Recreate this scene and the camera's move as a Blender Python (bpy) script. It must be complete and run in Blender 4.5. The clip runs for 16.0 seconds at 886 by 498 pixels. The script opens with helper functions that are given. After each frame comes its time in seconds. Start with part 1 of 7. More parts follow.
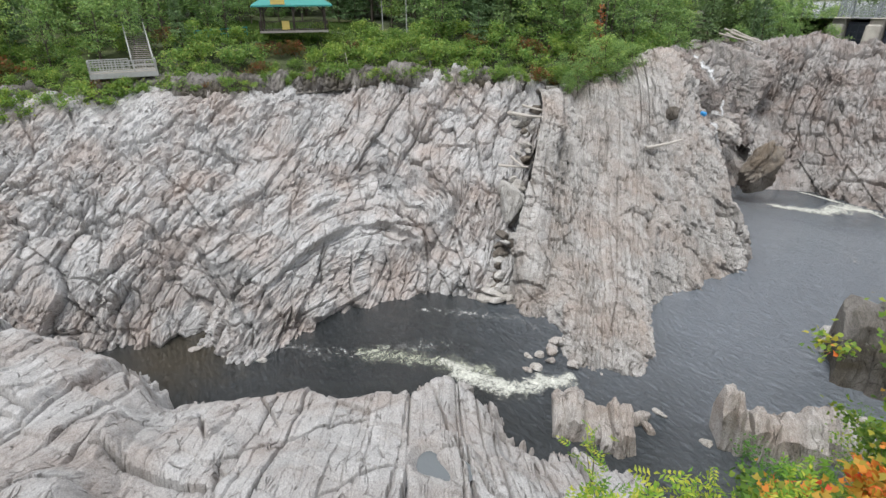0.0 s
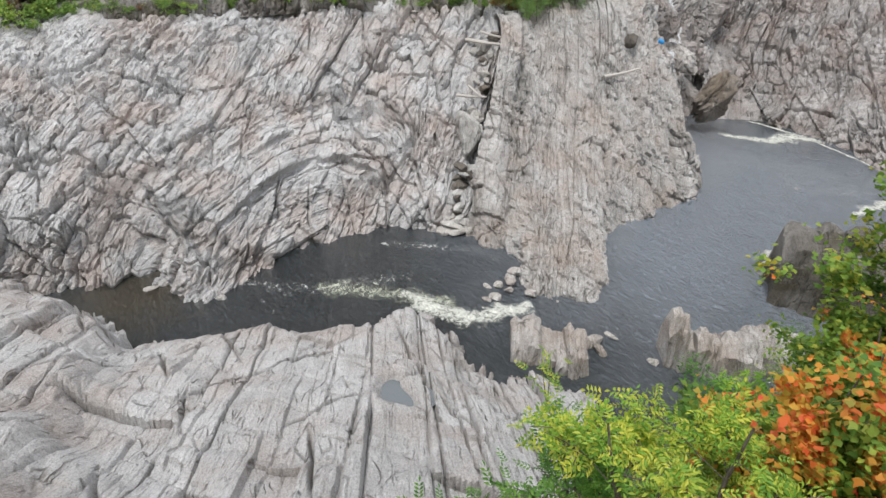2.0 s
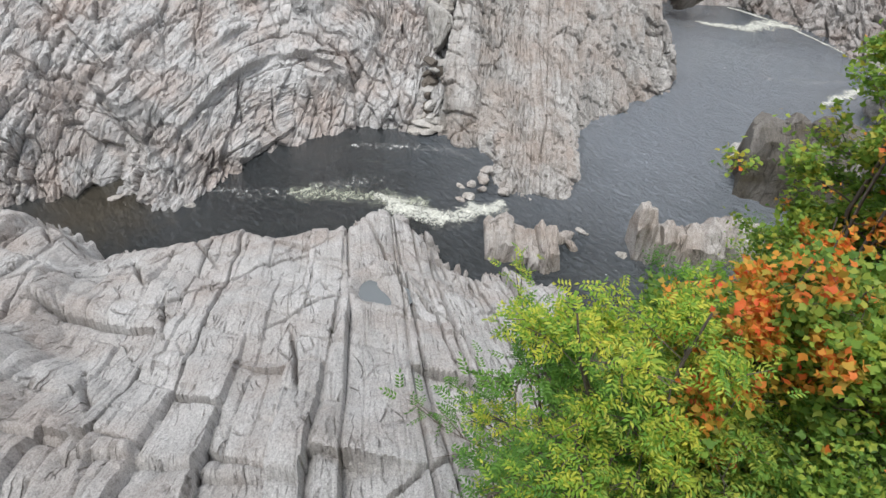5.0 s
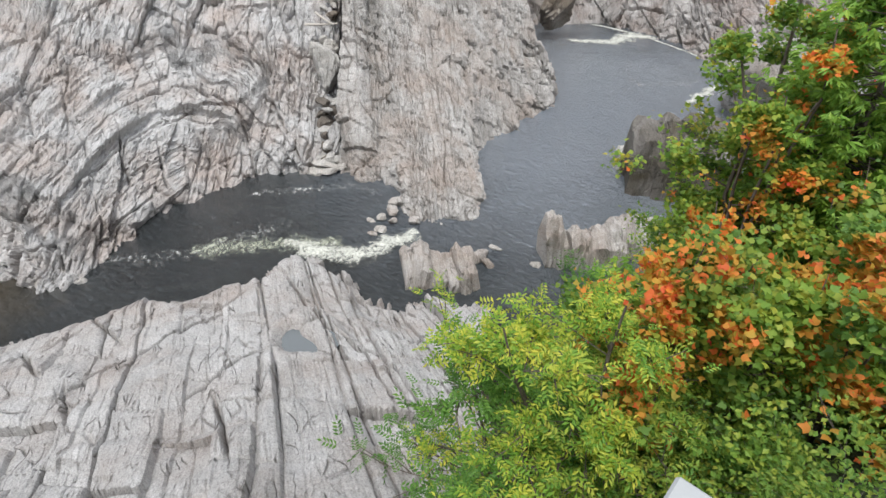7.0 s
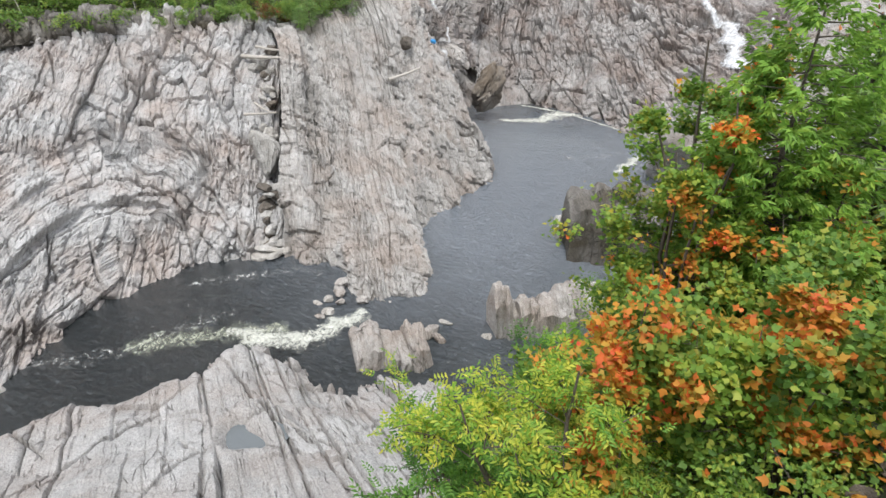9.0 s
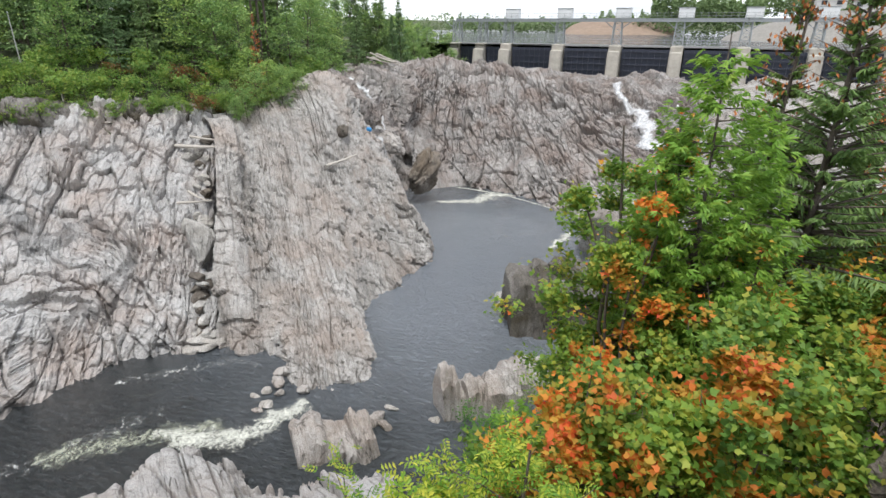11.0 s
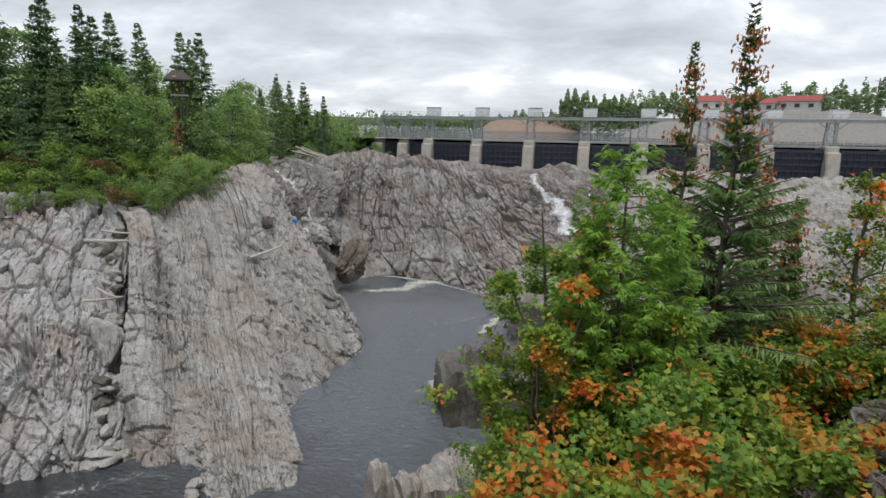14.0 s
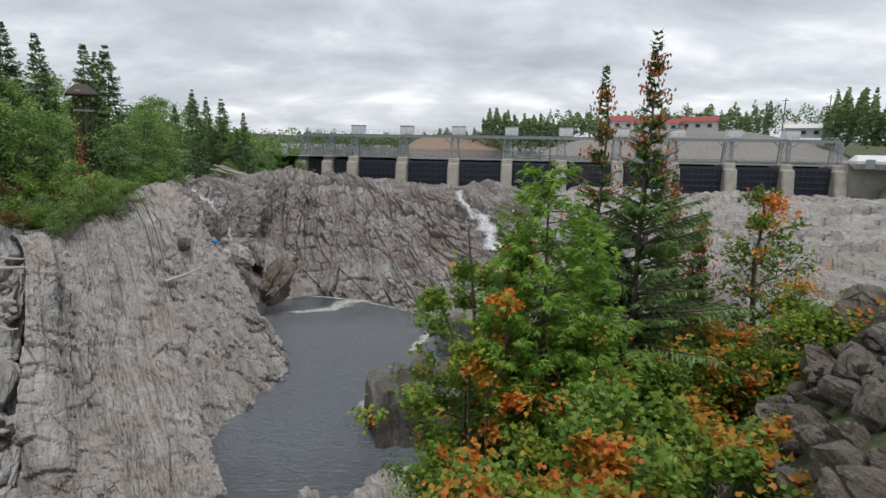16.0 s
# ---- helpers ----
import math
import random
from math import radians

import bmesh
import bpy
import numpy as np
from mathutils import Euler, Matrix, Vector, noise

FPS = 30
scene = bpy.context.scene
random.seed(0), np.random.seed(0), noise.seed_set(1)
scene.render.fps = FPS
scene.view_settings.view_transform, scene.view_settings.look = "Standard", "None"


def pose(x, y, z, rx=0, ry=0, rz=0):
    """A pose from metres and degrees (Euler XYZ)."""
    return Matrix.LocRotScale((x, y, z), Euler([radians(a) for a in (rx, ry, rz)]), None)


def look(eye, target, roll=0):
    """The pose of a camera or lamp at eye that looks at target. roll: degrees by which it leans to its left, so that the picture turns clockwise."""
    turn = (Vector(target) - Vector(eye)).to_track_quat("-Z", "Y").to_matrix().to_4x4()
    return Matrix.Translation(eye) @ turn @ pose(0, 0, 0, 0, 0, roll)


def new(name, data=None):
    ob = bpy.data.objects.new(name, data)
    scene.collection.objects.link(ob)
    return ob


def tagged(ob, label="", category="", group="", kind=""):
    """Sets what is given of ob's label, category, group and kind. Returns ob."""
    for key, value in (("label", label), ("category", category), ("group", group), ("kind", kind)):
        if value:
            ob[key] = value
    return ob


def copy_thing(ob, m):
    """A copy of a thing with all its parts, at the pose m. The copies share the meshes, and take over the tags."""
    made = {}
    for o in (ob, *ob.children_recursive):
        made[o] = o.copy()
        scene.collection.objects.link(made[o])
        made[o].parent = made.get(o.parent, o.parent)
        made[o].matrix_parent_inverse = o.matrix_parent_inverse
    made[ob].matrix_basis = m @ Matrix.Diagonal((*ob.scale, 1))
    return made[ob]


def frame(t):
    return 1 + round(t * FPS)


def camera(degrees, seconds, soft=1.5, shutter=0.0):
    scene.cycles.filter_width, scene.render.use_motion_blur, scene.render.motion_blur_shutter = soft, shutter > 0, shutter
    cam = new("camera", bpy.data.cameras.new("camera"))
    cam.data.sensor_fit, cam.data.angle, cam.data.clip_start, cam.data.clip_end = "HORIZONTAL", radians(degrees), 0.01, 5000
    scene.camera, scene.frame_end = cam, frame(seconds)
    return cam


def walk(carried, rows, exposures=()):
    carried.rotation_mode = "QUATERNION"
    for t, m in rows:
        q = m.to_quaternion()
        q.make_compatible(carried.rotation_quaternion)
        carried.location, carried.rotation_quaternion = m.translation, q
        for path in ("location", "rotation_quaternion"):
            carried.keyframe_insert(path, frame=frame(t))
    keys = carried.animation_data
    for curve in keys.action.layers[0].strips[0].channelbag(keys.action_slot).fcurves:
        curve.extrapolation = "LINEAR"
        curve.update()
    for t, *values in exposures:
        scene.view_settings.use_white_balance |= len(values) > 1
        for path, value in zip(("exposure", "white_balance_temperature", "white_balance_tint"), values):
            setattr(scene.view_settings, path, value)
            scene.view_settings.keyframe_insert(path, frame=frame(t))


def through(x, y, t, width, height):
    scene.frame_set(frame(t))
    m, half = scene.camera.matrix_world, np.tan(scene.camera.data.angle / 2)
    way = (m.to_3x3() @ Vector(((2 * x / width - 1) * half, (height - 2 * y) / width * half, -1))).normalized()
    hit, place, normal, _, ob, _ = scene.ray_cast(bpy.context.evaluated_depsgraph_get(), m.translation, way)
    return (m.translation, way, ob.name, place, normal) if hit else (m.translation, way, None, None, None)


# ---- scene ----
EXPOSURES = [(0.0, 0.46), (8.0, 0.59), (10.2, 0.66), (12.3, 0.04), (14.0, -0.16), (16.0, -0.32)]
EYE = (0.0, 0.0, 27.0)   # on the lookout, 27 m over the river


def aim(yaw, pitch, roll):
    return pose(*EYE, 90 + pitch, 0, -yaw) @ pose(0, 0, 0, 0, 0, roll)


cam = camera(77.56, 16.0)
PATH = [
    (0.0, aim(-47.89, -24.30, -0.51)),
    (0.5, aim(-46.56, -25.84, -0.33)),
    (1.0, aim(-45.18, -27.62, 0.04)),
    (1.5, aim(-44.02, -29.51, 0.37)),
    (2.0, aim(-43.13, -31.23, 0.67)),
    (2.5, aim(-42.64, -33.06, 0.87)),
    (3.0, aim(-42.06, -35.06, 1.28)),
    (3.5, aim(-41.65, -37.07, 1.41)),
    (4.0, aim(-41.20, -39.47, 1.35)),
    (4.2, aim(-41.06, -40.41, 1.26)),
    (6.3, aim(-34.24, -41.78, -0.54)),
    (6.5, aim(-32.41, -40.72, -0.46)),
    (7.0, aim(-28.42, -38.25, -0.30)),
    (7.5, aim(-26.28, -36.22, -0.45)),
    (8.0, aim(-24.85, -34.50, -0.43)),
    (8.5, aim(-23.46, -32.80, -0.32)),
    (9.0, aim(-21.85, -30.38, -0.24)),
    (9.5, aim(-20.18, -28.43, -0.03)),
    (10.0, aim(-18.15, -25.85, -0.05)),
    (12.3, aim(-12.88, -17.95, 0.33)),
    (12.5, aim(-12.59, -17.12, 0.20)),
    (13.0, aim(-11.39, -15.29, 0.35)),
    (13.5, aim(-9.51, -13.84, 0.56)),
    (14.0, aim(-7.45, -12.88, 0.70)),
    (14.5, aim(-5.52, -12.15, 0.79)),
    (15.0, aim(-3.64, -11.65, 0.73)),
    (15.5, aim(-1.69, -11.27, 0.79)),
    (16.0, aim(0.16, -11.00, 0.86)),
]
walk(cam, PATH, EXPOSURES)

# ---- light ----
world = bpy.data.worlds.new("overcast_sky")
scene.world = world
world.use_nodes = True


class Nodes:
    """Short hand for building a node tree."""

    def __init__(self, tree):
        self.t = tree
        tree.nodes.clear()

    def n(self, kind, ins=None, **props):
        node = self.t.nodes.new(kind)
        for k, v in props.items():
            setattr(node, k, v)
        for k, v in (ins or {}).items():
            s = node.inputs[k]
            if isinstance(v, bpy.types.NodeSocket):
                self.t.links.new(v, s)
            else:
                s.default_value = v
        return node

    def ramp(self, fac, stops, mode="LINEAR"):
        r = self.n("ShaderNodeValToRGB", {"Fac": fac})
        r.color_ramp.interpolation = mode
        e = r.color_ramp.elements
        while len(e) < len(stops):
            e.new(0.5)
        for el, (p, c) in zip(e, stops):
            el.position = p
            el.color = (*c, 1) if len(c) == 3 else c
        return r.outputs["Color"]

    def noise(self, vec, scale, detail=4, rough=0.55, dist=0.0):
        return self.n("ShaderNodeTexNoise", {"Vector": vec, "Scale": scale, "Detail": detail, "Roughness": rough, "Distortion": dist}).outputs["Fac"]

    def mapping(self, vec, scale=(1, 1, 1), rot=(0, 0, 0), loc=(0, 0, 0)):
        return self.n("ShaderNodeMapping", {"Vector": vec, "Scale": scale, "Rotation": [radians(a) for a in rot], "Location": loc}).outputs["Vector"]

    def mix(self, fac, a, b, blend="MIX"):
        m = self.n("ShaderNodeMix", data_type="RGBA", blend_type=blend)
        for s, v in ((m.inputs[0], fac), (m.inputs[6], a), (m.inputs[7], b)):
            if isinstance(v, bpy.types.NodeSocket):
                self.t.links.new(v, s)
            else:
                s.default_value = v if isinstance(v, float) else (*v, 1)
        return m.outputs[2]

    def math(self, op, a, b=0.0, clamp=False):
        m = self.n("ShaderNodeMath", operation=op, use_clamp=clamp)
        for s, v in ((m.inputs[0], a), (m.inputs[1], b)):
            if isinstance(v, bpy.types.NodeSocket):
                self.t.links.new(v, s)
            else:
                s.default_value = v
        return m.outputs[0]


w = Nodes(world.node_tree)
sky = w.n("ShaderNodeTexSky", sky_type="NISHITA", sun_disc=False, sun_elevation=radians(71), sun_rotation=radians(191))
gen = w.n("ShaderNodeTexCoord").outputs["Generated"]
sep = w.n("ShaderNodeSeparateXYZ", {"Vector": gen})
high = w.math("ADD", w.math("MAXIMUM", sep.outputs["Z"], 0.0), 0.30)
flat = w.n("ShaderNodeCombineXYZ", {"X": w.math("DIVIDE", sep.outputs["X"], high), "Y": w.math("DIVIDE", sep.outputs["Y"], high), "Z": 0.0}).outputs["Vector"]
heap = w.noise(w.mapping(flat, (0.75, 1.0, 1), loc=(3.1, 1.7, 0)), 2.2, 7, 0.55, 0.3)
veil = w.noise(w.mapping(flat, (1, 1, 1), loc=(9, 4, 0)), 0.45, 3, 0.5)
cloud = w.ramp(w.math("ADD", w.math("MULTIPLY", heap, 0.75), w.math("MULTIPLY", veil, 0.25)),
               [(0.36, (0.60, 0.635, 0.71)), (0.47, (0.76, 0.80, 0.87)), (0.55, (0.93, 0.97, 1.04)), (0.63, (1.25, 1.28, 1.33))])
glow = w.ramp(sep.outputs["Z"], [(0.0, (1.06, 1.06, 1.05)), (0.5, (0.95, 0.96, 0.98))])
cover = w.mix(1.0, cloud, glow, "MULTIPLY")
sky_dim = w.n("ShaderNodeVectorMath", {0: sky.outputs["Color"], "Scale": 0.1}, operation="SCALE").outputs["Vector"]
both = w.mix(0.93, sky_dim, cover)
w.n("ShaderNodeOutputWorld", {"Surface": w.n("ShaderNodeBackground", {"Color": both, "Strength": 1.0}).outputs[0]})

sun = new("sun", bpy.data.lights.new("sun", "SUN"))
sun.data.energy, sun.data.angle, sun.data.color = 2.0, radians(14), (1.0, 0.985, 0.96)
sun.matrix_world = look((-6, -34, 120), (-14, 6, 0))

# ---- materials ----


def material(name):
    m = bpy.data.materials.new(name)
    m.use_nodes = True
    k = Nodes(m.node_tree)
    return m, k


def finish(k, shader, disp=None):
    out = k.n("ShaderNodeOutputMaterial", {"Surface": shader})
    return out


BED = (0, 0, -39.3)   # turns the bedding's normal on to x


def rock_material(name, tones, stain, lean=None, streak=1.0, speck=0.5, rough=0.86):
    """Bedded rock: thin streaks along the bedding, blotches, pale lichen and rust stains."""
    m, k = material(name)
    pos = k.n("ShaderNodeNewGeometry").outputs["Position"]
    if lean is None:   # the mesh carries metres across and along its beds
        bed = k.n("ShaderNodeAttribute", attribute_name="bed").outputs["Vector"]
    else:
        bed = k.mapping(pos, (1, 1, 1), rot=lean)
    thin = k.noise(k.mapping(bed, (2.2, 0.4, 0.4)), 1.7, 5, 0.62, 0.6)
    band = k.noise(k.mapping(bed, (0.5, 0.14, 0.14)), 1.0, 4, 0.6, 0.9)
    blot = k.noise(pos, 0.22, 4, 0.6)
    fine = k.noise(k.mapping(bed, (1.6, 0.7, 0.7)), 7.0, 6, 0.75)
    col = k.ramp(band, [(0.3, tones[0]), (0.5, tones[1]), (0.72, tones[2])])
    col = k.mix(k.ramp(blot, [(0.42, (0, 0, 0)), (0.66, (1, 1, 1))]), col, stain)
    col = k.mix(min(1.0, streak), col, k.ramp(thin, [(0.26, (0.8, 0.79, 0.78)), (0.5, (1, 1, 1)), (0.72, (1.06, 1.06, 1.05))]), "MULTIPLY")
    col = k.mix(1.0, col, k.ramp(fine, [(0.28, (0.5, 0.49, 0.48)), (0.48, (1.0, 1.0, 1.0)), (0.75, (1.25, 1.25, 1.25))]), "MULTIPLY")
    grit = k.noise(pos, 16.0, 5, 0.8)
    col = k.mix(1.0, col, k.ramp(grit, [(0.3, (0.48, 0.48, 0.48)), (0.5, (1.0, 1.0, 1.0)), (0.7, (1.42, 1.42, 1.42))]), "MULTIPLY")
    # open joints: long ones along the bedding, short ones across it
    bent = k.n("ShaderNodeVectorMath", {0: bed, 1: k.n("ShaderNodeTexNoise", {"Vector": bed, "Scale": 0.5, "Detail": 3.0}).outputs["Color"]}, operation="ADD").outputs["Vector"]
    lines = None
    for sc, wide in (((0.55, 0.12, 0.13), 0.006), ((1.7, 0.34, 0.34), 0.012)):
        e = k.n("ShaderNodeTexVoronoi", {"Vector": k.mapping(bent, sc), "Scale": 1.0, "Randomness": 0.9}, feature="DISTANCE_TO_EDGE").outputs["Distance"]
        line = k.ramp(e, [(0.0, (0, 0, 0)), (wide, (0.35, 0.35, 0.35)), (wide * 2.6, (1, 1, 1))])
        lines = line if lines is None else k.math("MULTIPLY", lines, line)
    broken = k.ramp(k.noise(pos, 0.9, 3, 0.6), [(0.36, (0, 0, 0)), (0.52, (1, 1, 1))])
    joint = k.math("MAXIMUM", lines, broken)
    col = k.mix(1.0, col, k.ramp(joint, [(0.0, (0.5, 0.48, 0.46)), (1.0, (1, 1, 1))]), "MULTIPLY")
    lich = k.noise(pos, 1.3, 6, 0.75)
    spots = k.noise(pos, 5.5, 3, 0.6)
    mask = k.math("MULTIPLY", k.ramp(lich, [(0.55, (0, 0, 0)), (0.68, (1, 1, 1))]), k.ramp(spots, [(0.5, (0, 0, 0)), (0.62, (1, 1, 1))]))
    col = k.mix(k.math("MULTIPLY", mask, speck), col, (0.62, 0.62, 0.59))
    height = k.math("ADD", k.math("MULTIPLY", thin, 0.45 * streak), k.math("MULTIPLY", fine, 0.4))
    height = k.math("ADD", height, k.math("MULTIPLY", joint, 0.5))
    bump = k.n("ShaderNodeBump", {"Height": height, "Strength": 1.0, "Distance": 0.3}).outputs[0]
    b = k.n("ShaderNodeBsdfPrincipled", {"Base Color": col, "Roughness": rough, "Normal": bump, "Specular IOR Level": 0.25})
    finish(k, b.outputs[0])
    return m


ROCK_CLIFF = rock_material("bedded_rock_grey", [(0.39, 0.379, 0.370), (0.50, 0.487, 0.475), (0.60, 0.587, 0.575)], (0.447, 0.389, 0.354), None)
ROCK_SPUR = rock_material("bedded_rock_brown", [(0.285, 0.27, 0.25), (0.41, 0.39, 0.367), (0.53, 0.51, 0.488)], (0.384, 0.333, 0.295), None)
ROCK_FALLS = rock_material("falls_rock_dark", [(0.231, 0.219, 0.208), (0.354, 0.333, 0.315), (0.477, 0.451, 0.430)], (0.273, 0.226, 0.200), None, speck=0.25)
ROCK_SHELF = rock_material("shelf_rock_pale", [(0.385, 0.373, 0.36), (0.47, 0.456, 0.442), (0.55, 0.534, 0.52)], (0.38, 0.338, 0.31), None, streak=0.5, speck=0.2)
ROCK_BLOCK = rock_material("jointed_brown_block", [(0.30, 0.275, 0.25), (0.43, 0.40, 0.37), (0.55, 0.52, 0.49)], (0.36, 0.30, 0.255), BED)
ROCK_GULLY = rock_material("gully_rock_dark", [(0.231, 0.219, 0.208), (0.354, 0.333, 0.315), (0.477, 0.451, 0.430)], (0.273, 0.226, 0.200), BED, speck=0.25)
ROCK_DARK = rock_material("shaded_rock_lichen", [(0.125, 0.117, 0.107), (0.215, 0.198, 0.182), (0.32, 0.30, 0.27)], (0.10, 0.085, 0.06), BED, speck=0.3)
ROCK_PLAIN = rock_material("river_plain_rock", [(0.27, 0.255, 0.235), (0.4, 0.38, 0.355), (0.5, 0.48, 0.45)], (0.33, 0.29, 0.25), BED)
ROCK_LOOSE = rock_material("loose_boulder_rock", [(0.11, 0.095, 0.08), (0.18, 0.157, 0.132), (0.255, 0.222, 0.19)], (0.21, 0.17, 0.13), (20, 40, 0))
ROCK_TAN = rock_material("lit_boulder_rock", [(0.16, 0.14, 0.118), (0.235, 0.208, 0.178), (0.31, 0.28, 0.245)], (0.23, 0.185, 0.14), (50, 20, 0))
ROCK_WHITE = rock_material("pale_slab_rock", [(0.42, 0.40, 0.37), (0.52, 0.50, 0.47), (0.62, 0.6, 0.57)], (0.46, 0.42, 0.37), (60, 10, 0))


def plain(name, colour, rough=0.7, metal=0.0, vary=0.25, scale=3.0, bump=0.1):
    m, k = material(name)
    pos = k.n("ShaderNodeNewGeometry").outputs["Position"]
    a = k.noise(pos, scale, 5, 0.65)
    c = k.noise(pos, scale * 9, 3, 0.6)
    v = k.math("ADD", k.math("MULTIPLY", a, 0.7), k.math("MULTIPLY", c, 0.3))
    lo = tuple(x * (1 - vary) for x in colour)
    hi = tuple(min(1, x * (1 + vary)) for x in colour)
    col = k.ramp(v, [(0.3, lo), (0.7, hi)])
    bm = k.n("ShaderNodeBump", {"Height": v, "Strength": bump, "Distance": 0.05}).outputs[0]
    finish(k, k.n("ShaderNodeBsdfPrincipled", {"Base Color": col, "Roughness": rough, "Metallic": metal, "Normal": bm}).outputs[0])
    return m


def leaf_material(name, colours, through=0.35):
    """Leaf colours, each leaf its own tone; part of the light comes through."""
    m, k = material(name)
    isl = k.n("ShaderNodeNewGeometry").outputs["Random Per Island"]
    obr = k.n("ShaderNodeObjectInfo").outputs["Random"]
    pos = k.n("ShaderNodeTexCoord").outputs["Object"]
    pat = k.noise(pos, 1.1, 3, 0.6)
    n = len(colours)
    v = k.math("ADD", k.math("MULTIPLY", isl, 0.55), k.math("MULTIPLY", k.math("SUBTRACT", pat, 0.25), 0.85))
    col = k.ramp(v, [((i + 0.5) / n, c) for i, c in enumerate(colours)])
    tone = k.ramp(obr, [(0.0, (0.8, 0.85, 0.8)), (0.5, (1, 1, 1)), (1.0, (1.2, 1.12, 0.95))])
    col = k.mix(1.0, col, tone, "MULTIPLY")
    d = k.n("ShaderNodeBsdfPrincipled", {"Base Color": col, "Roughness": 0.55, "Specular IOR Level": 0.35}).outputs[0]
    tr = k.n("ShaderNodeBsdfTranslucent", {"Color": col}).outputs[0]
    finish(k, k.n("ShaderNodeMixShader", {"Fac": through, 1: d, 2: tr}).outputs[0])
    return m


LEAF_WOOD = leaf_material("leaf_mixed_green", [(0.12, 0.215, 0.078), (0.20, 0.335, 0.108), (0.31, 0.45, 0.14), (0.46, 0.55, 0.18)])
LEAF_BUSH = leaf_material("leaf_bush_green", [(0.10, 0.20, 0.045), (0.165, 0.295, 0.066), (0.265, 0.38, 0.085), (0.42, 0.43, 0.11)])
LEAF_TURN = leaf_material("leaf_turning_red", [(0.07, 0.11, 0.03), (0.12, 0.12, 0.035), (0.22, 0.09, 0.04), (0.28, 0.07, 0.04)])
NEEDLE_FAR = leaf_material("needle_far", [(0.095, 0.16, 0.075), (0.145, 0.235, 0.10), (0.22, 0.32, 0.13)], 0.15)
NEEDLE = leaf_material("spruce_needle", [(0.12, 0.21, 0.075), (0.185, 0.30, 0.092), (0.27, 0.38, 0.115)], 0.35)
CEDAR = leaf_material("cedar_spray", [(0.155, 0.30, 0.050), (0.235, 0.405, 0.063), (0.36, 0.50, 0.083)], 0.4)
ASH = leaf_material("leaf_yellow_green", [(0.115, 0.27, 0.045), (0.20, 0.37, 0.06), (0.42, 0.50, 0.08), (0.62, 0.59, 0.105)], 0.46)
ASH_LOW = leaf_material("leaf_deep_green", [(0.069, 0.172, 0.034), (0.115, 0.253, 0.046), (0.172, 0.322, 0.057)], 0.35)
MAPLE_RED = leaf_material("maple_orange_red", [(0.19, 0.26, 0.04), (0.45, 0.33, 0.05), (0.70, 0.35, 0.055), (0.78, 0.21, 0.045), (0.75, 0.075, 0.055)], 0.42)
MAPLE_GREEN = leaf_material("maple_green_yellow", [(0.075, 0.165, 0.030), (0.115, 0.225, 0.038), (0.175, 0.295, 0.047), (0.28, 0.35, 0.055), (0.52, 0.43, 0.07)], 0.4)
LEAF_FAR = leaf_material("leaf_far_hills", [(0.124, 0.191, 0.082), (0.180, 0.258, 0.108), (0.247, 0.326, 0.134)], 0.3)
GRASS = leaf_material("grass_blades", [(0.06, 0.11, 0.025), (0.10, 0.17, 0.035), (0.16, 0.21, 0.05)], 0.3)
BARK = plain("bark_grey_brown", (0.13, 0.105, 0.085), 0.9, vary=0.4, scale=14, bump=0.5)
TWIG = plain("twig_grey", (0.25, 0.22, 0.19), 0.9, vary=0.3, scale=10)
CONE = plain("spruce_cone_brown", (0.46, 0.17, 0.055), 0.8, vary=0.4, scale=8)
DRIFT = plain("driftwood_bleached", (0.46, 0.42, 0.37), 0.85, vary=0.25, scale=6, bump=0.4)
CONCRETE = plain("weathered_concrete", (0.40, 0.37, 0.32), 0.85, vary=0.3, scale=0.6, bump=0.3)
CONCRETE_DARK = plain("concrete_walkway", (0.33, 0.33, 0.32), 0.85, vary=0.2, scale=1.0)
STEEL = plain("galvanised_steel", (0.36, 0.38, 0.39), 0.5, 0.6, vary=0.15)
GATE = plain("painted_gate_steel", (0.03, 0.036, 0.055), 0.55, 0.0, vary=0.3, scale=1.2)
GATE_RIB = plain("gate_rib_steel", (0.045, 0.05, 0.07), 0.55, 0.0, vary=0.3)
HUT_WHITE = plain("hoist_house_white", (0.74, 0.75, 0.75), 0.6, vary=0.08)
PLANK = plain("weathered_plank", (0.34, 0.31, 0.27), 0.85, vary=0.25, scale=5, bump=0.3)
PAINT_WOOD = plain("pale_painted_wood", (0.36, 0.36, 0.34), 0.75, vary=0.15, scale=4)
ROOF_GREEN = plain("green_metal_roof", (0.03, 0.23, 0.20), 0.45, 0.0, vary=0.12)
POST_DARK = plain("dark_stained_post", (0.06, 0.045, 0.035), 0.7, vary=0.3)
YELLOW = plain("yellow_board", (0.55, 0.42, 0.12), 0.6, vary=0.1)
ROOF_RED = plain("red_metal_roof", (0.30, 0.055, 0.04), 0.5, vary=0.15, scale=0.7)
WALL_WHITE = plain("white_siding", (0.68, 0.66, 0.63), 0.7, vary=0.08)
GLASS_DARK = plain("dark_window_glass", (0.03, 0.035, 0.04), 0.12, vary=0.1)
GRAVEL = plain("gravel_embankment", (0.24, 0.225, 0.20), 0.95, vary=0.3, scale=1.4, bump=0.6)
EARTH = plain("brown_earth_bank", (0.26, 0.19, 0.14), 0.95, vary=0.3, scale=0.5, bump=0.4)
GREY_RAIL = plain("grey_painted_rail", (0.33, 0.34, 0.34), 0.6, vary=0.06, scale=5)
BLUE = plain("blue_plastic", (0.03, 0.25, 0.55), 0.5, vary=0.05)


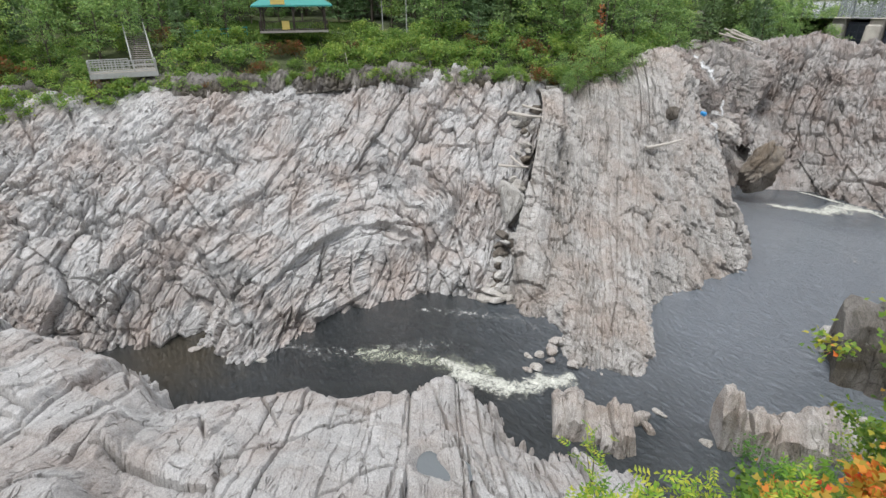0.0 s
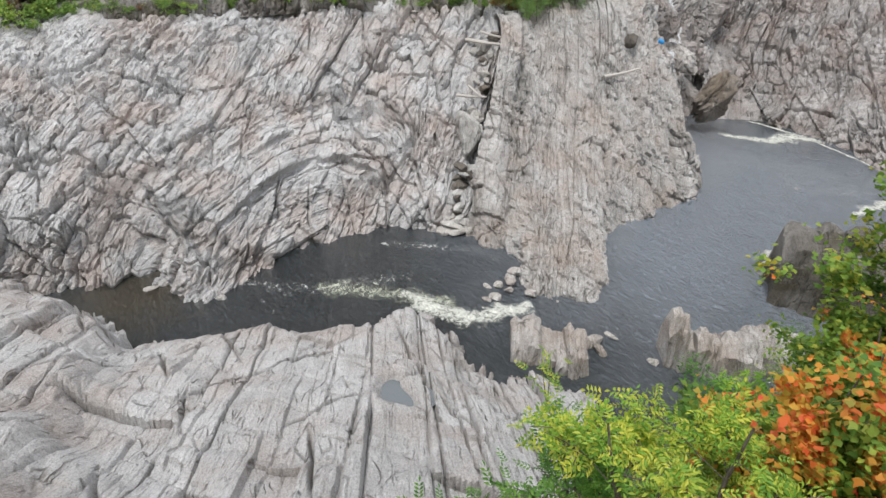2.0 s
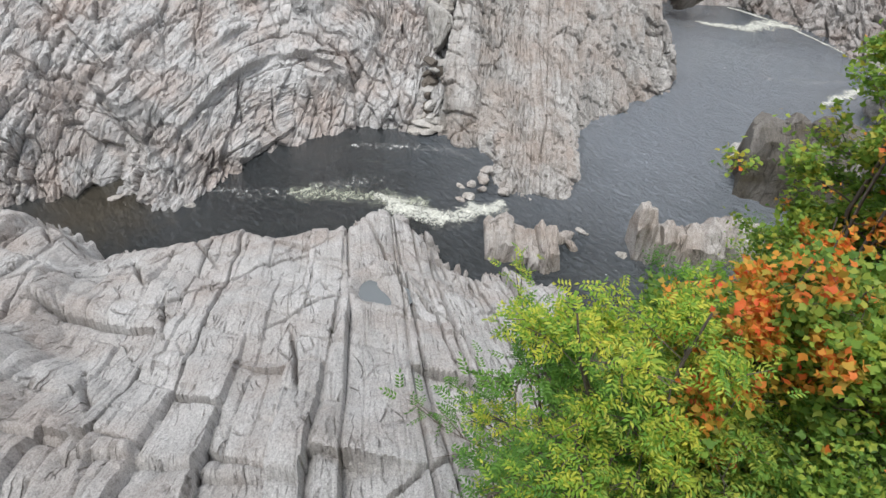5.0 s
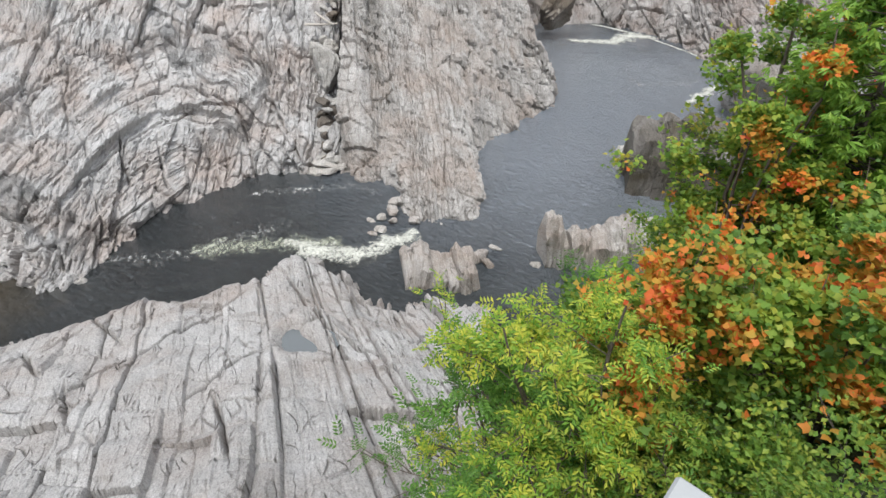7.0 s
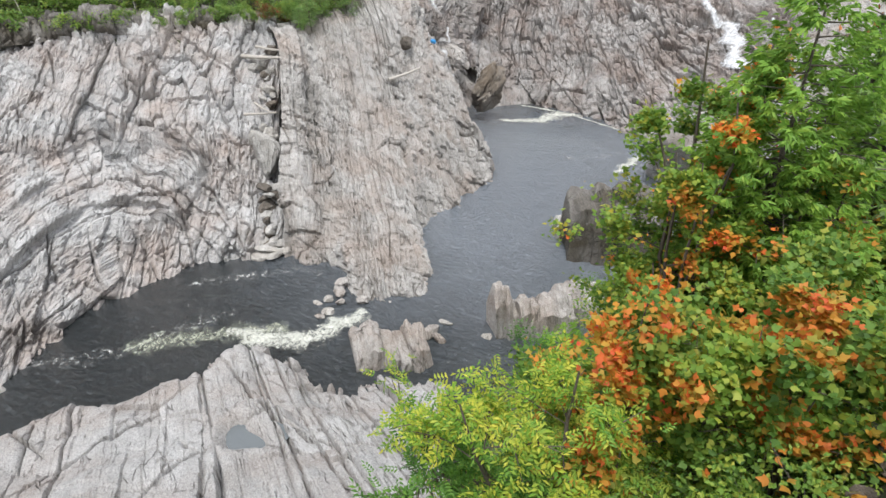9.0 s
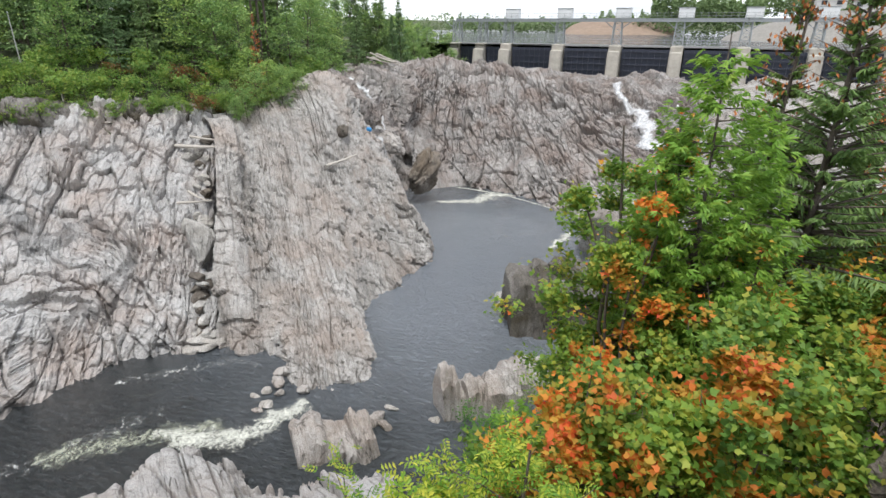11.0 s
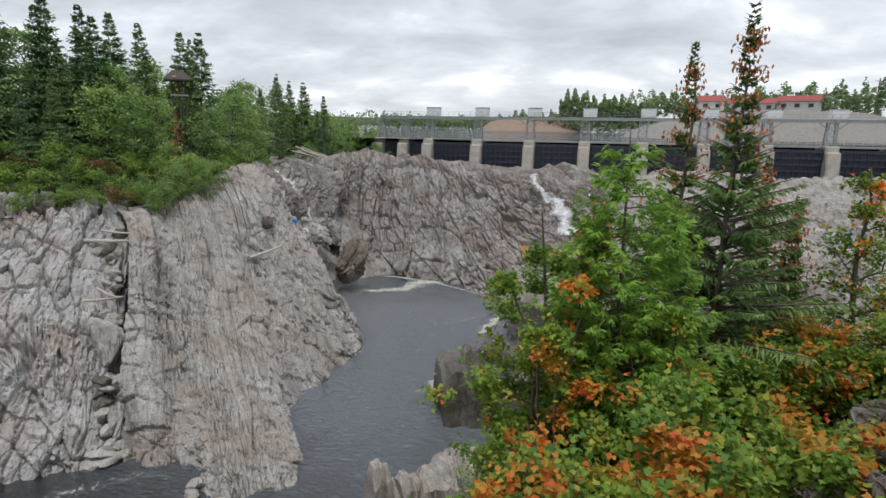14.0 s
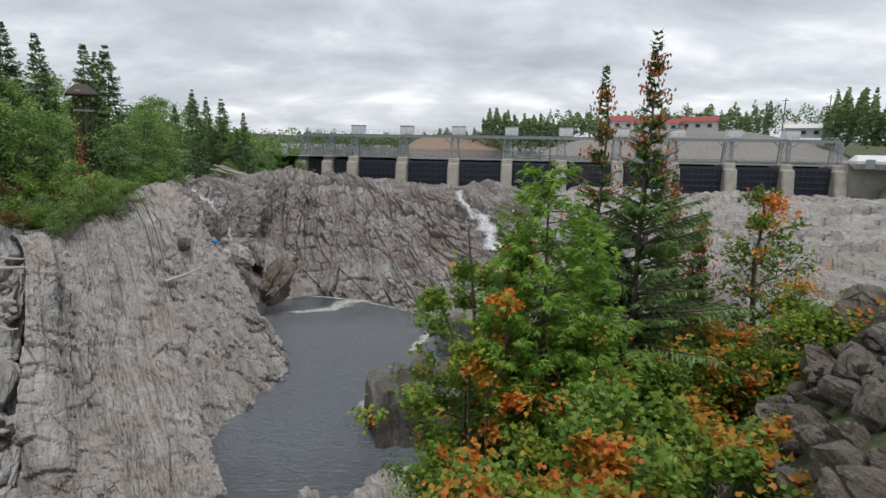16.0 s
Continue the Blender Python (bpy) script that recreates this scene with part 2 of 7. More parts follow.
def ground_material():
    m, k = material("forest_floor_and_grass")
    pos = k.n("ShaderNodeNewGeometry").outputs["Position"]
    a = k.noise(pos, 0.12, 5, 0.6)
    b = k.noise(pos, 2.5, 5, 0.7)
    col = k.ramp(a, [(0.35, (0.05, 0.055, 0.03)), (0.5, (0.075, 0.095, 0.035)), (0.68, (0.12, 0.13, 0.05))])
    col = k.mix(1.0, col, k.ramp(b, [(0.3, (0.55, 0.55, 0.55)), (0.7, (1.3, 1.3, 1.3))]), "MULTIPLY")
    bm = k.n("ShaderNodeBump", {"Height": b, "Strength": 0.6, "Distance": 0.2}).outputs[0]
    finish(k, k.n("ShaderNodeBsdfPrincipled", {"Base Color": col, "Roughness": 0.95, "Normal": bm}).outputs[0])
    return m


def water_material(name, ripple=1.0, body=(0.0, 0.0, 0.0)):
    """Dark peaty river: black body, sky gloss partly painted in, brown where the bed is shallow."""
    m, k = material(name)
    pos = k.n("ShaderNodeNewGeometry").outputs["Position"]
    away = k.n("ShaderNodeVectorMath", {0: pos, 1: (-43.5, 9.5, 0)}, operation="DISTANCE").outputs["Value"]
    patch = k.math("ADD", away, k.math("MULTIPLY", k.noise(pos, 0.5, 4), 8.0))
    shoal = k.ramp(k.math("DIVIDE", patch, 20.0), [(0.3, (0.07, 0.046, 0.013)), (0.55, (0.006, 0.007, 0.006))])
    # reflected sky painted into the body colour, palest in the pool under the falls
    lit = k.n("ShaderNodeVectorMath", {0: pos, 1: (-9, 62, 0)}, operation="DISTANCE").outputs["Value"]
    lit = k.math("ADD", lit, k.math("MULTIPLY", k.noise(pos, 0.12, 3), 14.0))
    sky_sheen = k.ramp(k.math("DIVIDE", lit, 60.0), [(0.4, (0.34, 0.375, 0.42)), (0.8, (0.055, 0.062, 0.066))])
    shoal = k.mix(1.0, k.mix(1.0, shoal, sky_sheen, "ADD"), body, "ADD")
    big = k.noise(k.mapping(pos, (0.5, 0.9, 1), rot=(0, 0, 25)), 0.75, 2, 0.45, 0.8)
    small = k.noise(k.mapping(pos, (0.7, 1.4, 1), rot=(0, 0, 12)), 1.9, 5, 0.65, 0.9)
    h = k.math("ADD", k.math("MULTIPLY", big, 1.2), k.math("MULTIPLY", small, 2.2))
    bm = k.n("ShaderNodeBump", {"Height": h, "Strength": 1.0 * ripple, "Distance": 0.8}).outputs[0]
    b = k.n("ShaderNodeBsdfPrincipled", {"Base Color": shoal, "Roughness": 0.06, "IOR": 1.85, "Normal": bm})
    finish(k, b.outputs[0])
    return m


def foam_material(name, cover, tint=(0.82, 0.82, 0.78)):
    """Torn white water, open where the noise is low and towards the rim (attribute 'thin')."""
    m, k = material(name)
    pos = k.n("ShaderNodeNewGeometry").outputs["Position"]
    thin = k.n("ShaderNodeAttribute", attribute_name="thin").outputs["Fac"]
    a = k.noise(k.mapping(pos, (1, 1, 1)), 1.6, 6, 0.7, 1.2)
    b = k.noise(pos, 6.0, 4, 0.7)
    v = k.math("ADD", k.math("MULTIPLY", a, 0.8), k.math("MULTIPLY", b, 0.2))
    v = k.math("ADD", v, k.math("MULTIPLY", k.math("SUBTRACT", thin, 1.0), 0.6))
    al = k.ramp(v, [(1.0 - cover, (0, 0, 0)), (1.12 - cover, (0.45, 0.45, 0.45)), (1.34 - cover, (1, 1, 1))])
    col = k.ramp(b, [(0.3, tuple(x * 0.72 for x in tint)), (0.65, tint)])
    bm = k.n("ShaderNodeBump", {"Height": v, "Strength": 0.7, "Distance": 0.2}).outputs[0]
    f = k.n("ShaderNodeBsdfPrincipled", {"Base Color": col, "Roughness": 0.6, "Normal": bm}).outputs[0]
    c = k.n("ShaderNodeBsdfTransparent").outputs[0]
    finish(k, k.n("ShaderNodeMixShader", {"Fac": al, 1: c, 2: f}).outputs[0])
    return m


GROUND = ground_material()
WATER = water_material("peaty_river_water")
POOL_WATER = water_material("still_pool_water", 0.12, (0.035, 0.038, 0.038))
FOAM = foam_material("churned_foam", 0.68, (0.80, 0.80, 0.70))
FOAM_THIN = foam_material("drifting_foam", 0.5)
FOAM_SOFT = foam_material("boiling_foam", 0.6, (0.50, 0.52, 0.40))
FALL_WATER = foam_material("falling_water", 0.74, (0.86, 0.87, 0.88))

# ---- geometry tools ----


def mesh_of(name, verts, faces, mats, smooth=False):
    me = bpy.data.meshes.new(name)
    me.from_pydata([tuple(v) for v in verts], [], faces)
    for mt in mats if isinstance(mats, (list, tuple)) else [mats]:
        me.materials.append(mt)
    if smooth:
        me.polygons.foreach_set("use_smooth", [True] * len(me.polygons))
    me.update()
    return me


def mesh_arrays(name, verts, quads, mat, smooth=False):
    """A mesh from an (n, 3) array and an (m, k) array of corners."""
    verts, quads = np.asarray(verts, dtype=np.float32), np.asarray(quads, dtype=np.int32)
    me = bpy.data.meshes.new(name)
    me.vertices.add(len(verts))
    me.vertices.foreach_set("co", verts.ravel())
    m, k = quads.shape
    me.loops.add(m * k)
    me.loops.foreach_set("vertex_index", quads.ravel())
    me.polygons.add(m)
    me.polygons.foreach_set("loop_start", np.arange(0, m * k, k, dtype=np.int32))
    me.polygons.foreach_set("loop_total", np.full(m, k, dtype=np.int32))
    me.polygons.foreach_set("use_smooth", np.full(m, smooth))
    me.materials.append(mat)
    me.update(calc_edges=True)
    return me


def part(name, data, mat, parent, label="", m=None):
    """One mesh object under a thing or a part; data is a bmesh or a mesh."""
    if isinstance(data, bmesh.types.BMesh):
        me = bpy.data.meshes.new(name)
        data.to_mesh(me)
        data.free()
        me.materials.append(mat)
    else:
        me = data
    ob = new(name, me)
    ob.parent = parent
    if m is not None:
        ob.matrix_basis = m
    return tagged(ob, label)


def thing(name, label, category, group="", kind="", m=None, data=None):
    ob = new(name, data)
    if m is not None:
        ob.matrix_basis = m
    return tagged(ob, label, category, group, kind)


def box(bm, size, at=(0, 0, 0), rot=(0, 0, 0), bevel=0.0):
    """A box (its centre at `at`) added to bm, with edges taken off."""
    r = bmesh.ops.create_cube(bm, size=1.0, matrix=pose(*at, *rot) @ Matrix.Diagonal((*size, 1)))
    if bevel:
        es = list({e for v in r["verts"] for e in v.link_edges})
        bmesh.ops.bevel(bm, geom=es, offset=bevel, segments=1, affect="EDGES")
    return bm


def bar(bm, a, b, r, sides=6, r2=None):
    """A round bar from a to b."""
    a, b = Vector(a), Vector(b)
    d = b - a
    q = d.to_track_quat("Z", "Y").to_matrix().to_4x4()
    bmesh.ops.create_cone(bm, cap_ends=True, segments=sides, radius1=r, radius2=r if r2 is None else r2, depth=d.length,
                          matrix=Matrix.Translation((a + b) / 2) @ q)
    return bm


def beam(bm, a, b, w, h):
    """A square beam from a to b."""
    a, b = Vector(a), Vector(b)
    d = b - a
    q = d.to_track_quat("Z", "Y").to_matrix().to_4x4()
    bmesh.ops.create_cube(bm, size=1.0, matrix=Matrix.Translation((a + b) / 2) @ q @ Matrix.Diagonal((w, h, d.length, 1)))
    return bm


def tubes(paths, sides=6):
    """Tapered tubes along paths [(points, radii)] as one array mesh."""
    vs, qs, n0 = [], [], 0
    ang = np.linspace(0, 2 * np.pi, sides, endpoint=False)
    for pts, rad in paths:
        pts = np.asarray(pts, dtype=float)
        tang = np.gradient(pts, axis=0)
        tang /= np.linalg.norm(tang, axis=1, keepdims=True) + 1e-9
        ref = np.where(np.abs(tang[:, 2:3]) > 0.9, [[1.0, 0, 0]], [[0, 0, 1.0]])
        s1 = np.cross(tang, ref)
        s1 /= np.linalg.norm(s1, axis=1, keepdims=True) + 1e-9
        s2 = np.cross(tang, s1)
        r = np.asarray(rad)[:, None, None]
        ring = pts[:, None] + r * (np.cos(ang)[None, :, None] * s1[:, None] + np.sin(ang)[None, :, None] * s2[:, None])
        vs.append(ring.reshape(-1, 3))
        k = len(pts)
        i = np.arange(k - 1)[:, None] * sides + np.arange(sides)[None]
        j = np.arange(k - 1)[:, None] * sides + (np.arange(sides)[None] + 1) % sides
        qs.append(np.stack([i, j, j + sides, i + sides], -1).reshape(-1, 4) + n0)
        n0 += k * sides
    return np.concatenate(vs), np.concatenate(qs)


def hash01(i, j, seed):
    h = (i.astype(np.int64) * 374761393 + j.astype(np.int64) * 668265263 + seed * 1442695041) & 0xFFFFFFFF
    h = ((h ^ (h >> 13)) * 1274126177) & 0xFFFFFFFF
    h = ((h ^ (h >> 16)) * 2246822519) & 0xFFFFFFFF
    return ((h ^ (h >> 15)) & 0xFFFFFF) / float(0xFFFFFF)


def vnoise(x, y, seed=0):
    i, j = np.floor(x), np.floor(y)
    fx, fy = x - i, y - j
    fx, fy = fx * fx * (3 - 2 * fx), fy * fy * (3 - 2 * fy)
    a, b = hash01(i, j, seed), hash01(i + 1, j, seed)
    c, d = hash01(i, j + 1, seed), hash01(i + 1, j + 1, seed)
    return (a + (b - a) * fx) * (1 - fy) + (c + (d - c) * fx) * fy


def fbm(x, y, seed=0, octaves=4, gain=0.5):
    v, amp, s = 0.0, 1.0, 0.0
    for o in range(octaves):
        v = v + amp * (vnoise(x * 2 ** o, y * 2 ** o, seed + o * 17) - 0.5)
        s += amp
        amp *= gain
    return v / s * 2


def blocks(a, b, seed):
    """Cells of jointed rock: a random height, a random tilt and the distance to the joint."""
    ia, ib = np.floor(a), np.floor(b)
    f1 = np.full(a.shape, 9.0)
    f2 = f1.copy()
    rnd, ca, cb = np.zeros_like(a), np.zeros_like(a), np.zeros_like(a)
    tx, ty = np.zeros_like(a), np.zeros_like(a)
    for da in (-1, 0, 1):
        for db in (-1, 0, 1):
            i, j = ia + da, ib + db
            pa, pb = i + 0.15 + 0.7 * hash01(i, j, seed), j + 0.15 + 0.7 * hash01(i, j, seed + 7)
            d = np.maximum(np.abs(a - pa) * 0.9, np.abs(b - pb)) * 0.75 + 0.25 * np.hypot(a - pa, b - pb)
            near = d < f1
            f2 = np.where(near, f1, np.minimum(f2, d))
            rnd = np.where(near, hash01(i, j, seed + 13), rnd)
            tx = np.where(near, (hash01(i, j, seed + 19) - 0.5) * (a - pa), tx)
            ty = np.where(near, (hash01(i, j, seed + 23) - 0.5) * (b - pb), ty)
            f1 = np.where(near, d, f1)
    return rnd, tx + ty, f2 - f1


def relief(g, seed, amps, cell=1.0, crack=0.4, dip=0.0, warp=1.0):
    """Relief of steep beds that strike north-west, cut by joints, at the points g. amps: slabs, blocks, small blocks, beds.
    dip: how far the beds lean with height."""
    x, y, z = g[..., 0], g[..., 1], g[..., 2]
    t = -0.63 * x + 0.77 * y
    b = 0.77 * x + 0.63 * y + dip * z
    a = 0.75 * z + 0.66 * t
    wb = b + warp * 1.1 * fbm(a * 0.1, b * 0.12, seed + 3, 3) + 0.1 * fbm(a * 0.9, b * 0.9, seed + 4, 2)
    wa = a + warp * 1.6 * fbm(b * 0.16, a * 0.1, seed + 5, 3) + 0.4 * b
    h = amps[0] * 1.7 * fbm(b * 0.13, a * 0.09, seed + 9, 3)
    for k, (la, lb, amp) in enumerate(((6.5, 3.0, amps[0]), (2.9, 1.35, amps[1]), (1.25, 0.5, amps[2]))):
        rnd, tilt, edge = blocks(wa / (la * cell) + 31 * k, wb / (lb * cell) + 17 * k, seed + 40 * k)
        present = np.clip(2.4 * vnoise(b * 0.2, a * 0.14, seed + 60 + k) - 0.7, 0.08, 1.0)
        h = h + amp * present * ((rnd - 0.5) * 1.8 + tilt * 2.4)
        h = h - amp * crack * 2.0 * np.sqrt(present) * np.exp(-((edge / (0.045 + 0.02 * k)) ** 2))
    some = np.clip(2.5 * vnoise(b * 0.25, a * 0.12, seed + 77) - 0.8, 0.05, 1)
    beds = vnoise(wb * 2.3 / cell, wa * 0.12, seed + 80) + 0.6 * vnoise(wb * 5.1 / cell, wa * 0.2, seed + 81)
    grit = fbm(b * 3.1, a * 2.2, seed + 90, 3, 0.6) * 0.09 + np.abs(fbm(b * 0.9, a * 0.6, seed + 95, 3)) * 0.16
    return h + amps[3] * some * (beds - 0.8) + grit * np.clip(amps[2] / 0.2, 0, 1.2)


def strata(B, A, seed, scales, groove=1.0, calm=0.15):
    """Relief of bedded rock: B metres across the beds, A along them; scales: bed width, block length, step."""
    h = 0.0
    for k, (w, ln, st) in enumerate(scales):
        q = (B + 1.3 * w * vnoise(B * 0.35 / w, A * 0.015, seed + 2 + k)) / w
        i = np.floor(q)
        f = q - i
        r = (A + 0.4 * f * w) / ln + 7.3 * hash01(i, i * 0, seed + 3 + k)
        r = r + 0.6 * vnoise(r * 0.8, i, seed + 4 + k)
        j = np.floor(r)
        e = r - j
        some = np.clip(2.8 * vnoise(A * 0.3 / ln, B * 0.22 / w, seed + 60 + k) - 0.8, calm, 1)
        gap = hash01(i, i * 0, seed + 9 + k)
        end = hash01(i, j, seed + 21 + k)
        h = h + some * st * (0.8 * (hash01(i, i * 0, seed + 5 + k) - 0.5) + 1.1 * (hash01(i, j, seed + 6 + k) - 0.5))
        h = h + some * st * ((hash01(i, j, seed + 8 + k) - 0.4) * (f - 0.5) + 0.9 * (hash01(i, j, seed + 11 + k) - 0.5) * (e - 0.5))
        eb, ea = np.minimum(f, 1 - f) * w, np.minimum(e, 1 - e) * ln
        wide = 0.03 * w + 0.03
        h = h - groove * st * (0.12 + 1.1 * gap ** 3) * np.exp(-((eb / wide) ** 2))
        h = h - groove * st * 0.9 * end ** 2 * some * np.exp(-((ea / wide) ** 2))
    return h


def oblique(A, B, seed, depth=0.45, wide=0.08):
    """Open cracks that run slantwise over the beds, each for a few metres only."""
    h = 0.0
    for k, (c, s, gap) in enumerate(((0.55, 0.83, 3.6), (0.85, -0.52, 5.1), (0.2, 0.98, 6.2))):
        r = (A * c + B * s + 0.5 * fbm(A * 0.3, B * 0.3, seed + 30 + k, 3)) / gap
        e = np.minimum(r - np.floor(r), 1 - r + np.floor(r)) * gap
        some = np.clip(4 * vnoise(A * 0.22, B * 0.3, seed + 40 + k) - 2.2, 0, 1)
        h = h - depth * some * np.exp(-((e / wide) ** 2))
    return h


def bedded(me, B, A, C=None):
    """Stores metres across and along the beds on the mesh, for the rock's grain."""
    at = me.attributes.new("bed", "FLOAT_VECTOR", "POINT")
    at.data.foreach_set("vector", np.stack([B, A, B * 0 if C is None else C], -1).astype(np.float32).ravel())
    return me


def spline(pts, t):
    """Catmull-Rom through pts at parameters t (0 .. n-1)."""
    p = np.asarray(pts, dtype=float)
    n = len(p)
    q = np.vstack([2 * p[0] - p[1], p, 2 * p[-1] - p[-2]])
    i = np.clip(np.floor(t).astype(int), 0, n - 2)
    f = (t - i)[:, None]
    a, b, c, d = q[i], q[i + 1], q[i + 2], q[i + 3]
    return 0.5 * (2 * b + (c - a) * f + (2 * a - 5 * b + 4 * c - d) * f ** 2 + (3 * b - a - 3 * c + d) * f ** 3)


def loft(rows, nu, nv):
    """A surface through rows of plan points; returns the grid, its normals and metres along and up."""
    n = len(rows[0])
    t = np.linspace(0, n - 1, 40 * n)
    mid = spline(rows[len(rows) // 2], t)
    s = np.concatenate([[0], np.cumsum(np.linalg.norm(np.diff(mid, axis=0), axis=1))])
    tu = np.interp(np.linspace(0, s[-1], nu), s, t)
    g = np.stack([spline(r, tu) for r in rows])
    span = np.concatenate([[0], np.cumsum(np.linalg.norm(np.diff(g, axis=0), axis=2).mean(1))])
    tv = np.interp(np.linspace(0, span[-1], nv), span, np.arange(len(rows)))
    g = np.stack([spline(g[:, i], tv) for i in range(nu)], 1)
    du, dv = np.gradient(g, axis=1), np.gradient(g, axis=0)
    nrm = np.cross(du, dv)
    nrm /= np.linalg.norm(nrm, axis=2, keepdims=True) + 1e-9
    for _ in range(3):
        for axis in (0, 1):
            wide = np.concatenate([np.repeat(nrm.take([0], axis), 12, axis), nrm, np.repeat(nrm.take([-1], axis), 13, axis)], axis)
            run = np.cumsum(wide, axis)
            nrm = (run.take(np.arange(25, run.shape[axis]), axis) - run.take(np.arange(0, run.shape[axis] - 25), axis)) / 25
    nrm /= np.linalg.norm(nrm, axis=2, keepdims=True) + 1e-9
    um = np.cumsum(np.linalg.norm(du, axis=2).mean(0))[None].repeat(nv, 0)
    vm = np.cumsum(np.linalg.norm(dv, axis=2), 0)
    return g, nrm, um, vm


def grid_mesh(name, g, mat, smooth=True):
    nv, nu = g.shape[:2]
    i = np.arange(nv - 1)[:, None] * nu + np.arange(nu - 1)[None]
    q = np.stack([i, i + 1, i + nu + 1, i + nu], -1).reshape(-1, 4)
    return mesh_arrays(name, g.reshape(-1, 3), q, mat, smooth)


def eased(nv, low, high):
    """Weights along v that fade the relief at the borders."""
    k = np.linspace(0, 1, nv)
    return (np.clip(k / max(low, 1e-6), 0, 1) * np.clip((1 - k) / max(high, 1e-6), 0, 1))[:, None]


def shifted(row, dx, dy, dz):
    return [(x + dx, y + dy, z + dz) for x, y, z in row]


def outward(row, k, z):
    """The row moved away from the lookout by k metres, at height z (or z added where z is a tuple)."""
    res = []
    for x, y, h in row:
        d = math.hypot(x, y)
        res.append((x * (d + k) / d, y * (d + k) / d, h + z[0] if isinstance(z, tuple) else z))
    return res


# ---- the rock ----
CLIFF_FOOT = [
    (-52.0, -16.0, -0.0), (-51.0, -1.0, 0.0), (-46.1, 7.2, 0.0), (-45.4, 10.6, 0.0), (-40.7, 12.7, -0.0), (-38.9, 14.9, -0.0), 
    (-39.1, 19.0, 0.0), (-39.3, 24.9, 0.0), (-38.3, 31.1, 0.0), (-34.0, 33.8, 0.0), (-31.8, 35.9, -0.0), (-30.7, 36.7, 0.0), 
    (-30.4, 39.1, -0.0),
]
CLIFF_LOW = [
    (-54.5, -16.4, 5.4), (-54.3, -1.6, 5.2), (-50.3, 8.0, 4.9), (-49.4, 12.3, 5.0), (-45.3, 15.1, 4.7), (-43.5, 17.8, 4.6), 
    (-43.2, 22.1, 4.8), (-42.8, 27.9, 4.9), (-41.3, 33.9, 5.0), (-36.9, 37.1, 4.9), (-34.3, 39.5, 4.7), (-32.7, 40.2, 4.7), 
    (-32.6, 43.4, 4.5),
]
CLIFF_HIGH = [
    (-58.3, -17.2, 11.1), (-59.2, -2.4, 10.7), (-56.5, 9.3, 10.1), (-55.3, 14.7, 10.3), (-52.3, 18.5, 9.8), (-50.4, 22.1, 9.7), 
    (-49.2, 26.5, 10.0), (-48.0, 32.2, 10.2), (-45.9, 38.1, 10.3), (-41.3, 42.1, 10.1), (-38.2, 44.9, 9.8), (-35.9, 45.3, 9.7), 
    (-36.1, 49.6, 9.3),
]
CLIFF_EDGE = [
    (-63.4, -18.2, 18.3), (-65.9, -3.5, 18.1), (-65.1, 11.1, 17.6), (-63.5, 18.2, 18.0), (-61.7, 23.4, 17.8), (-59.6, 28.3, 17.8), 
    (-57.3, 32.7, 17.9), (-55.1, 38.1, 18.0), (-52.1, 43.8, 17.8), (-47.2, 48.9, 17.7), (-43.5, 52.3, 17.2), (-40.2, 52.4, 16.7), 
    (-40.8, 58.1, 16.5),
]
SPUR_FOOT = [
    (-30.4, 36.7, 0.0), (-28.1, 35.8, 0.0), (-25.3, 36.9, 0.0), (-21.4, 33.6, -0.0), (-19.1, 34.3, 0.0), (-16.5, 36.0, -0.0), 
    (-18.0, 40.4, 0.0), (-20.7, 47.6, 0.0), (-19.3, 51.7, 0.0), (-18.1, 55.6, 0.0), (-17.1, 59.6, 0.0), (-17.2, 60.4, -0.0),
]
SPUR_LOW = [
    (-32.1, 39.6, 4.7), (-30.3, 39.3, 4.7), (-28.1, 40.6, 4.5), (-25.2, 38.8, 4.0), (-23.2, 40.0, 4.0), (-20.9, 42.0, 4.0), 
    (-21.9, 46.0, 4.6), (-23.6, 52.1, 5.3), (-21.5, 55.3, 4.0), (-19.5, 57.9, 2.6), (-17.6, 60.1, 1.2), (-17.5, 61.1, 0.3),
]
SPUR_HIGH = [
    (-34.8, 44.0, 9.5), (-33.5, 44.5, 9.6), (-32.3, 46.3, 9.3), (-30.9, 46.6, 8.7), (-29.4, 48.5, 8.8), (-27.6, 51.0, 9.0), 
    (-27.9, 54.4, 9.9), (-27.9, 58.9, 11.3), (-24.6, 60.8, 8.3), (-21.3, 61.2, 5.2), (-18.2, 61.0, 2.3), (-17.9, 62.0, 0.5),
]
SPUR_CREST = [
    (-38.4, 49.9, 16.1), (-37.9, 51.5, 16.6), (-38.1, 53.9, 16.6), (-38.8, 57.0, 16.8), (-38.1, 59.9, 17.6), (-37.2, 62.8, 18.2), 
    (-36.4, 65.6, 19.2), (-33.8, 68.1, 20.3), (-28.9, 68.1, 14.4), (-23.8, 65.8, 8.6), (-19.0, 62.2, 3.6), (-18.4, 63.4, 0.7),
]
FALLS_FOOT = [
    (-30.7, 92.4, 5.0), (-25.2, 94.7, 0.5), (-21.9, 94.0, -0.0), (-16.8, 91.5, -0.0), (-13.1, 90.4, -0.0), (-7.0, 87.1, 0.0), 
    (-1.7, 83.5, 0.0), (3.0, 79.0, 0.0), (9.0, 70.0, 1.0), (20.0, 62.0, 3.0),
]
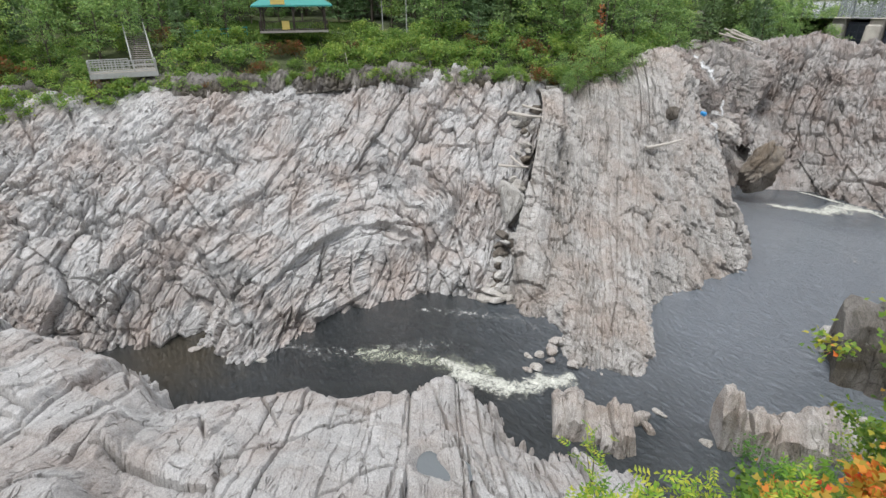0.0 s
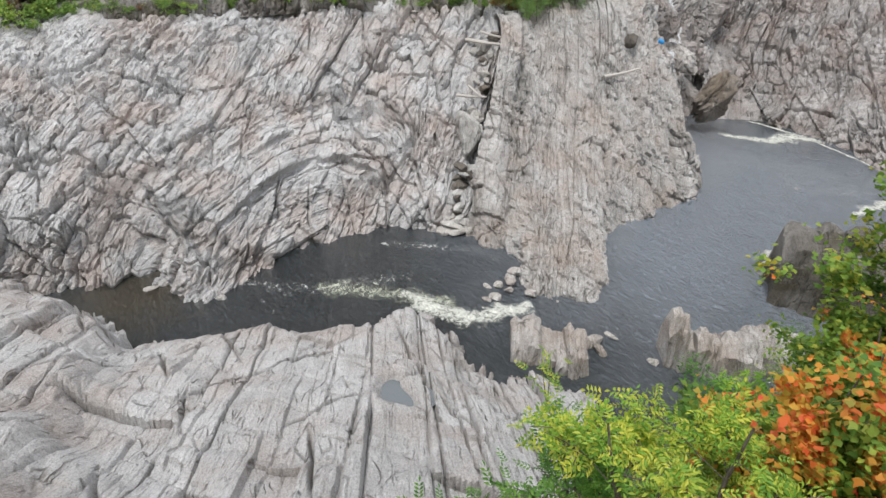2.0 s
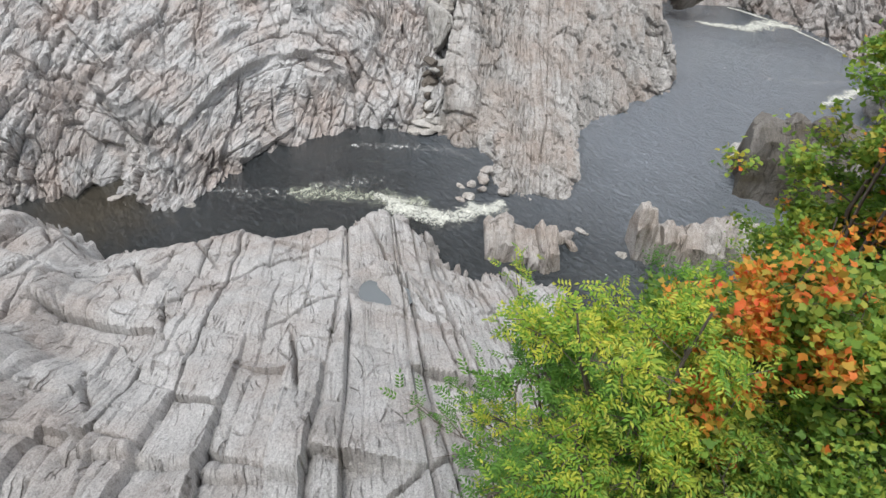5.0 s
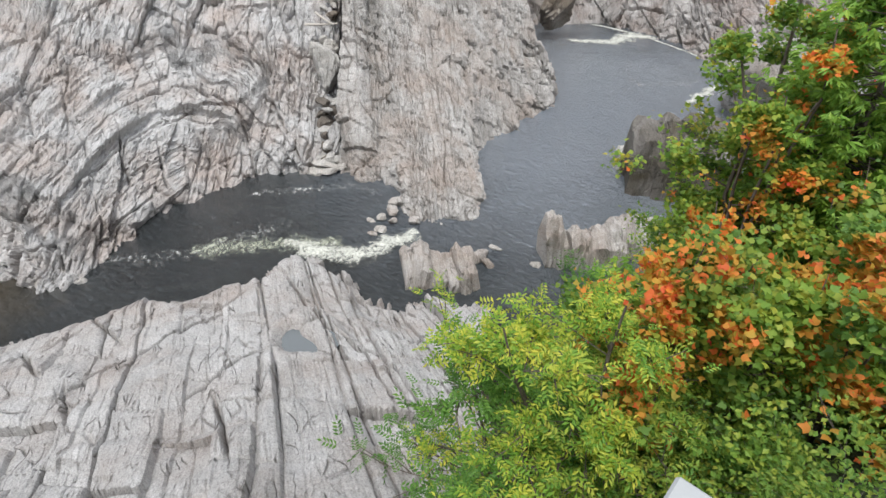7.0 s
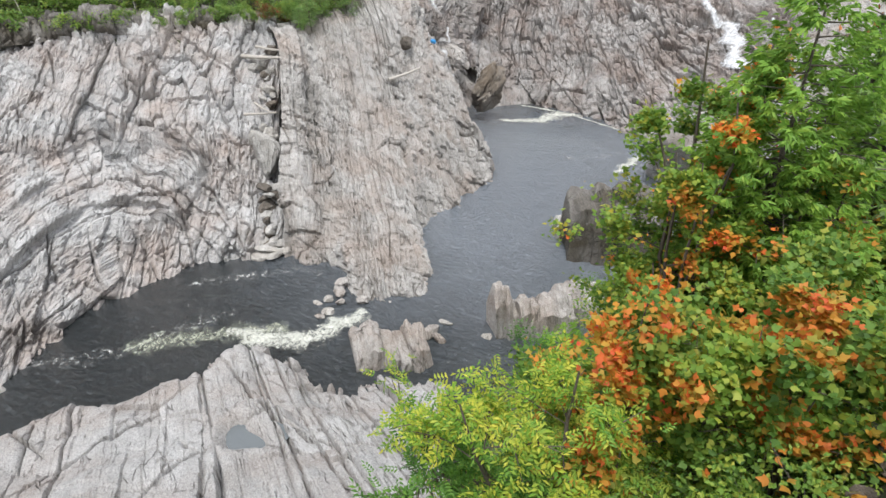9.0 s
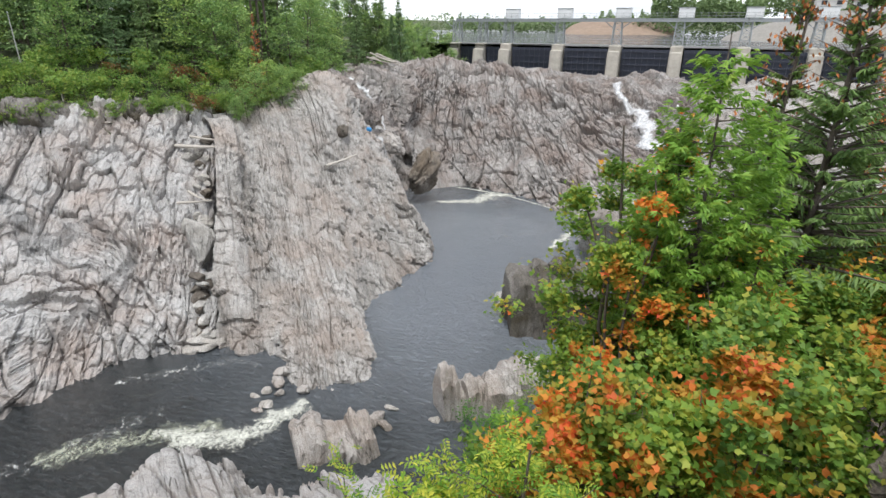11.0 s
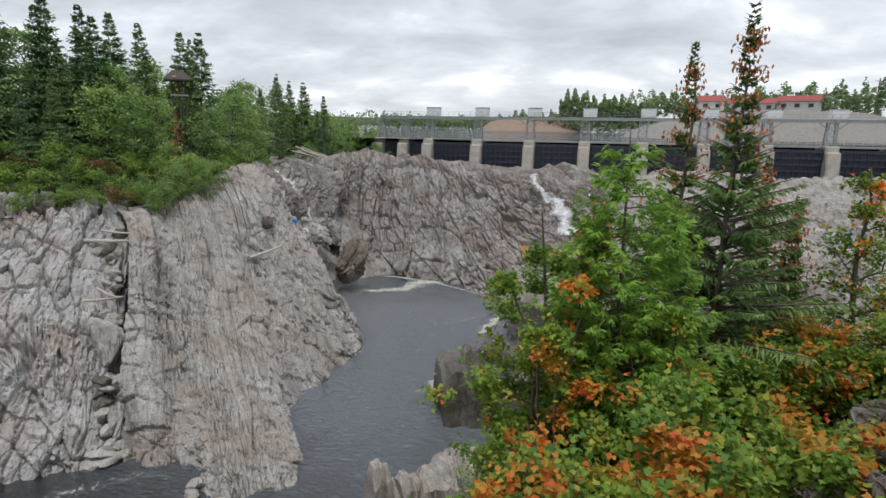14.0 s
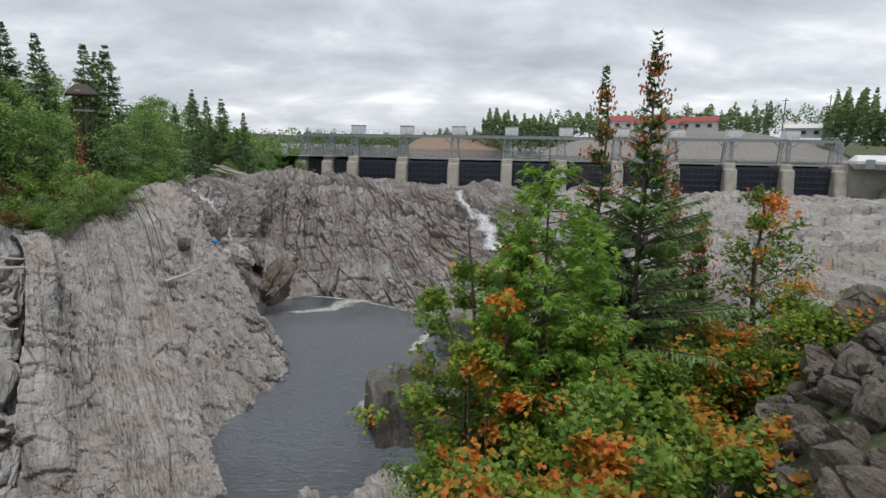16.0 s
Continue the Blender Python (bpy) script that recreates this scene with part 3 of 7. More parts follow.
FALLS_LOW = [
    (-33.9, 91.9, 9.2), (-29.2, 96.7, 6.0), (-25.4, 97.5, 5.5), (-19.1, 96.7, 5.2), (-14.3, 96.1, 5.0), (-7.6, 93.2, 4.7), 
    (-1.7, 89.3, 4.5), (3.2, 84.9, 4.4), (9.0, 77.4, 4.6), (19.4, 70.6, 5.7),
]
FALLS_HIGH = [
    (-37.3, 91.5, 13.6), (-34.1, 100.0, 11.9), (-30.0, 102.9, 11.6), (-22.2, 104.4, 11.0), (-16.0, 104.8, 10.6), (-8.5, 102.2, 9.9), 
    (-1.6, 98.1, 9.5), (3.5, 93.8, 9.2), (9.1, 88.5, 8.7), (18.7, 83.4, 9.0),
]
FALLS_EDGE = [
    (-41.4, 91.0, 18.8), (-40.5, 104.4, 19.5), (-36.1, 110.2, 19.7), (-26.6, 115.0, 19.2), (-18.4, 116.6, 18.5), (-9.8, 114.6, 17.5), 
    (-1.5, 110.0, 16.7), (3.9, 105.9, 16.4), (9.0, 103.6, 15.4), (16.7, 100.6, 14.9),
]
SHELF_LIP = [
    (-45.9, -24.4, 7.4), (-47.3, -12.7, 6.8), (-44.2, -1.0, 5.9), (-39.6, 2.8, 4.8), (-37.8, 4.3, 4.4), (-35.0, 5.0, 4.0), 
    (-32.8, 5.1, 3.6), (-33.8, 5.2, 3.2), (-32.8, 6.6, 3.5), (-29.7, 9.3, 3.9), (-28.0, 11.6, 4.0), (-27.1, 13.1, 4.0), 
    (-25.3, 14.1, 3.6), (-24.6, 15.7, 3.7), (-23.2, 17.9, 3.7), (-23.2, 21.0, 3.2), (-21.2, 21.5, 2.6), (-18.8, 21.3, 1.6), 
    (-17.8, 20.6, 0.9), (-14.4, 21.8, 0.8), (-13.9, 22.6, 1.2), (-11.9, 22.5, 1.8), (-9.9, 23.2, 2.2),
]
SHELF_FOOT = [
    (-47.3, -25.1, -1.5), (-48.8, -13.1, -1.5), (-45.5, -1.0, -1.5), (-40.8, 2.9, -1.5), (-38.9, 4.4, -1.5), (-36.1, 5.1, -1.5), 
    (-33.8, 5.2, -1.5), (-34.8, 5.3, -1.5), (-33.8, 6.8, -1.5), (-30.6, 9.6, -1.5), (-28.8, 11.9, -1.5), (-27.9, 13.5, -1.5), 
    (-26.0, 14.6, -1.5), (-25.4, 16.2, -1.5), (-23.9, 18.4, -1.5), (-23.9, 21.6, -1.5), (-21.8, 22.2, -1.5), (-19.3, 21.9, -1.5), 
    (-18.4, 21.2, -1.5), (-14.9, 22.5, -1.5), (-14.3, 23.3, -1.5), (-12.3, 23.2, -1.5), (-10.2, 23.9, -1.5),
]
SHELF_NEAR = [
    (-32.1, -11.9, 8.2), (-31.4, -8.9, 7.9), (-30.4, -5.9, 7.5), (-29.2, -2.9, 7.1), (-28.1, 0.2, 6.6), (-26.7, 2.3, 6.2), 
    (-25.3, 3.4, 6.0), (-24.1, 4.4, 5.9), (-23.1, 5.4, 5.9), (-22.1, 6.5, 5.8), (-21.3, 7.7, 5.9), (-20.2, 9.1, 5.9), 
    (-19.2, 10.7, 5.9), (-18.3, 12.0, 5.7), (-17.4, 13.1, 5.5), (-16.3, 14.0, 5.1), (-15.2, 14.8, 4.8), (-14.0, 15.6, 4.5), 
    (-12.7, 16.2, 4.3), (-11.3, 16.4, 4.2), (-10.0, 16.7, 4.2), (-9.0, 16.9, 4.2), (-8.1, 17.2, 4.4),
]
SHELF_MID = [
    (-18.3, -8.0, 10.2), (-18.1, -6.3, 10.0), (-17.8, -4.5, 9.8), (-17.2, -2.7, 9.6), (-16.8, -0.9, 9.3), (-16.1, 0.4, 9.0), 
    (-15.4, 1.2, 8.9), (-14.9, 2.0, 8.8), (-14.4, 2.7, 8.8), (-13.8, 3.5, 8.8), (-13.4, 4.4, 8.8), (-12.8, 5.3, 8.8), 
    (-12.2, 6.4, 8.8), (-11.6, 7.3, 8.7), (-11.0, 8.1, 8.6), (-10.3, 8.7, 8.3), (-9.5, 9.4, 8.2), (-8.7, 9.9, 8.0), 
    (-7.9, 10.3, 7.8), (-6.9, 10.6, 7.8), (-6.0, 10.8, 7.8), (-5.3, 11.0, 7.8), (-4.6, 11.1, 7.9),
]
SHELF_BACK = [
    (-2.0, -3.5, 13.5), (-2.4, -3.2, 13.5), (-2.7, -2.9, 13.5), (-3.1, -2.6, 13.5), (-3.3, -2.2, 13.5), (-3.6, -1.8, 13.5), 
    (-3.7, -1.4, 13.5), (-3.9, -1.0, 13.5), (-4.0, -0.5, 13.5), (-4.0, -0.0, 13.5), (-4.0, 0.4, 13.5), (-3.9, 0.9, 13.5), 
    (-3.8, 1.3, 13.5), (-3.6, 1.7, 13.5), (-3.4, 2.1, 13.5), (-3.1, 2.5, 13.5), (-2.8, 2.9, 13.5), (-2.5, 3.2, 13.5), 
    (-2.1, 3.4, 13.5), (-1.7, 3.6, 13.5), (-1.2, 3.8, 13.5), (-0.8, 3.9, 13.5), (-0.3, 4.0, 13.5),
]


g, nrm, um, vm = loft([shifted(CLIFF_FOOT, 1.5, -1.0, -2.0), CLIFF_FOOT, CLIFF_LOW, CLIFF_HIGH, CLIFF_EDGE, outward(CLIFF_EDGE, 5, (0.6,))], 780, 280)
# steep beds on both sides of an arched fold above the alcove
wob = 1.3 * fbm(um * 0.09, vm * 0.09, 13, 3) + 0.35 * fbm(um * 0.33, vm * 0.3, 10, 3)
steep_k = np.interp(um, [0, 30, 55, 66, 76], [0.62, 0.6, 0.55, 0.36, 0.25])
B1 = 0.86 * um - steep_k * (vm - 14) + 1.3 * wob
A1 = 0.86 * vm + 0.5 * um
off = um - 52.3 + 2.2 * wob
B2 = vm + np.where(off > 0, 0.105, 0.026) * off ** 2 + 0.8 * wob
A2 = off + 0.1 * vm
fold = 1 - np.hypot((um - 49.5) / 13.5, (vm - 12.0) / 8.0) + 0.5 * fbm(um * 0.2, vm * 0.2, 15, 3)
fold = np.clip(fold / 0.12, 0, 1)
side = 1.5 * fbm(um * 0.07, vm * 0.08, 12, 3) + 0.5 * fbm(um * 0.25, vm * 0.22, 14, 3)
h1 = strata(B1, A1, 11, ((4.4, 6.0, 0.9), (1.5, 2.8, 0.42), (0.5, 1.5, 0.17), (0.22, 0.9, 0.06)), 0.55)
h2 = strata(B2, A2, 18, ((2.8, 7.0, 1.1), (1.1, 3.6, 0.4), (0.42, 2.0, 0.12)), 0.8)
joints = relief(g, 11, (0.5, 0.42, 0.24, 0.2), 0.95, 0.3, -0.42 + 0.3 * np.clip((um - 40) / 35, 0, 1))
h = side + 0.8 * h1 * (1 - fold) + 0.8 * h2 * fold + (1 - 0.45 * fold) * joints + oblique(A1, B1, 16, 0.6, 0.12)
# below the fold the face is hollowed out, and the ledges hang over it
for arch, amp in ((11.7, 0.9), (15.6, 0.75), (18.2, 0.5)):
    k = (B2 - arch) / 0.4
    reach = np.clip(1.25 - np.abs(off + 2) / 13, 0, 1) * np.clip(2.6 * vnoise(um * 0.25, um * 0, int(arch * 7)) - 0.5, 0, 1)
    h = h + amp * reach * (np.exp(-np.clip(k, 0, 9) * 0.45) * (k > 0) - 0.7 * np.exp(-(k + 0.7) ** 2))
h = h + 0.05 * fbm(um * 1.7, vm * 1.7, 19, 3)
# the cleft against the spur
h = h - 1.1 * np.clip((um - 70.5 + 0.8 * wob) / 2.0, 0, 1) * np.clip((vm - 4) / 6, 0, 1)
g = g + nrm * (h * eased(280, 0.02, 0.03))[..., None]
me = bedded(grid_mesh("cliff_far", g, ROCK_CLIFF, False), B1 * (1 - fold) + B2 * fold, A1 * (1 - fold) + A2 * fold)
thing("cliff_far", "tall grey bedded rock cliff rising from dark river", "rock cliff", kind="structure", data=me)

brow = CLIFF_EDGE[:-1]
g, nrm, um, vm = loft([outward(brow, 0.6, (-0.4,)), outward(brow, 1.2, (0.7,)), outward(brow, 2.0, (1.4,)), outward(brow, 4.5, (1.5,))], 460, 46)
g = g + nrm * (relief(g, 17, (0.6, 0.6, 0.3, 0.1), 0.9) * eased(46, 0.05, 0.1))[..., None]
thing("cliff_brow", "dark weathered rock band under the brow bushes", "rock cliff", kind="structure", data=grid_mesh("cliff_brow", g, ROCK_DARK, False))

g, nrm, um, vm = loft([shifted(SPUR_FOOT, 1.0, -1.2, -2.0), SPUR_FOOT, SPUR_LOW, SPUR_HIGH, SPUR_CREST, outward(SPUR_CREST, 6, (-3.0,)), outward(SPUR_CREST, 12, (-12.0,))], 540, 320)
x, y, z = g[..., 0], g[..., 1], g[..., 2]
B = 0.77 * x + 0.63 * y - 0.06 * z + 0.7 * fbm(x * 0.08, (y + z) * 0.08, 24, 3)
A = 0.8 * z - 0.5 * x + 0.6 * y
h = 0.9 * fbm(um * 0.11, vm * 0.09, 25, 3) + strata(B, A, 23, ((2.4, 3.4, 0.5), (0.85, 1.5, 0.34), (0.34, 0.8, 0.18)), 0.7, 0.3) + relief(g, 23, (0.3, 0.25, 0.16, 0.12), 0.9, 0.35, 0.05) + oblique(A, B, 26, 0.35, 0.1)
h = h + 0.9 * np.clip((3.4 - um) / 1.2, 0, 1) * np.clip((vm - 4) / 6, 0, 1)
g = g + nrm * (h * eased(320, 0.02, 0.02))[..., None]
thing("cliff_spur", "brown-grey rock spur with upright bedding above river", "rock cliff", kind="structure", data=bedded(grid_mesh("cliff_spur", g, ROCK_SPUR, False), B, A))

g, nrm, um, vm = loft([shifted(FALLS_FOOT, 0, -1.5, -2.0), FALLS_FOOT, FALLS_LOW, FALLS_HIGH, FALLS_EDGE, outward(FALLS_EDGE, 6, (0.3,)), [(x * 0.9 + 2, 131.0, 16.8) for x, y, z in FALLS_EDGE]], 500, 310)
x, y, z = g[..., 0], g[..., 1], g[..., 2]
B = 0.8 * x + 0.35 * y - 0.42 * z + 1.2 * fbm(x * 0.07, z * 0.1, 38, 3)
A = 0.85 * z + 0.5 * x + 0.3 * y
h = 1.6 * fbm(um * 0.09, vm * 0.1, 39, 3) + 0.75 * strata(B, A, 37, ((4.6, 5.0, 1.5), (1.9, 2.4, 0.8), (0.7, 1.1, 0.36)), 0.4, 0.3) + relief(g, 37, (0.7, 0.55, 0.35, 0.1), 1.1, 0.45, -0.5, 0.6) + oblique(A, B, 36, 0.8, 0.16)
g = g + nrm * (h * eased(310, 0.02, 0.04))[..., None]
thing("cliff_falls", "dark jointed rock face of the falls below dam", "rock cliff", kind="structure", data=bedded(grid_mesh("cliff_falls", g, ROCK_FALLS, False), B, A))

g, nrm, um, vm = loft([SHELF_FOOT, SHELF_LIP, SHELF_NEAR, SHELF_MID, SHELF_BACK], 460, 330)
h = 0.5 * fbm(um * 0.12, vm * 0.1, 19, 2) * np.clip(vm / 6, 0, 1) + 0.5 * fbm(um * 0.3, vm * 0.3, 29, 3) * np.clip(vm / 3, 0, 1)
g = g + nrm * (h * eased(330, 0.03, 0.02))[..., None]
LEDGE_A, LEDGE_N = (-31.8, 4.9), (-0.453, -0.891)
LIP_B = [math.atan2(x, y) for x, y, z in SHELF_LIP]
LIP_D = [math.hypot(x, y) for x, y, z in SHELF_LIP]


def ledge(x, y, broad):
    """The upstream end stands higher: the raise at x, y."""
    k = (x - LEDGE_A[0]) * LEDGE_N[0] + (y - LEDGE_A[1]) * LEDGE_N[1]
    k = k + 0.6 * fbm(x * 0.4, y * 0.4, 6, 3)
    inner = np.interp(np.arctan2(x, y), LIP_B, LIP_D) - np.hypot(x, y)
    return 1.3 * np.clip((k + 0.4) / broad, 0, 1) * np.clip(inner / 1.5, 0, 1)


# the hollow that holds the pool, behind a raised nose of rock
px, py = g[..., 0] + 16.2, g[..., 1] - 13.5
away = np.hypot((0.77 * px + 0.63 * py) / 1.5, (-0.63 * px + 0.77 * py) / 1.6) + 0.6 * fbm(g[..., 0] * 0.8, g[..., 1] * 0.8, 4, 4)
rough = 0.35 * fbm(g[..., 0] * 1.1, g[..., 1] * 1.1, 14, 3)
rim = np.clip(1.9 - away, 0, 0.8) / 0.8
g[..., 2] = np.maximum(g[..., 2], np.where(rim > 0, 4.5 + 0.8 * np.sqrt(rim) + rough, -9))
hole = np.clip((1.05 - away) / 0.45, 0, 1)
g[..., 2] = g[..., 2] * (1 - hole) + np.minimum(g[..., 2], 4.2) * hole
# the slabs lie on it in strips along the strike: a sheet whose rows follow the joints
cell = 0.25
x0, y0 = g[..., 0].min() - 1, g[..., 1].min() - 1
ni, nj = int((g[..., 0].max() + 1 - x0) / cell) + 1, int((g[..., 1].max() + 1 - y0) / cell) + 1
top = np.full((ni, nj), -50.0)
for di in (0, 1):
    for dj in (0, 1):
        np.maximum.at(top, (((g[..., 0] - x0) / cell).astype(int) + di, ((g[..., 1] - y0) / cell).astype(int) + dj), g[..., 2])
known = top > -40
for _ in range(3):
    wide = np.maximum.reduce([np.roll(top, s, a) for s in (-1, 1) for a in (0, 1)])
    top = np.where(top > -40, top, wide)
for _ in range(1):
    mean = sum(np.roll(np.roll(top, s, 0), r, 1) for s in (-1, 0, 1) for r in (-1, 0, 1)) / 9
    top = np.where(known, np.where(np.abs(mean - top) < 6, mean, top), top)
sa, ca = math.sin(radians(49)), math.cos(radians(49))   # the joints strike north-west
bb, tt = ca * g[..., 0] + sa * g[..., 1], -sa * g[..., 0] + ca * g[..., 1]
B, T = np.meshgrid(np.arange(bb.min(), bb.max(), 0.07), np.arange(tt.min(), tt.max(), 0.11))
X, Y = ca * B - sa * T, sa * B + ca * T
fi, fj = np.clip((X - x0) / cell, 0, ni - 1.01), np.clip((Y - y0) / cell, 0, nj - 1.01)
ii, jj = fi.astype(int), fj.astype(int)
fi, fj = fi - ii, fj - jj
four = np.stack([top[ii, jj], top[ii + 1, jj], top[ii, jj + 1], top[ii + 1, jj + 1]])
inside = (X > x0) & (Y > y0) & (X < x0 + (ni - 1) * cell) & (Y < y0 + (nj - 1) * cell) & (four.min(0) > -1.6)
Z = four[0] * (1 - fi) * (1 - fj) + four[1] * fi * (1 - fj) + four[2] * (1 - fi) * fj + four[3] * fi * fj
steep = np.hypot(*np.gradient(Z, 0.11, 0.07))
sheet = np.stack([X, Y, Z], -1)
away = np.hypot((0.77 * (X + 16.2) + 0.63 * (Y - 13.5)) / 1.5, (-0.63 * (X + 16.2) + 0.77 * (Y - 13.5)) / 1.6)
# the beds fan out a little towards the river, and crowd where the shelf narrows downstream
SB = B + 0.003 * (B + 2) * (T - 14) + 0.16 * fbm(T * 0.1, B * 0.12, 50, 2) + 0.02 * fbm(T * 1.1, B * 1.1, 52, 3)
SA = T + 0.4 * Z
tight = np.clip((B + 1.5) / 3.0, 0, 1)
wide_beds = strata(SB, SA, 51, ((5.5, 6.0, 1.0), (2.3, 3.6, 0.62), (0.9, 2.2, 0.12)), 0.8, 0.35)
thin_beds = strata(SB, SA, 57, ((3.0, 4.6, 0.75), (1.1, 2.6, 0.4), (0.42, 1.5, 0.1)), 0.8, 0.4)
rise = wide_beds * (1 - tight) + thin_beds * tight + oblique(SA, SB, 51, 0.6, 0.075) + 0.35 * fbm(X * 0.35, Y * 0.35, 65, 3) + 0.05 * fbm(X * 1.3, Y * 1.3, 63, 4, 0.6)
sheet[..., 2] += ledge(X, Y, 1.1)
sheet[..., 2] += 1.25 * rise * np.clip(1.4 - 0.25 * steep, 0.6, 1) * np.clip(away - 0.6, 0.15, 1) + 0.1
ids = np.arange(B.size).reshape(B.shape)
ok = inside[:-1, :-1] & inside[1:, :-1] & inside[:-1, 1:] & inside[1:, 1:]
quads = np.stack([ids[:-1, :-1], ids[:-1, 1:], ids[1:, 1:], ids[1:, :-1]], -1)[ok]
used, quads = np.unique(quads, return_inverse=True)
quads = quads.reshape(-1, 4)
under = g[::2, ::2].copy()
under[..., 2] += ledge(under[..., 0], under[..., 1], 2.0) * 0.9 - 0.8 * np.clip(vm[::2, ::2] / 3, 0, 1)
nu = under.shape[1]
k = np.arange(under.shape[0] - 1)[:, None] * nu + np.arange(nu - 1)[None]
base = np.stack([k, k + 1, k + nu + 1, k + nu], -1).reshape(-1, 4) + len(used)
shelf = mesh_arrays("rock_shelf", np.concatenate([sheet.reshape(-1, 3)[used], under.reshape(-1, 3)]), np.concatenate([quads, base]), ROCK_SHELF)
under_b, under_a = ca * under[..., 0] + sa * under[..., 1], ca * under[..., 1] - sa * under[..., 0] + 0.4 * under[..., 2]
bedded(shelf, np.concatenate([SB.ravel()[used], under_b.ravel()]), np.concatenate([SA.ravel()[used], under_a.ravel()]))
thing("rock_shelf", "pale grey slabby rock shelf sloping to the channel", "rock shelf", kind="structure", data=shelf)

# the gully between the spur and the falls, and the open rock below the dam
xs, ys = np.meshgrid(np.linspace(-50, -16, 150), np.linspace(72, 122, 190))
edge = np.interp(ys, [72, 84, 96, 110, 122], [-23, -27.5, -31.5, -41, -48])
floor_z = np.interp(ys, [72, 86, 92, 97, 104, 112, 122], [-3, -1.5, 1.5, 6.0, 13.0, 18.0, 19.0])
zs = floor_z + np.where(xs < edge, 0.9 * np.clip(edge - xs - 1.5, 0, 12), -0.5 * np.clip(xs - edge - 2, 0, 20))
g = np.stack([xs, ys, np.minimum(zs, 19.5)], -1)
g[..., 2] += relief(g, 71, (0.9, 0.6, 0.3, 0.15), 1.0)
thing("gully_rock", "dark wet rock of the side gully beside falls", "rock", kind="structure", data=grid_mesh("gully_rock", g, ROCK_GULLY, False))

th, rr = np.meshgrid(np.radians(np.linspace(8, 58, 300)), np.geomspace(24, 130, 190))
xs, ys = rr * np.sin(th), rr * np.cos(th)
zs = 14.6 + 0.6 * fbm(xs * 0.05, ys * 0.05, 9, 3) + np.clip((np.degrees(th) - 40) * 0.05, 0, 2) - 5 * np.clip((15 - np.degrees(th)) / 6, 0, 1) ** 2 + 2.2 * np.clip((rr - 60) / 55, 0, 1)
g = np.stack([xs, ys, zs], -1)
g[..., 2] += relief(g, 83, (0.8, 0.7, 0.4, 0.3), 1.6) * np.clip((rr - 24) / 10, 0, 1)
thing("rock_plain", "open pale bare rock riverbed below the dam", "bare rock", kind="structure", data=grid_mesh("rock_plain", g[:, ::-1], ROCK_PLAIN, False))


def lump(seed, size, cuts, n, amps, cell=1.0, at=(0, 0, 0), deep=0.55, boxy=False):
    """A block of rock: a ball cut flat on many sides, then given bedding relief."""
    rng = np.random.default_rng(seed)
    th, ph = np.meshgrid(np.linspace(0, 2 * np.pi, 2 * n, endpoint=False), np.linspace(0.02, np.pi - 0.02, n))
    d = np.stack([np.sin(ph) * np.cos(th), np.sin(ph) * np.sin(th), np.cos(ph)], -1)
    r = np.minimum(1.25, 0.98 / np.maximum(np.abs(d).max(-1), 0.05)) if boxy else np.full(th.shape, 1.25)
    for _ in range(cuts):
        c = rng.normal(size=3)
        c /= np.linalg.norm(c)
        dot = d @ c
        lim = rng.uniform(deep, 1.0)
        r = np.where(dot > 0.2, np.minimum(r, lim / np.maximum(dot, 0.2)), r)
    g = d * r[..., None] * np.asarray(size)
    g = g + d * (relief(g + np.asarray(at) + seed, seed, amps, cell))[..., None]
    nv, nu = g.shape[:2]
    i = np.arange(nv - 1)[:, None] * nu + np.arange(nu)[None]
    j = np.arange(nv - 1)[:, None] * nu + (np.arange(nu)[None] + 1) % nu
    q = np.stack([i, i + nu, j + nu, j], -1).reshape(-1, 4)
    return g.reshape(-1, 3), q


def outcrop(name, label, at, size, mat, seed, rot=0.0, cuts=14, n=64, amps=(0.45, 0.45, 0.3, 0.3), cell=0.55, group="", category="rock", tilt=0.0, boxy=False):
    v, q = lump(seed, size, cuts, n, amps, cell, at, 0.72 if boxy else 0.55, boxy)
    return thing(name, label, category, group, m=pose(*at, *(tilt if isinstance(tilt, tuple) else (tilt, 0)), rot), data=mesh_arrays(name, v, q, mat, not boxy))


SOFT = (0.2, 0.32, 0.2, 0.45)


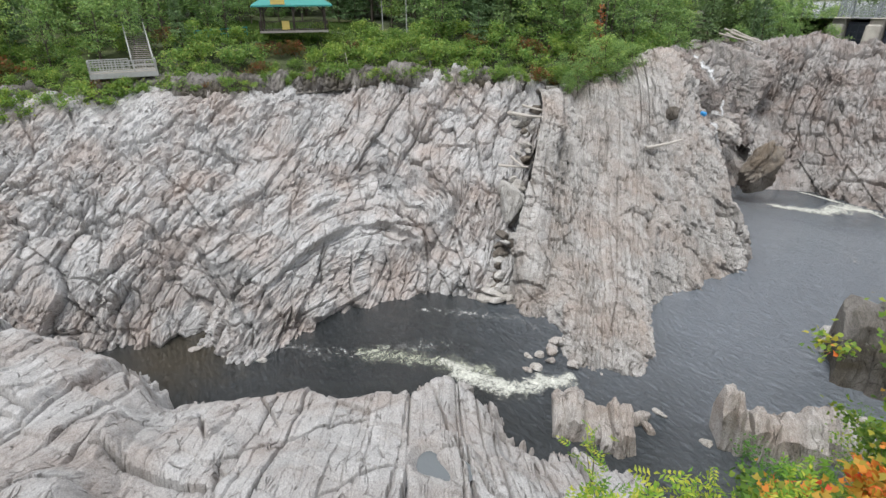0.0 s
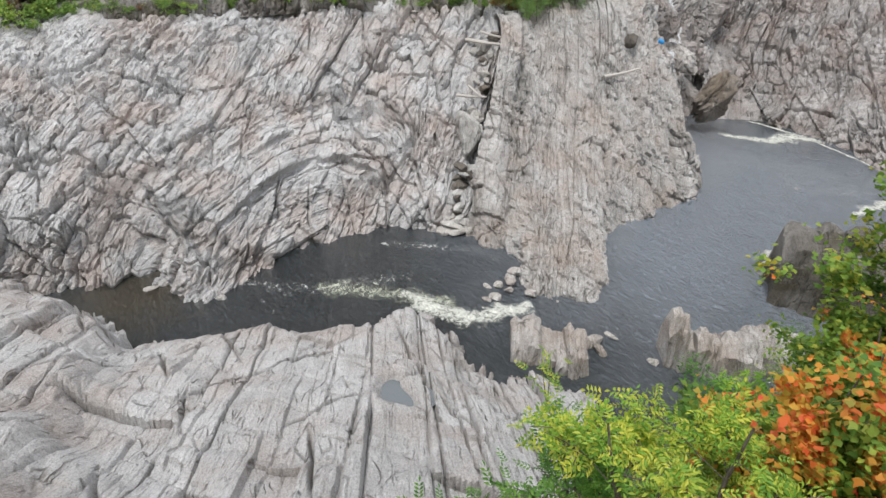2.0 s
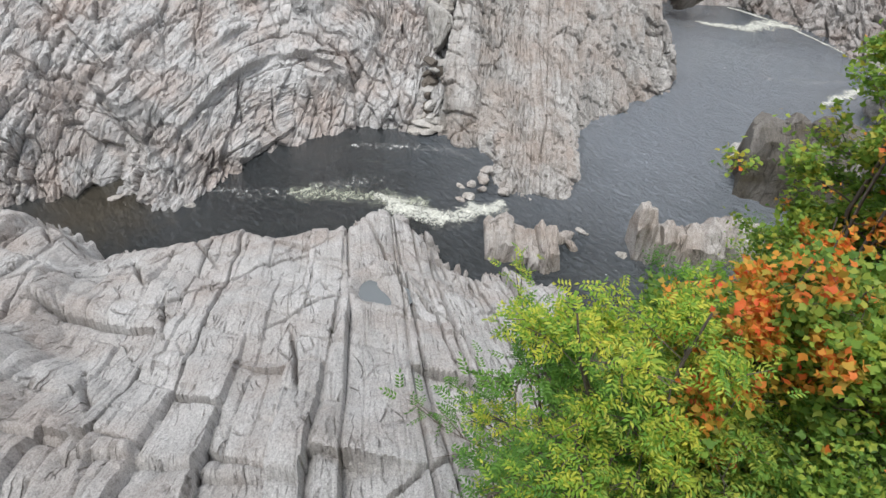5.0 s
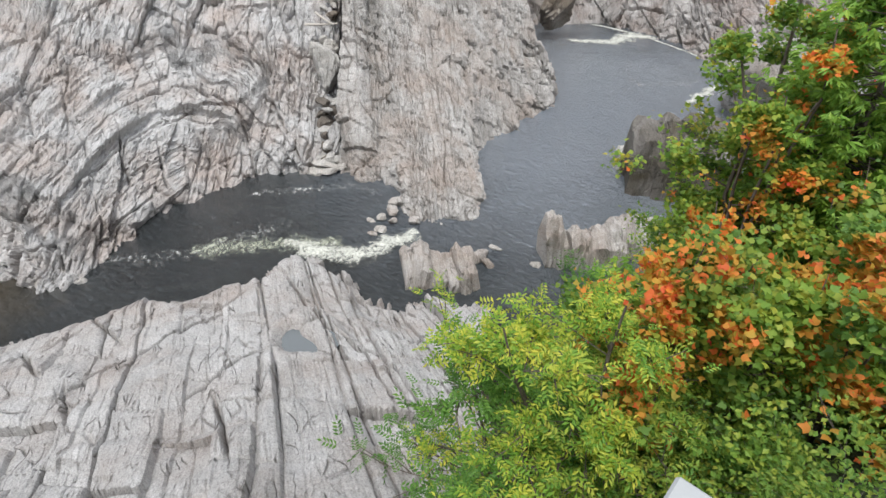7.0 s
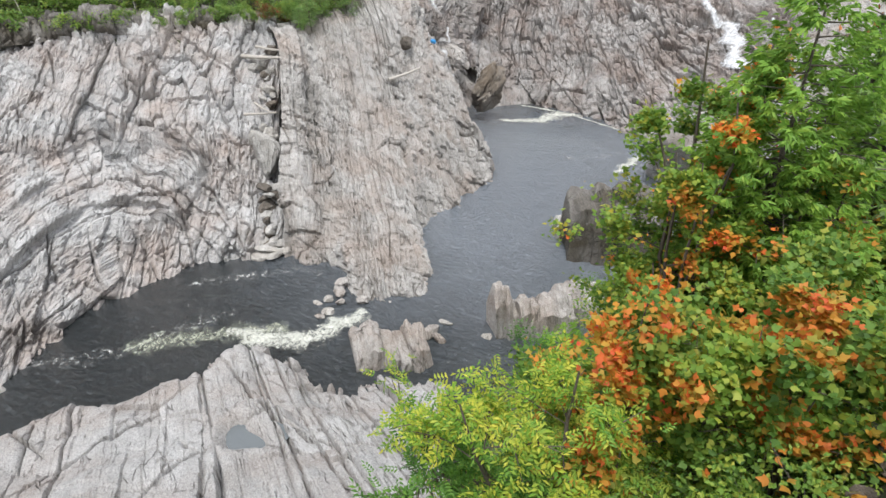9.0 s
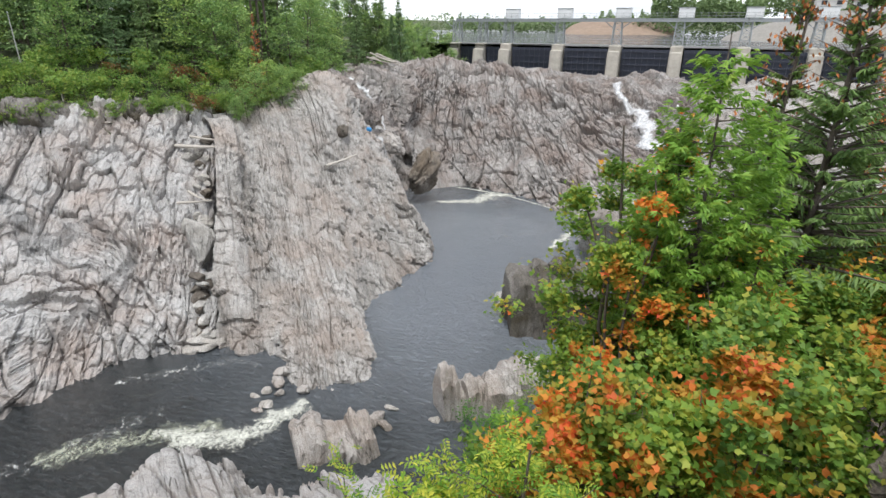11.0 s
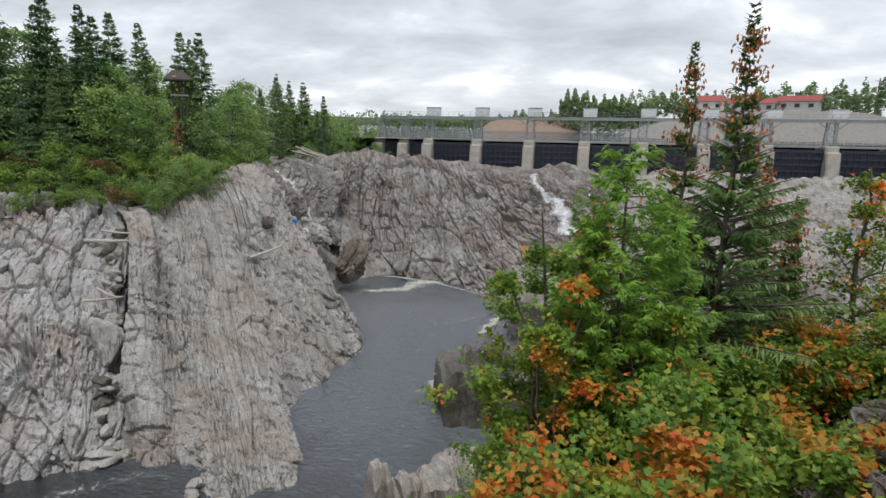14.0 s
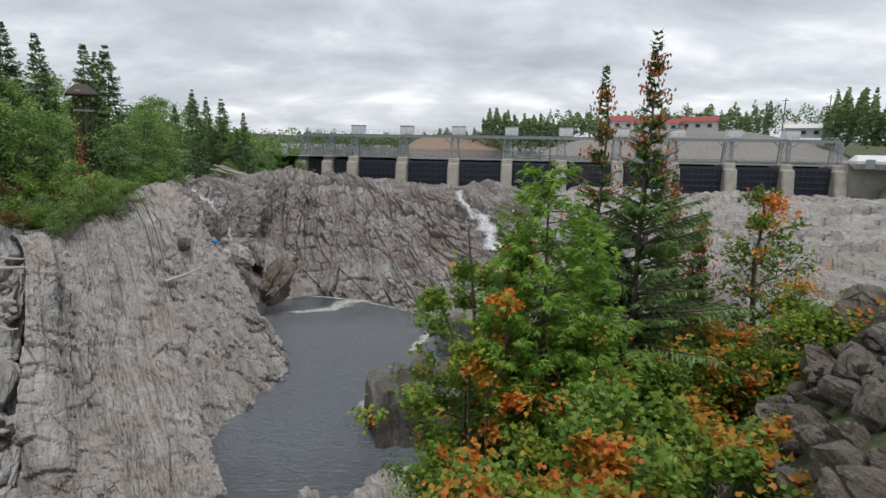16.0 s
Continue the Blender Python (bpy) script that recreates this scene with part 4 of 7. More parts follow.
def block_rock(label, at, size, mat, seed, rot, beds=7, peak=0.5, lean=4.0, name="shore_rock", ragged=0.18):
    """A rock of upright beds side by side, each split off at its own height; x across the beds, z from the base up."""
    rr = random.Random(seed)
    sx, sy, sz = size
    cuts = [0.0]
    for _ in range(beds):
        cuts.append(cuts[-1] + rr.uniform(0.5, 1.5))
    ob = thing(name, label, "rock", m=pose(*at, rr.uniform(-lean, lean), rr.uniform(-lean, lean), rot))
    for k in range(beds):
        verts, faces = [], []
        x0, x1 = (cuts[k] / cuts[-1] - 0.5) * sx, (cuts[k + 1] / cuts[-1] - 0.5) * sx + 0.1 * sx
        mid = (k + 0.5) / beds
        top = sz * (1 - 0.75 * abs(mid - peak) ** 1.3) * rr.uniform(1 - ragged, 1)
        half = sy * 0.5 * (1 - 0.5 * abs(mid - 0.5)) * rr.uniform(0.82, 1.05)
        crest = [-0.7 + 0.35 * q + rr.uniform(-0.12, 0.12) for q in range(5)]
        pts = [(-half * rr.uniform(1.0, 1.12), 0.0), (-half * rr.uniform(0.95, 1.05), top * rr.uniform(0.3, 0.45)), (-half * rr.uniform(0.85, 0.98), top * rr.uniform(0.6, 0.8))]
        pts += [(half * c, top * (1 - 0.25 * c * c) * rr.uniform(0.9, 1.0)) for c in crest]
        pts += [(half * rr.uniform(0.85, 0.98), top * rr.uniform(0.55, 0.75)), (half, top * rr.uniform(0.25, 0.4)), (half * rr.uniform(1.0, 1.15), 0.0)]
        rows, c = 6, len(pts)
        for q in range(rows):
            f = q / (rows - 1)
            ease = (0.9, 0.97, 1.0, 1.0, 0.98, 0.92)[q]
            for p, (y, z) in enumerate(pts):
                bulge = 0.1 * (x1 - x0) * math.sin(z * 1.3 + y * 0.8 + k)
                verts.append((x0 + (x1 - x0) * f + rr.uniform(-0.05, 0.05) * (x1 - x0) + bulge, y * ease + rr.uniform(-0.025, 0.025) * sy, z * ease + rr.uniform(-0.03, 0.03) * sz * (z > 0)))
        for q in range(rows - 1):
            for p in range(c - 1):
                a = q * c + p
                faces.append((a, a + 1, a + c + 1, a + c))
        faces.append(tuple(range(c)))
        faces.append(tuple((rows - 1) * c + p for p in reversed(range(c))))
        me = mesh_of("bed", verts, faces, [mat])
        bm = bmesh.new()
        bm.from_mesh(me)
        bmesh.ops.recalc_face_normals(bm, faces=bm.faces)
        bm.to_mesh(me)
        bm.free()
        part("bed", me, None, ob)
    return ob


block_rock("grooved brown rock standing in the river channel", (-16.4, 27.0, -1.2), (2.9, 5.0, 3.6), ROCK_BLOCK, 109, 38, 3, 0.4, name="channel_rock")
block_rock("split grooved brown rock beside the white water", (-13.8, 27.9, -1.2), (2.0, 5.4, 3.9), ROCK_BLOCK, 110, 38, 3, 0.6, name="channel_rock")
block_rock("upright pointed brown rock on river shore", (-8.3, 33.2, -1.2), (2.0, 3.4, 6.2), ROCK_BLOCK, 111, 38, 3, 0.25)
block_rock("narrow upright brown rock on river shore", (-6.6, 33.8, -1.2), (2.2, 3.6, 5.0), ROCK_BLOCK, 112, 38, 3, 0.3)
block_rock("cracked brown rock block on river shore", (-5.0, 35.0, -1.2), (2.6, 4.2, 4.8), ROCK_BLOCK, 113, 30, 4)
block_rock("low cracked brown rock on river shore", (-3.4, 37.5, -1.2), (3.2, 4.6, 4.8), ROCK_BLOCK, 114, 30, 4)
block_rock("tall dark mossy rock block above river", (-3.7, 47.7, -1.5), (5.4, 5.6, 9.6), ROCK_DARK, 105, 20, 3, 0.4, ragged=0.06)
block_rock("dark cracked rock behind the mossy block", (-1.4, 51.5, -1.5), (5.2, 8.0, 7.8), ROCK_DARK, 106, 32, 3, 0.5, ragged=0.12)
outcrop("shore_rock", "small pale rock wedged at the waterline", (-7.0, 49.8, 0.6), (0.8, 1.1, 1.6), ROCK_WHITE, 107, 0, n=30)
outcrop("shore_rock", "broad pale grey rock shoulder beside the pool", (4.4, 69.0, 2.5), (5.2, 7.5, 7.6), ROCK_PLAIN, 108, 20, n=80)

# ---- ground and water ----
# profiles of the land round the lookout: bearing, then distance and height
LAND = [
    (-180, (0, 25), (4, 25), (8, 25.2), (20, 26), (40, 26), (70, 27), (110, 28), (160, 30), (400, 36), (3000, 60)),
    (-130, (0, 25), (0.5, 24.6), (1.2, 13), (8, 11), (26, 8), (44, 10), (66, 17.5), (80, 21), (160, 30), (3000, 60)),
    (-95, (0, 25), (0.5, 24.6), (1.2, 12), (8, 7), (24, -3), (50, -3), (67, 17.0), (76, 20), (150, 29), (3000, 60)),
    (-66, (0, 25), (0.5, 24.6), (1.2, 12), (8, 7), (20, -3), (50, -3), (68, 17.5), (78, 22.5), (150, 29), (3000, 60)),
    (-42, (0, 25), (0.5, 24.6), (1.2, 12), (8, 7), (15, -3), (54, -3), (69, 17.0), (80, 21.5), (150, 27), (3000, 60)),
    (-28, (0, 25), (0.5, 24.6), (1.2, 14), (6, 9), (15, -3), (60, -3), (78, 18.5), (90, 21), (150, 26), (3000, 60)),
    (-22, (0, 25), (0.5, 24.6), (1.2, 16), (6, 11), (20, -3), (100, -3), (114, 9), (124, 19.5), (150, 23), (3000, 60)),
    (-15, (0, 25), (0.5, 24.6), (1.2, 17.5), (6, 14), (30, -3), (108, -3), (122, 9), (131, 13.8), (150, 16), (3000, 50)),
    (-6, (0, 25), (0.5, 24.6), (1.2, 18.5), (8, 15), (36, -3), (104, -3), (118, 9), (129, 12.0), (150, 12), (3000, 50)),
    (4, (0, 25), (0.5, 24.6), (1.2, 20), (10, 16), (30, 6), (52, -3), (100, -3), (127, 11), (150, 12), (3000, 50)),
    (18, (0, 25), (0.7, 24.6), (1.5, 21.5), (12, 17.5), (24, 14.5), (60, 12), (95, 12.5), (126, 13), (150, 12), (3000, 50)),
    (27, (0, 25), (1, 24.6), (3, 22.5), (12, 19), (20, 16), (60, 12), (95, 12.5), (126, 13), (150, 12), (3000, 55)),
    (33, (0, 25), (1, 24.8), (5, 23.0), (11, 22.2), (20, 17), (60, 12), (95, 12.5), (124, 13.5), (150, 12), (3000, 55)),
    (39, (0, 25), (1, 24.8), (5, 23.6), (17, 23.2), (25, 16.5), (60, 12), (95, 12.5), (124, 13.5), (150, 12), (3000, 55)),
    (48, (0, 25), (1, 24.9), (7, 24.4), (18, 24.0), (27, 17.5), (60, 13), (95, 16), (124, 20), (170, 27), (3000, 60)),
    (90, (0, 25), (4, 25), (8, 25), (20, 25), (40, 25), (70, 26), (110, 27), (160, 30), (400, 36), (3000, 60)),
    (180, (0, 25), (4, 25), (8, 25.2), (20, 26), (40, 26), (70, 27), (110, 28), (160, 30), (400, 36), (3000, 60)),
]


def land_height(bearing, dist):
    """Height of the land at a bearing (degrees) and a distance, both arrays."""
    bs = [s[0] for s in LAND]
    res = np.zeros_like(dist)
    idx = np.clip(np.searchsorted(bs, bearing, side="right") - 1, 0, len(LAND) - 2)
    for i in range(len(LAND) - 1):
        m = idx == i
        if not m.any():
            continue
        f = (bearing[m] - bs[i]) / (bs[i + 1] - bs[i])
        lo = np.interp(dist[m], [p[0] for p in LAND[i][1:]], [p[1] for p in LAND[i][1:]])
        hi = np.interp(dist[m], [p[0] for p in LAND[i + 1][1:]], [p[1] for p in LAND[i + 1][1:]])
        res[m] = lo * (1 - f) + hi * f
    return res


def land_at(x, y):
    return float(land_height(np.array([math.degrees(math.atan2(x, y))]), np.array([math.hypot(x, y)]))[0])


def spot(bearing, dist, dz=0.0):
    a = radians(bearing)
    x, y = dist * math.sin(a), dist * math.cos(a)
    return x, y, land_at(x, y) + dz


nb, nr = 421, 190
bear = np.linspace(-180, 180, nb)[None].repeat(nr, 0)
dist = np.concatenate([np.linspace(0.05, 160, 150), np.geomspace(163, 3000, 40)])[:, None].repeat(nb, 1)
zz = land_height(bear, dist)
xx, yy = dist * np.sin(np.radians(bear)), dist * np.cos(np.radians(bear))
zz = zz + 0.35 * fbm(xx * 0.35, yy * 0.35, 3, 4) * np.clip((dist - 3) / 6, 0, 1)
thing("ground", "earth, moss and grass of both river banks", "ground", kind="structure", data=grid_mesh("ground", np.stack([xx, yy, zz], -1)[:, ::-1], GROUND))


def sheet(name, x0, x1, y0, y1, z, mat, label, n=2):
    xs, ys = np.linspace(x0, x1, n), np.linspace(y0, y1, n)
    gx, gy = np.meshgrid(xs, ys)
    return thing(name, label, "water", kind="structure", data=grid_mesh(name, np.stack([gx, gy, gx * 0 + z], -1), mat))


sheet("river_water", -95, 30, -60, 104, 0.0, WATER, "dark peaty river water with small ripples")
sheet("reservoir_water", -160, 150, 137, 620, 23.1, WATER, "calm reservoir water held behind the dam")
sheet("pool_water", -18.1, -14.3, 11.6, 15.4, 4.95, POOL_WATER, "small still pool caught in the rock shelf")

# ---- the dam ----


def dam_y(x):
    return 136.0 - 0.14 * x


TURN = -8.0
PIERS = [-34.5, -28.0, -21.7, -9.6, 2.9, 15.4, 27.9, 40.4, 52.6, 64.6, 76.4, 87.0]
dam = thing("dam", "concrete gated dam with steel hoist deck over river", "dam")
for i, x in enumerate(PIERS):
    y = dam_y(x)
    bm = box(bmesh.new(), (2.6, 6.0, 8.6), (0, 0.8, 4.3), bevel=0.2)
    box(bm, (2.6, 2.2, 7.6), (0, -3.0, 3.6), (-9, 0, 0), bevel=0.3)
    part("pier", bm, CONCRETE, dam, m=pose(x, y, 14.6, 0, 0, TURN))
    # lattice tower that carries the hoist deck
    bm = bmesh.new()
    for sx in (-1.0, 1.0):
        for sy in (-0.8, 0.8):
            beam(bm, (sx, sy, 0), (sx * 0.75, sy, 5.0), 0.22, 0.22)
        for k in range(4):
            z0, z1 = k * 1.25, k * 1.25 + 1.25
            beam(bm, (sx, -0.8, z0), (sx * 0.8, 0.8, z1), 0.1, 0.1)
    for k in range(4):
        z0, z1 = k * 1.25, k * 1.25 + 1.25
        beam(bm, (-1, -0.8, z0), (0.9, -0.8, z1), 0.12, 0.12)
        beam(bm, (1, -0.8, z0), (-0.9, -0.8, z1), 0.12, 0.12)
        beam(bm, (-0.9, -0.8, z1), (0.9, -0.8, z1), 0.12, 0.12)
    for s in (-1, 1):
        beam(bm, (s * 0.9, -0.6, 3.4), (s * 3.0, -0.6, 5.0), 0.16, 0.16)
    part("tower", bm, STEEL, dam, m=pose(x, y, 23.2, 0, 0, TURN))
    if i == len(PIERS) - 1:
        break
    wide = PIERS[i + 1] - x
    gx, gy = x + wide / 2, dam_y(x + wide / 2)
    clear = wide - 2.6
    gate = part("gate", box(bmesh.new(), (clear, 0.3, 6.4), (0, 0, 3.2)), GATE, dam, m=pose(gx, gy - 1.4, 16.0, 0, 0, TURN))
    for k in range(5):
        part("rib", box(bmesh.new(), (clear - 0.1, 0.34, 0.2)), GATE_RIB, gate, m=pose(0, -0.3, 0.5 + k * 1.35))
    n = max(3, int(clear / 1.15))
    for k in range(n):
        part("rib", box(bmesh.new(), (0.14, 0.24, 6.3)), GATE_RIB, gate, m=pose((k + 0.5) * clear / n - clear / 2, -0.25, 3.15))
    part("walkway", box(bmesh.new(), (clear + 0.1, 2.4, 0.4)), CONCRETE_DARK, dam, m=pose(gx, gy + 0.9, 23.0, 0, 0, TURN))
    bm = bmesh.new()
    for z in (0.55, 1.1):
        beam(bm, (-wide / 2, 0, z), (wide / 2, 0, z), 0.06, 0.06)
    for k in range(7):
        beam(bm, ((k - 3) * wide / 7, 0, 0), ((k - 3) * wide / 7, 0, 1.1), 0.06, 0.06)
    part("railing", bm, STEEL, dam, m=pose(gx, gy - 0.3, 23.2, 0, 0, TURN))
    # hoist deck: two girders, floor and rail
    bm = bmesh.new()
    for s in (-1, 1):
        box(bm, (wide, 0.25, 0.55), (0, s * 1.1, 0))
    box(bm, (wide, 2.6, 0.14), (0, 0, 0.35))
    part("girder", bm, STEEL, dam, m=pose(gx, gy, 28.2, 0, 0, TURN))
    bm = bmesh.new()
    for z in (0.5, 1.05):
        beam(bm, (-wide / 2, 0, z), (wide / 2, 0, z), 0.05, 0.05)
    for k in range(9):
        beam(bm, ((k - 4) * wide / 9, 0, 0), ((k - 4) * wide / 9, 0, 1.05), 0.05, 0.05)
    part("railing", bm, STEEL, dam, m=pose(gx, gy - 1.25, 28.6, 0, 0, TURN))
    if i >= 2:
        hut = part("hoist_house", box(bmesh.new(), (3.1, 2.2, 1.9), (0, 0, 0.95), bevel=0.06), HUT_WHITE, dam, m=pose(x + 0.9, y, 28.7, 0, 0, TURN))
        part("roof_cap", box(bmesh.new(), (3.3, 2.4, 0.12)), STEEL, hut, m=pose(0, 0, 1.96))
part("sill", box(bmesh.new(), (PIERS[-1] - PIERS[0], 6.0, 3.2)), CONCRETE, dam, m=pose((PIERS[0] + PIERS[-1]) / 2, dam_y((PIERS[0] + PIERS[-1]) / 2) + 1, 14.5, 0, 0, TURN))
abut = box(bmesh.new(), (14.0, 7.0, 9.5), (0, 0, 4.75), bevel=0.3)
part("abutment", abut, CONCRETE, dam, m=pose(PIERS[-1] + 8, dam_y(PIERS[-1] + 8) + 0.5, 14.5, 0, 0, TURN))

# ---- plants ----


def kites(c, t, s, length, width, fold=0.15):
    """Leaves as folded kites: centres c, directions t, sides s."""
    n = np.cross(t, s)
    length, width = np.asarray(length).reshape(-1, 1), np.asarray(width).reshape(-1, 1)
    a = c - t * length * 0.5
    b = c + s * width * 0.5 + n * width * fold
    d = c + t * length * 0.5 - n * length * 0.12
    e = c - s * width * 0.5 + n * width * fold
    v = np.stack([a, b, d, e], 1).reshape(-1, 3)
    return v, np.arange(len(v)).reshape(-1, 4)


def frames(rng, n, lift=0.6, out=None):
    """Random leaf directions and sides, lying rather flat; out bends them outwards."""
    t = rng.normal(size=(n, 3)) * [1, 1, 0.45]
    if out is not None:
        t = t + out * 0.9
    t /= np.linalg.norm(t, axis=1, keepdims=True) + 1e-9
    up = rng.normal(size=(n, 3)) * 0.55 + [0, 0, lift]
    s = np.cross(up, t)
    s /= np.linalg.norm(s, axis=1, keepdims=True) + 1e-9
    return t, s


def lobed(c, t, s, size, fold=0.12):
    """Maple leaves: broad outlines of three lobes."""
    n = np.cross(t, s)
    size = np.asarray(size).reshape(-1, 1)
    out = [(-0.45, 0.0), (-0.4, 0.24), (-0.05, 0.5), (0.08, 0.25), (0.58, 0.0), (0.08, -0.25), (-0.05, -0.5), (-0.4, -0.24)]
    v = np.stack([c + t * size * a + s * size * b - n * size * (fold * abs(b) + 0.16 * max(a, 0)) for a, b in out], 1).reshape(-1, 3)
    return v, np.arange(len(v)).reshape(-1, len(out))


def pinnate(c, t, s, size):
    """Compound leaves: four pairs of leaflets and one at the tip of each stalk."""
    size = np.asarray(size).reshape(-1, 1)
    droop = np.array([0, 0, -0.12])
    vs = []
    for k in range(9):
        f = (k // 2) * 0.24
        sg = 0 if k == 8 else (1 if k % 2 else -1)
        d = t * (0.55 if sg else 1.0) + s * 0.8 * sg + droop
        d /= np.linalg.norm(d, axis=1, keepdims=True)
        o = np.cross(np.cross(t, s), d)
        p = c + t * size * (f - 0.3) + d * size * 0.2 + droop * size * f
        vs.append(kites(p, d, o, size[:, 0] * 0.42, size[:, 0] * 0.17)[0])
    v = np.concatenate(vs)
    return v, np.arange(len(v)).reshape(-1, 4)


def skeleton(rng, height, radius, limbs, low=0.25, rise=0.55, twigs=5, lean=0.025, stems=1):
    """Trunk, limbs and twigs as tube paths, and the twigs' points with their outward direction."""
    paths, tips, dirs = [], [], []
    for st in range(stems):
        k = np.linspace(0, 1, 9)
        drift = rng.normal(size=2) * lean * height + (rng.normal(size=2) * radius * 0.28 if stems > 1 else 0)
        trunk = np.stack([drift[0] * k ** 1.4, drift[1] * k ** 1.4, height * 0.93 * k], 1)
        trunk[:, :2] += rng.normal(size=(9, 2)) * 0.012 * height * k[:, None]
        r0 = 0.017 * height / (1 + 0.35 * (stems - 1))
        paths.append((trunk, r0 * (1 - 0.85 * k)))
        for i in range(limbs // stems):
            h = low + (0.97 - low) * ((i + rng.uniform(0, 1)) / (limbs // stems))
            a = i * 2.4 + rng.uniform(-0.5, 0.5)
            shape = math.sin(math.pi * min(1, max(0.12, (h - low) / (1 - low) * 0.8 + 0.22))) ** 0.7
            ln = radius * shape * rng.uniform(0.5, 1.3)
            base = np.array([np.interp(h, k, trunk[:, j]) for j in range(3)])
            d = np.array([math.cos(a), math.sin(a), rise * rng.uniform(0.5, 1.4)])
            m = np.linspace(0, 1, 6)[:, None]
            limb = base + d * ln * m + np.array([0, 0, -0.18 * ln]) * m ** 2 + rng.normal(size=(6, 3)) * 0.035 * ln * m
            paths.append((limb, r0 * 0.42 * (1 - 0.8 * m[:, 0]) * (1.15 - h)))
            for w in range(twigs):
                f = rng.uniform(0.3, 1.0)
                p0 = np.array([np.interp(f, m[:, 0], limb[:, j]) for j in range(3)])
                e = d + rng.normal(size=3) * 0.75
                e /= np.linalg.norm(e)
                tl = ln * rng.uniform(0.22, 0.5)
                mm = np.linspace(0, 1, 4)[:, None]
                tw = p0 + e * tl * mm + np.array([0, 0, -0.12 * tl]) * mm ** 2
                paths.append((tw, r0 * 0.13 * (1 - 0.7 * mm[:, 0])))
                for q in (0.35, 0.7, 1.0):
                    tips.append(p0 + e * tl * q)
                    dirs.append(e)
    return paths, np.array(tips), np.array(dirs)


def leafy(seed, height, radius, limbs, leaves, length, width, spread, low=0.25, rise=0.55, twigs=5, stems=1, maple=False, sides=4, keep=1.0):
    """Arrays of the wood and the leaves of a broadleaf tree or shrub."""
    rng = np.random.default_rng(seed)
    paths, tips, dirs = skeleton(rng, height, radius, limbs, low, rise, twigs, stems=stems)
    pick = rng.integers(0, len(tips), leaves)
    if maple:   # some twigs are bare, others carry thick bunches
        twig = np.arange(len(tips)) // 3
        rich = np.flatnonzero(hash01(twig, twig * 0, seed) < 0.66)
        pick = np.where(rng.uniform(0, 1, leaves) < 0.82, rich[rng.integers(0, len(rich), leaves)], pick)
    c = tips[pick] + rng.normal(size=(leaves, 3)) * spread * [1, 1, 0.75]
    t, s = frames(rng, leaves, 0.75, dirs[pick])
    size = rng.uniform(0.7, 1.25, leaves)
    if maple == "ash":
        lv = pinnate(c, t, s, length * size)
    else:
        lv = lobed(c, t, s, length * size) if maple else kites(c, t, s, length * size, width * size)
    if keep < 1:
        paths = [q for i, q in enumerate(paths) if len(q[0]) != 4]
        sides = 3
    return tubes(paths, sides), lv, c


def broadleaf(name, label, leaf_mat, seed, height, radius, limbs=16, leaves=1100, length=0.5, width=0.36, spread=0.45, group="", category="tree", low=0.25, rise=0.55, twigs=5, stems=1, turned=None, share=0.0, maple=False, m=None, keep=1.0):
    wood, lv, c = leafy(seed, height, radius, limbs, leaves, length, width, spread, low, rise, twigs, stems, maple, keep=keep)
    ob = thing(name, label, category, group, m=m)
    part("trunk" if category == "tree" else "stem", mesh_arrays("trunk", *wood, BARK if category == "tree" else TWIG, True), None, ob)
    v, q = lv
    if turned is None:
        part("crown" if category == "tree" else "foliage", mesh_arrays("crown", v, q, leaf_mat), None, ob)
    else:
        k = q.shape[1]
        zc = c[:, 2] + np.hypot(c[:, 0], c[:, 1]) * 0.25
        score = 0.8 * zc / max(1e-6, np.ptp(zc)) + 0.9 * fbm(c[:, 0] * 1.6, c[:, 1] * 1.6 + c[:, 2], seed, 2)
        red = score > np.quantile(score, 1 - share)
        for nm, sel, mt, lb in (("crown", ~red, leaf_mat, ""), ("turned_leaves", red, turned, "leaves turned orange and red")):
            vv = v.reshape(-1, k, 3)[sel].reshape(-1, 3)
            part(nm, mesh_arrays(nm, vv, np.arange(len(vv)).reshape(-1, k), mt), None, ob, lb)
    return ob


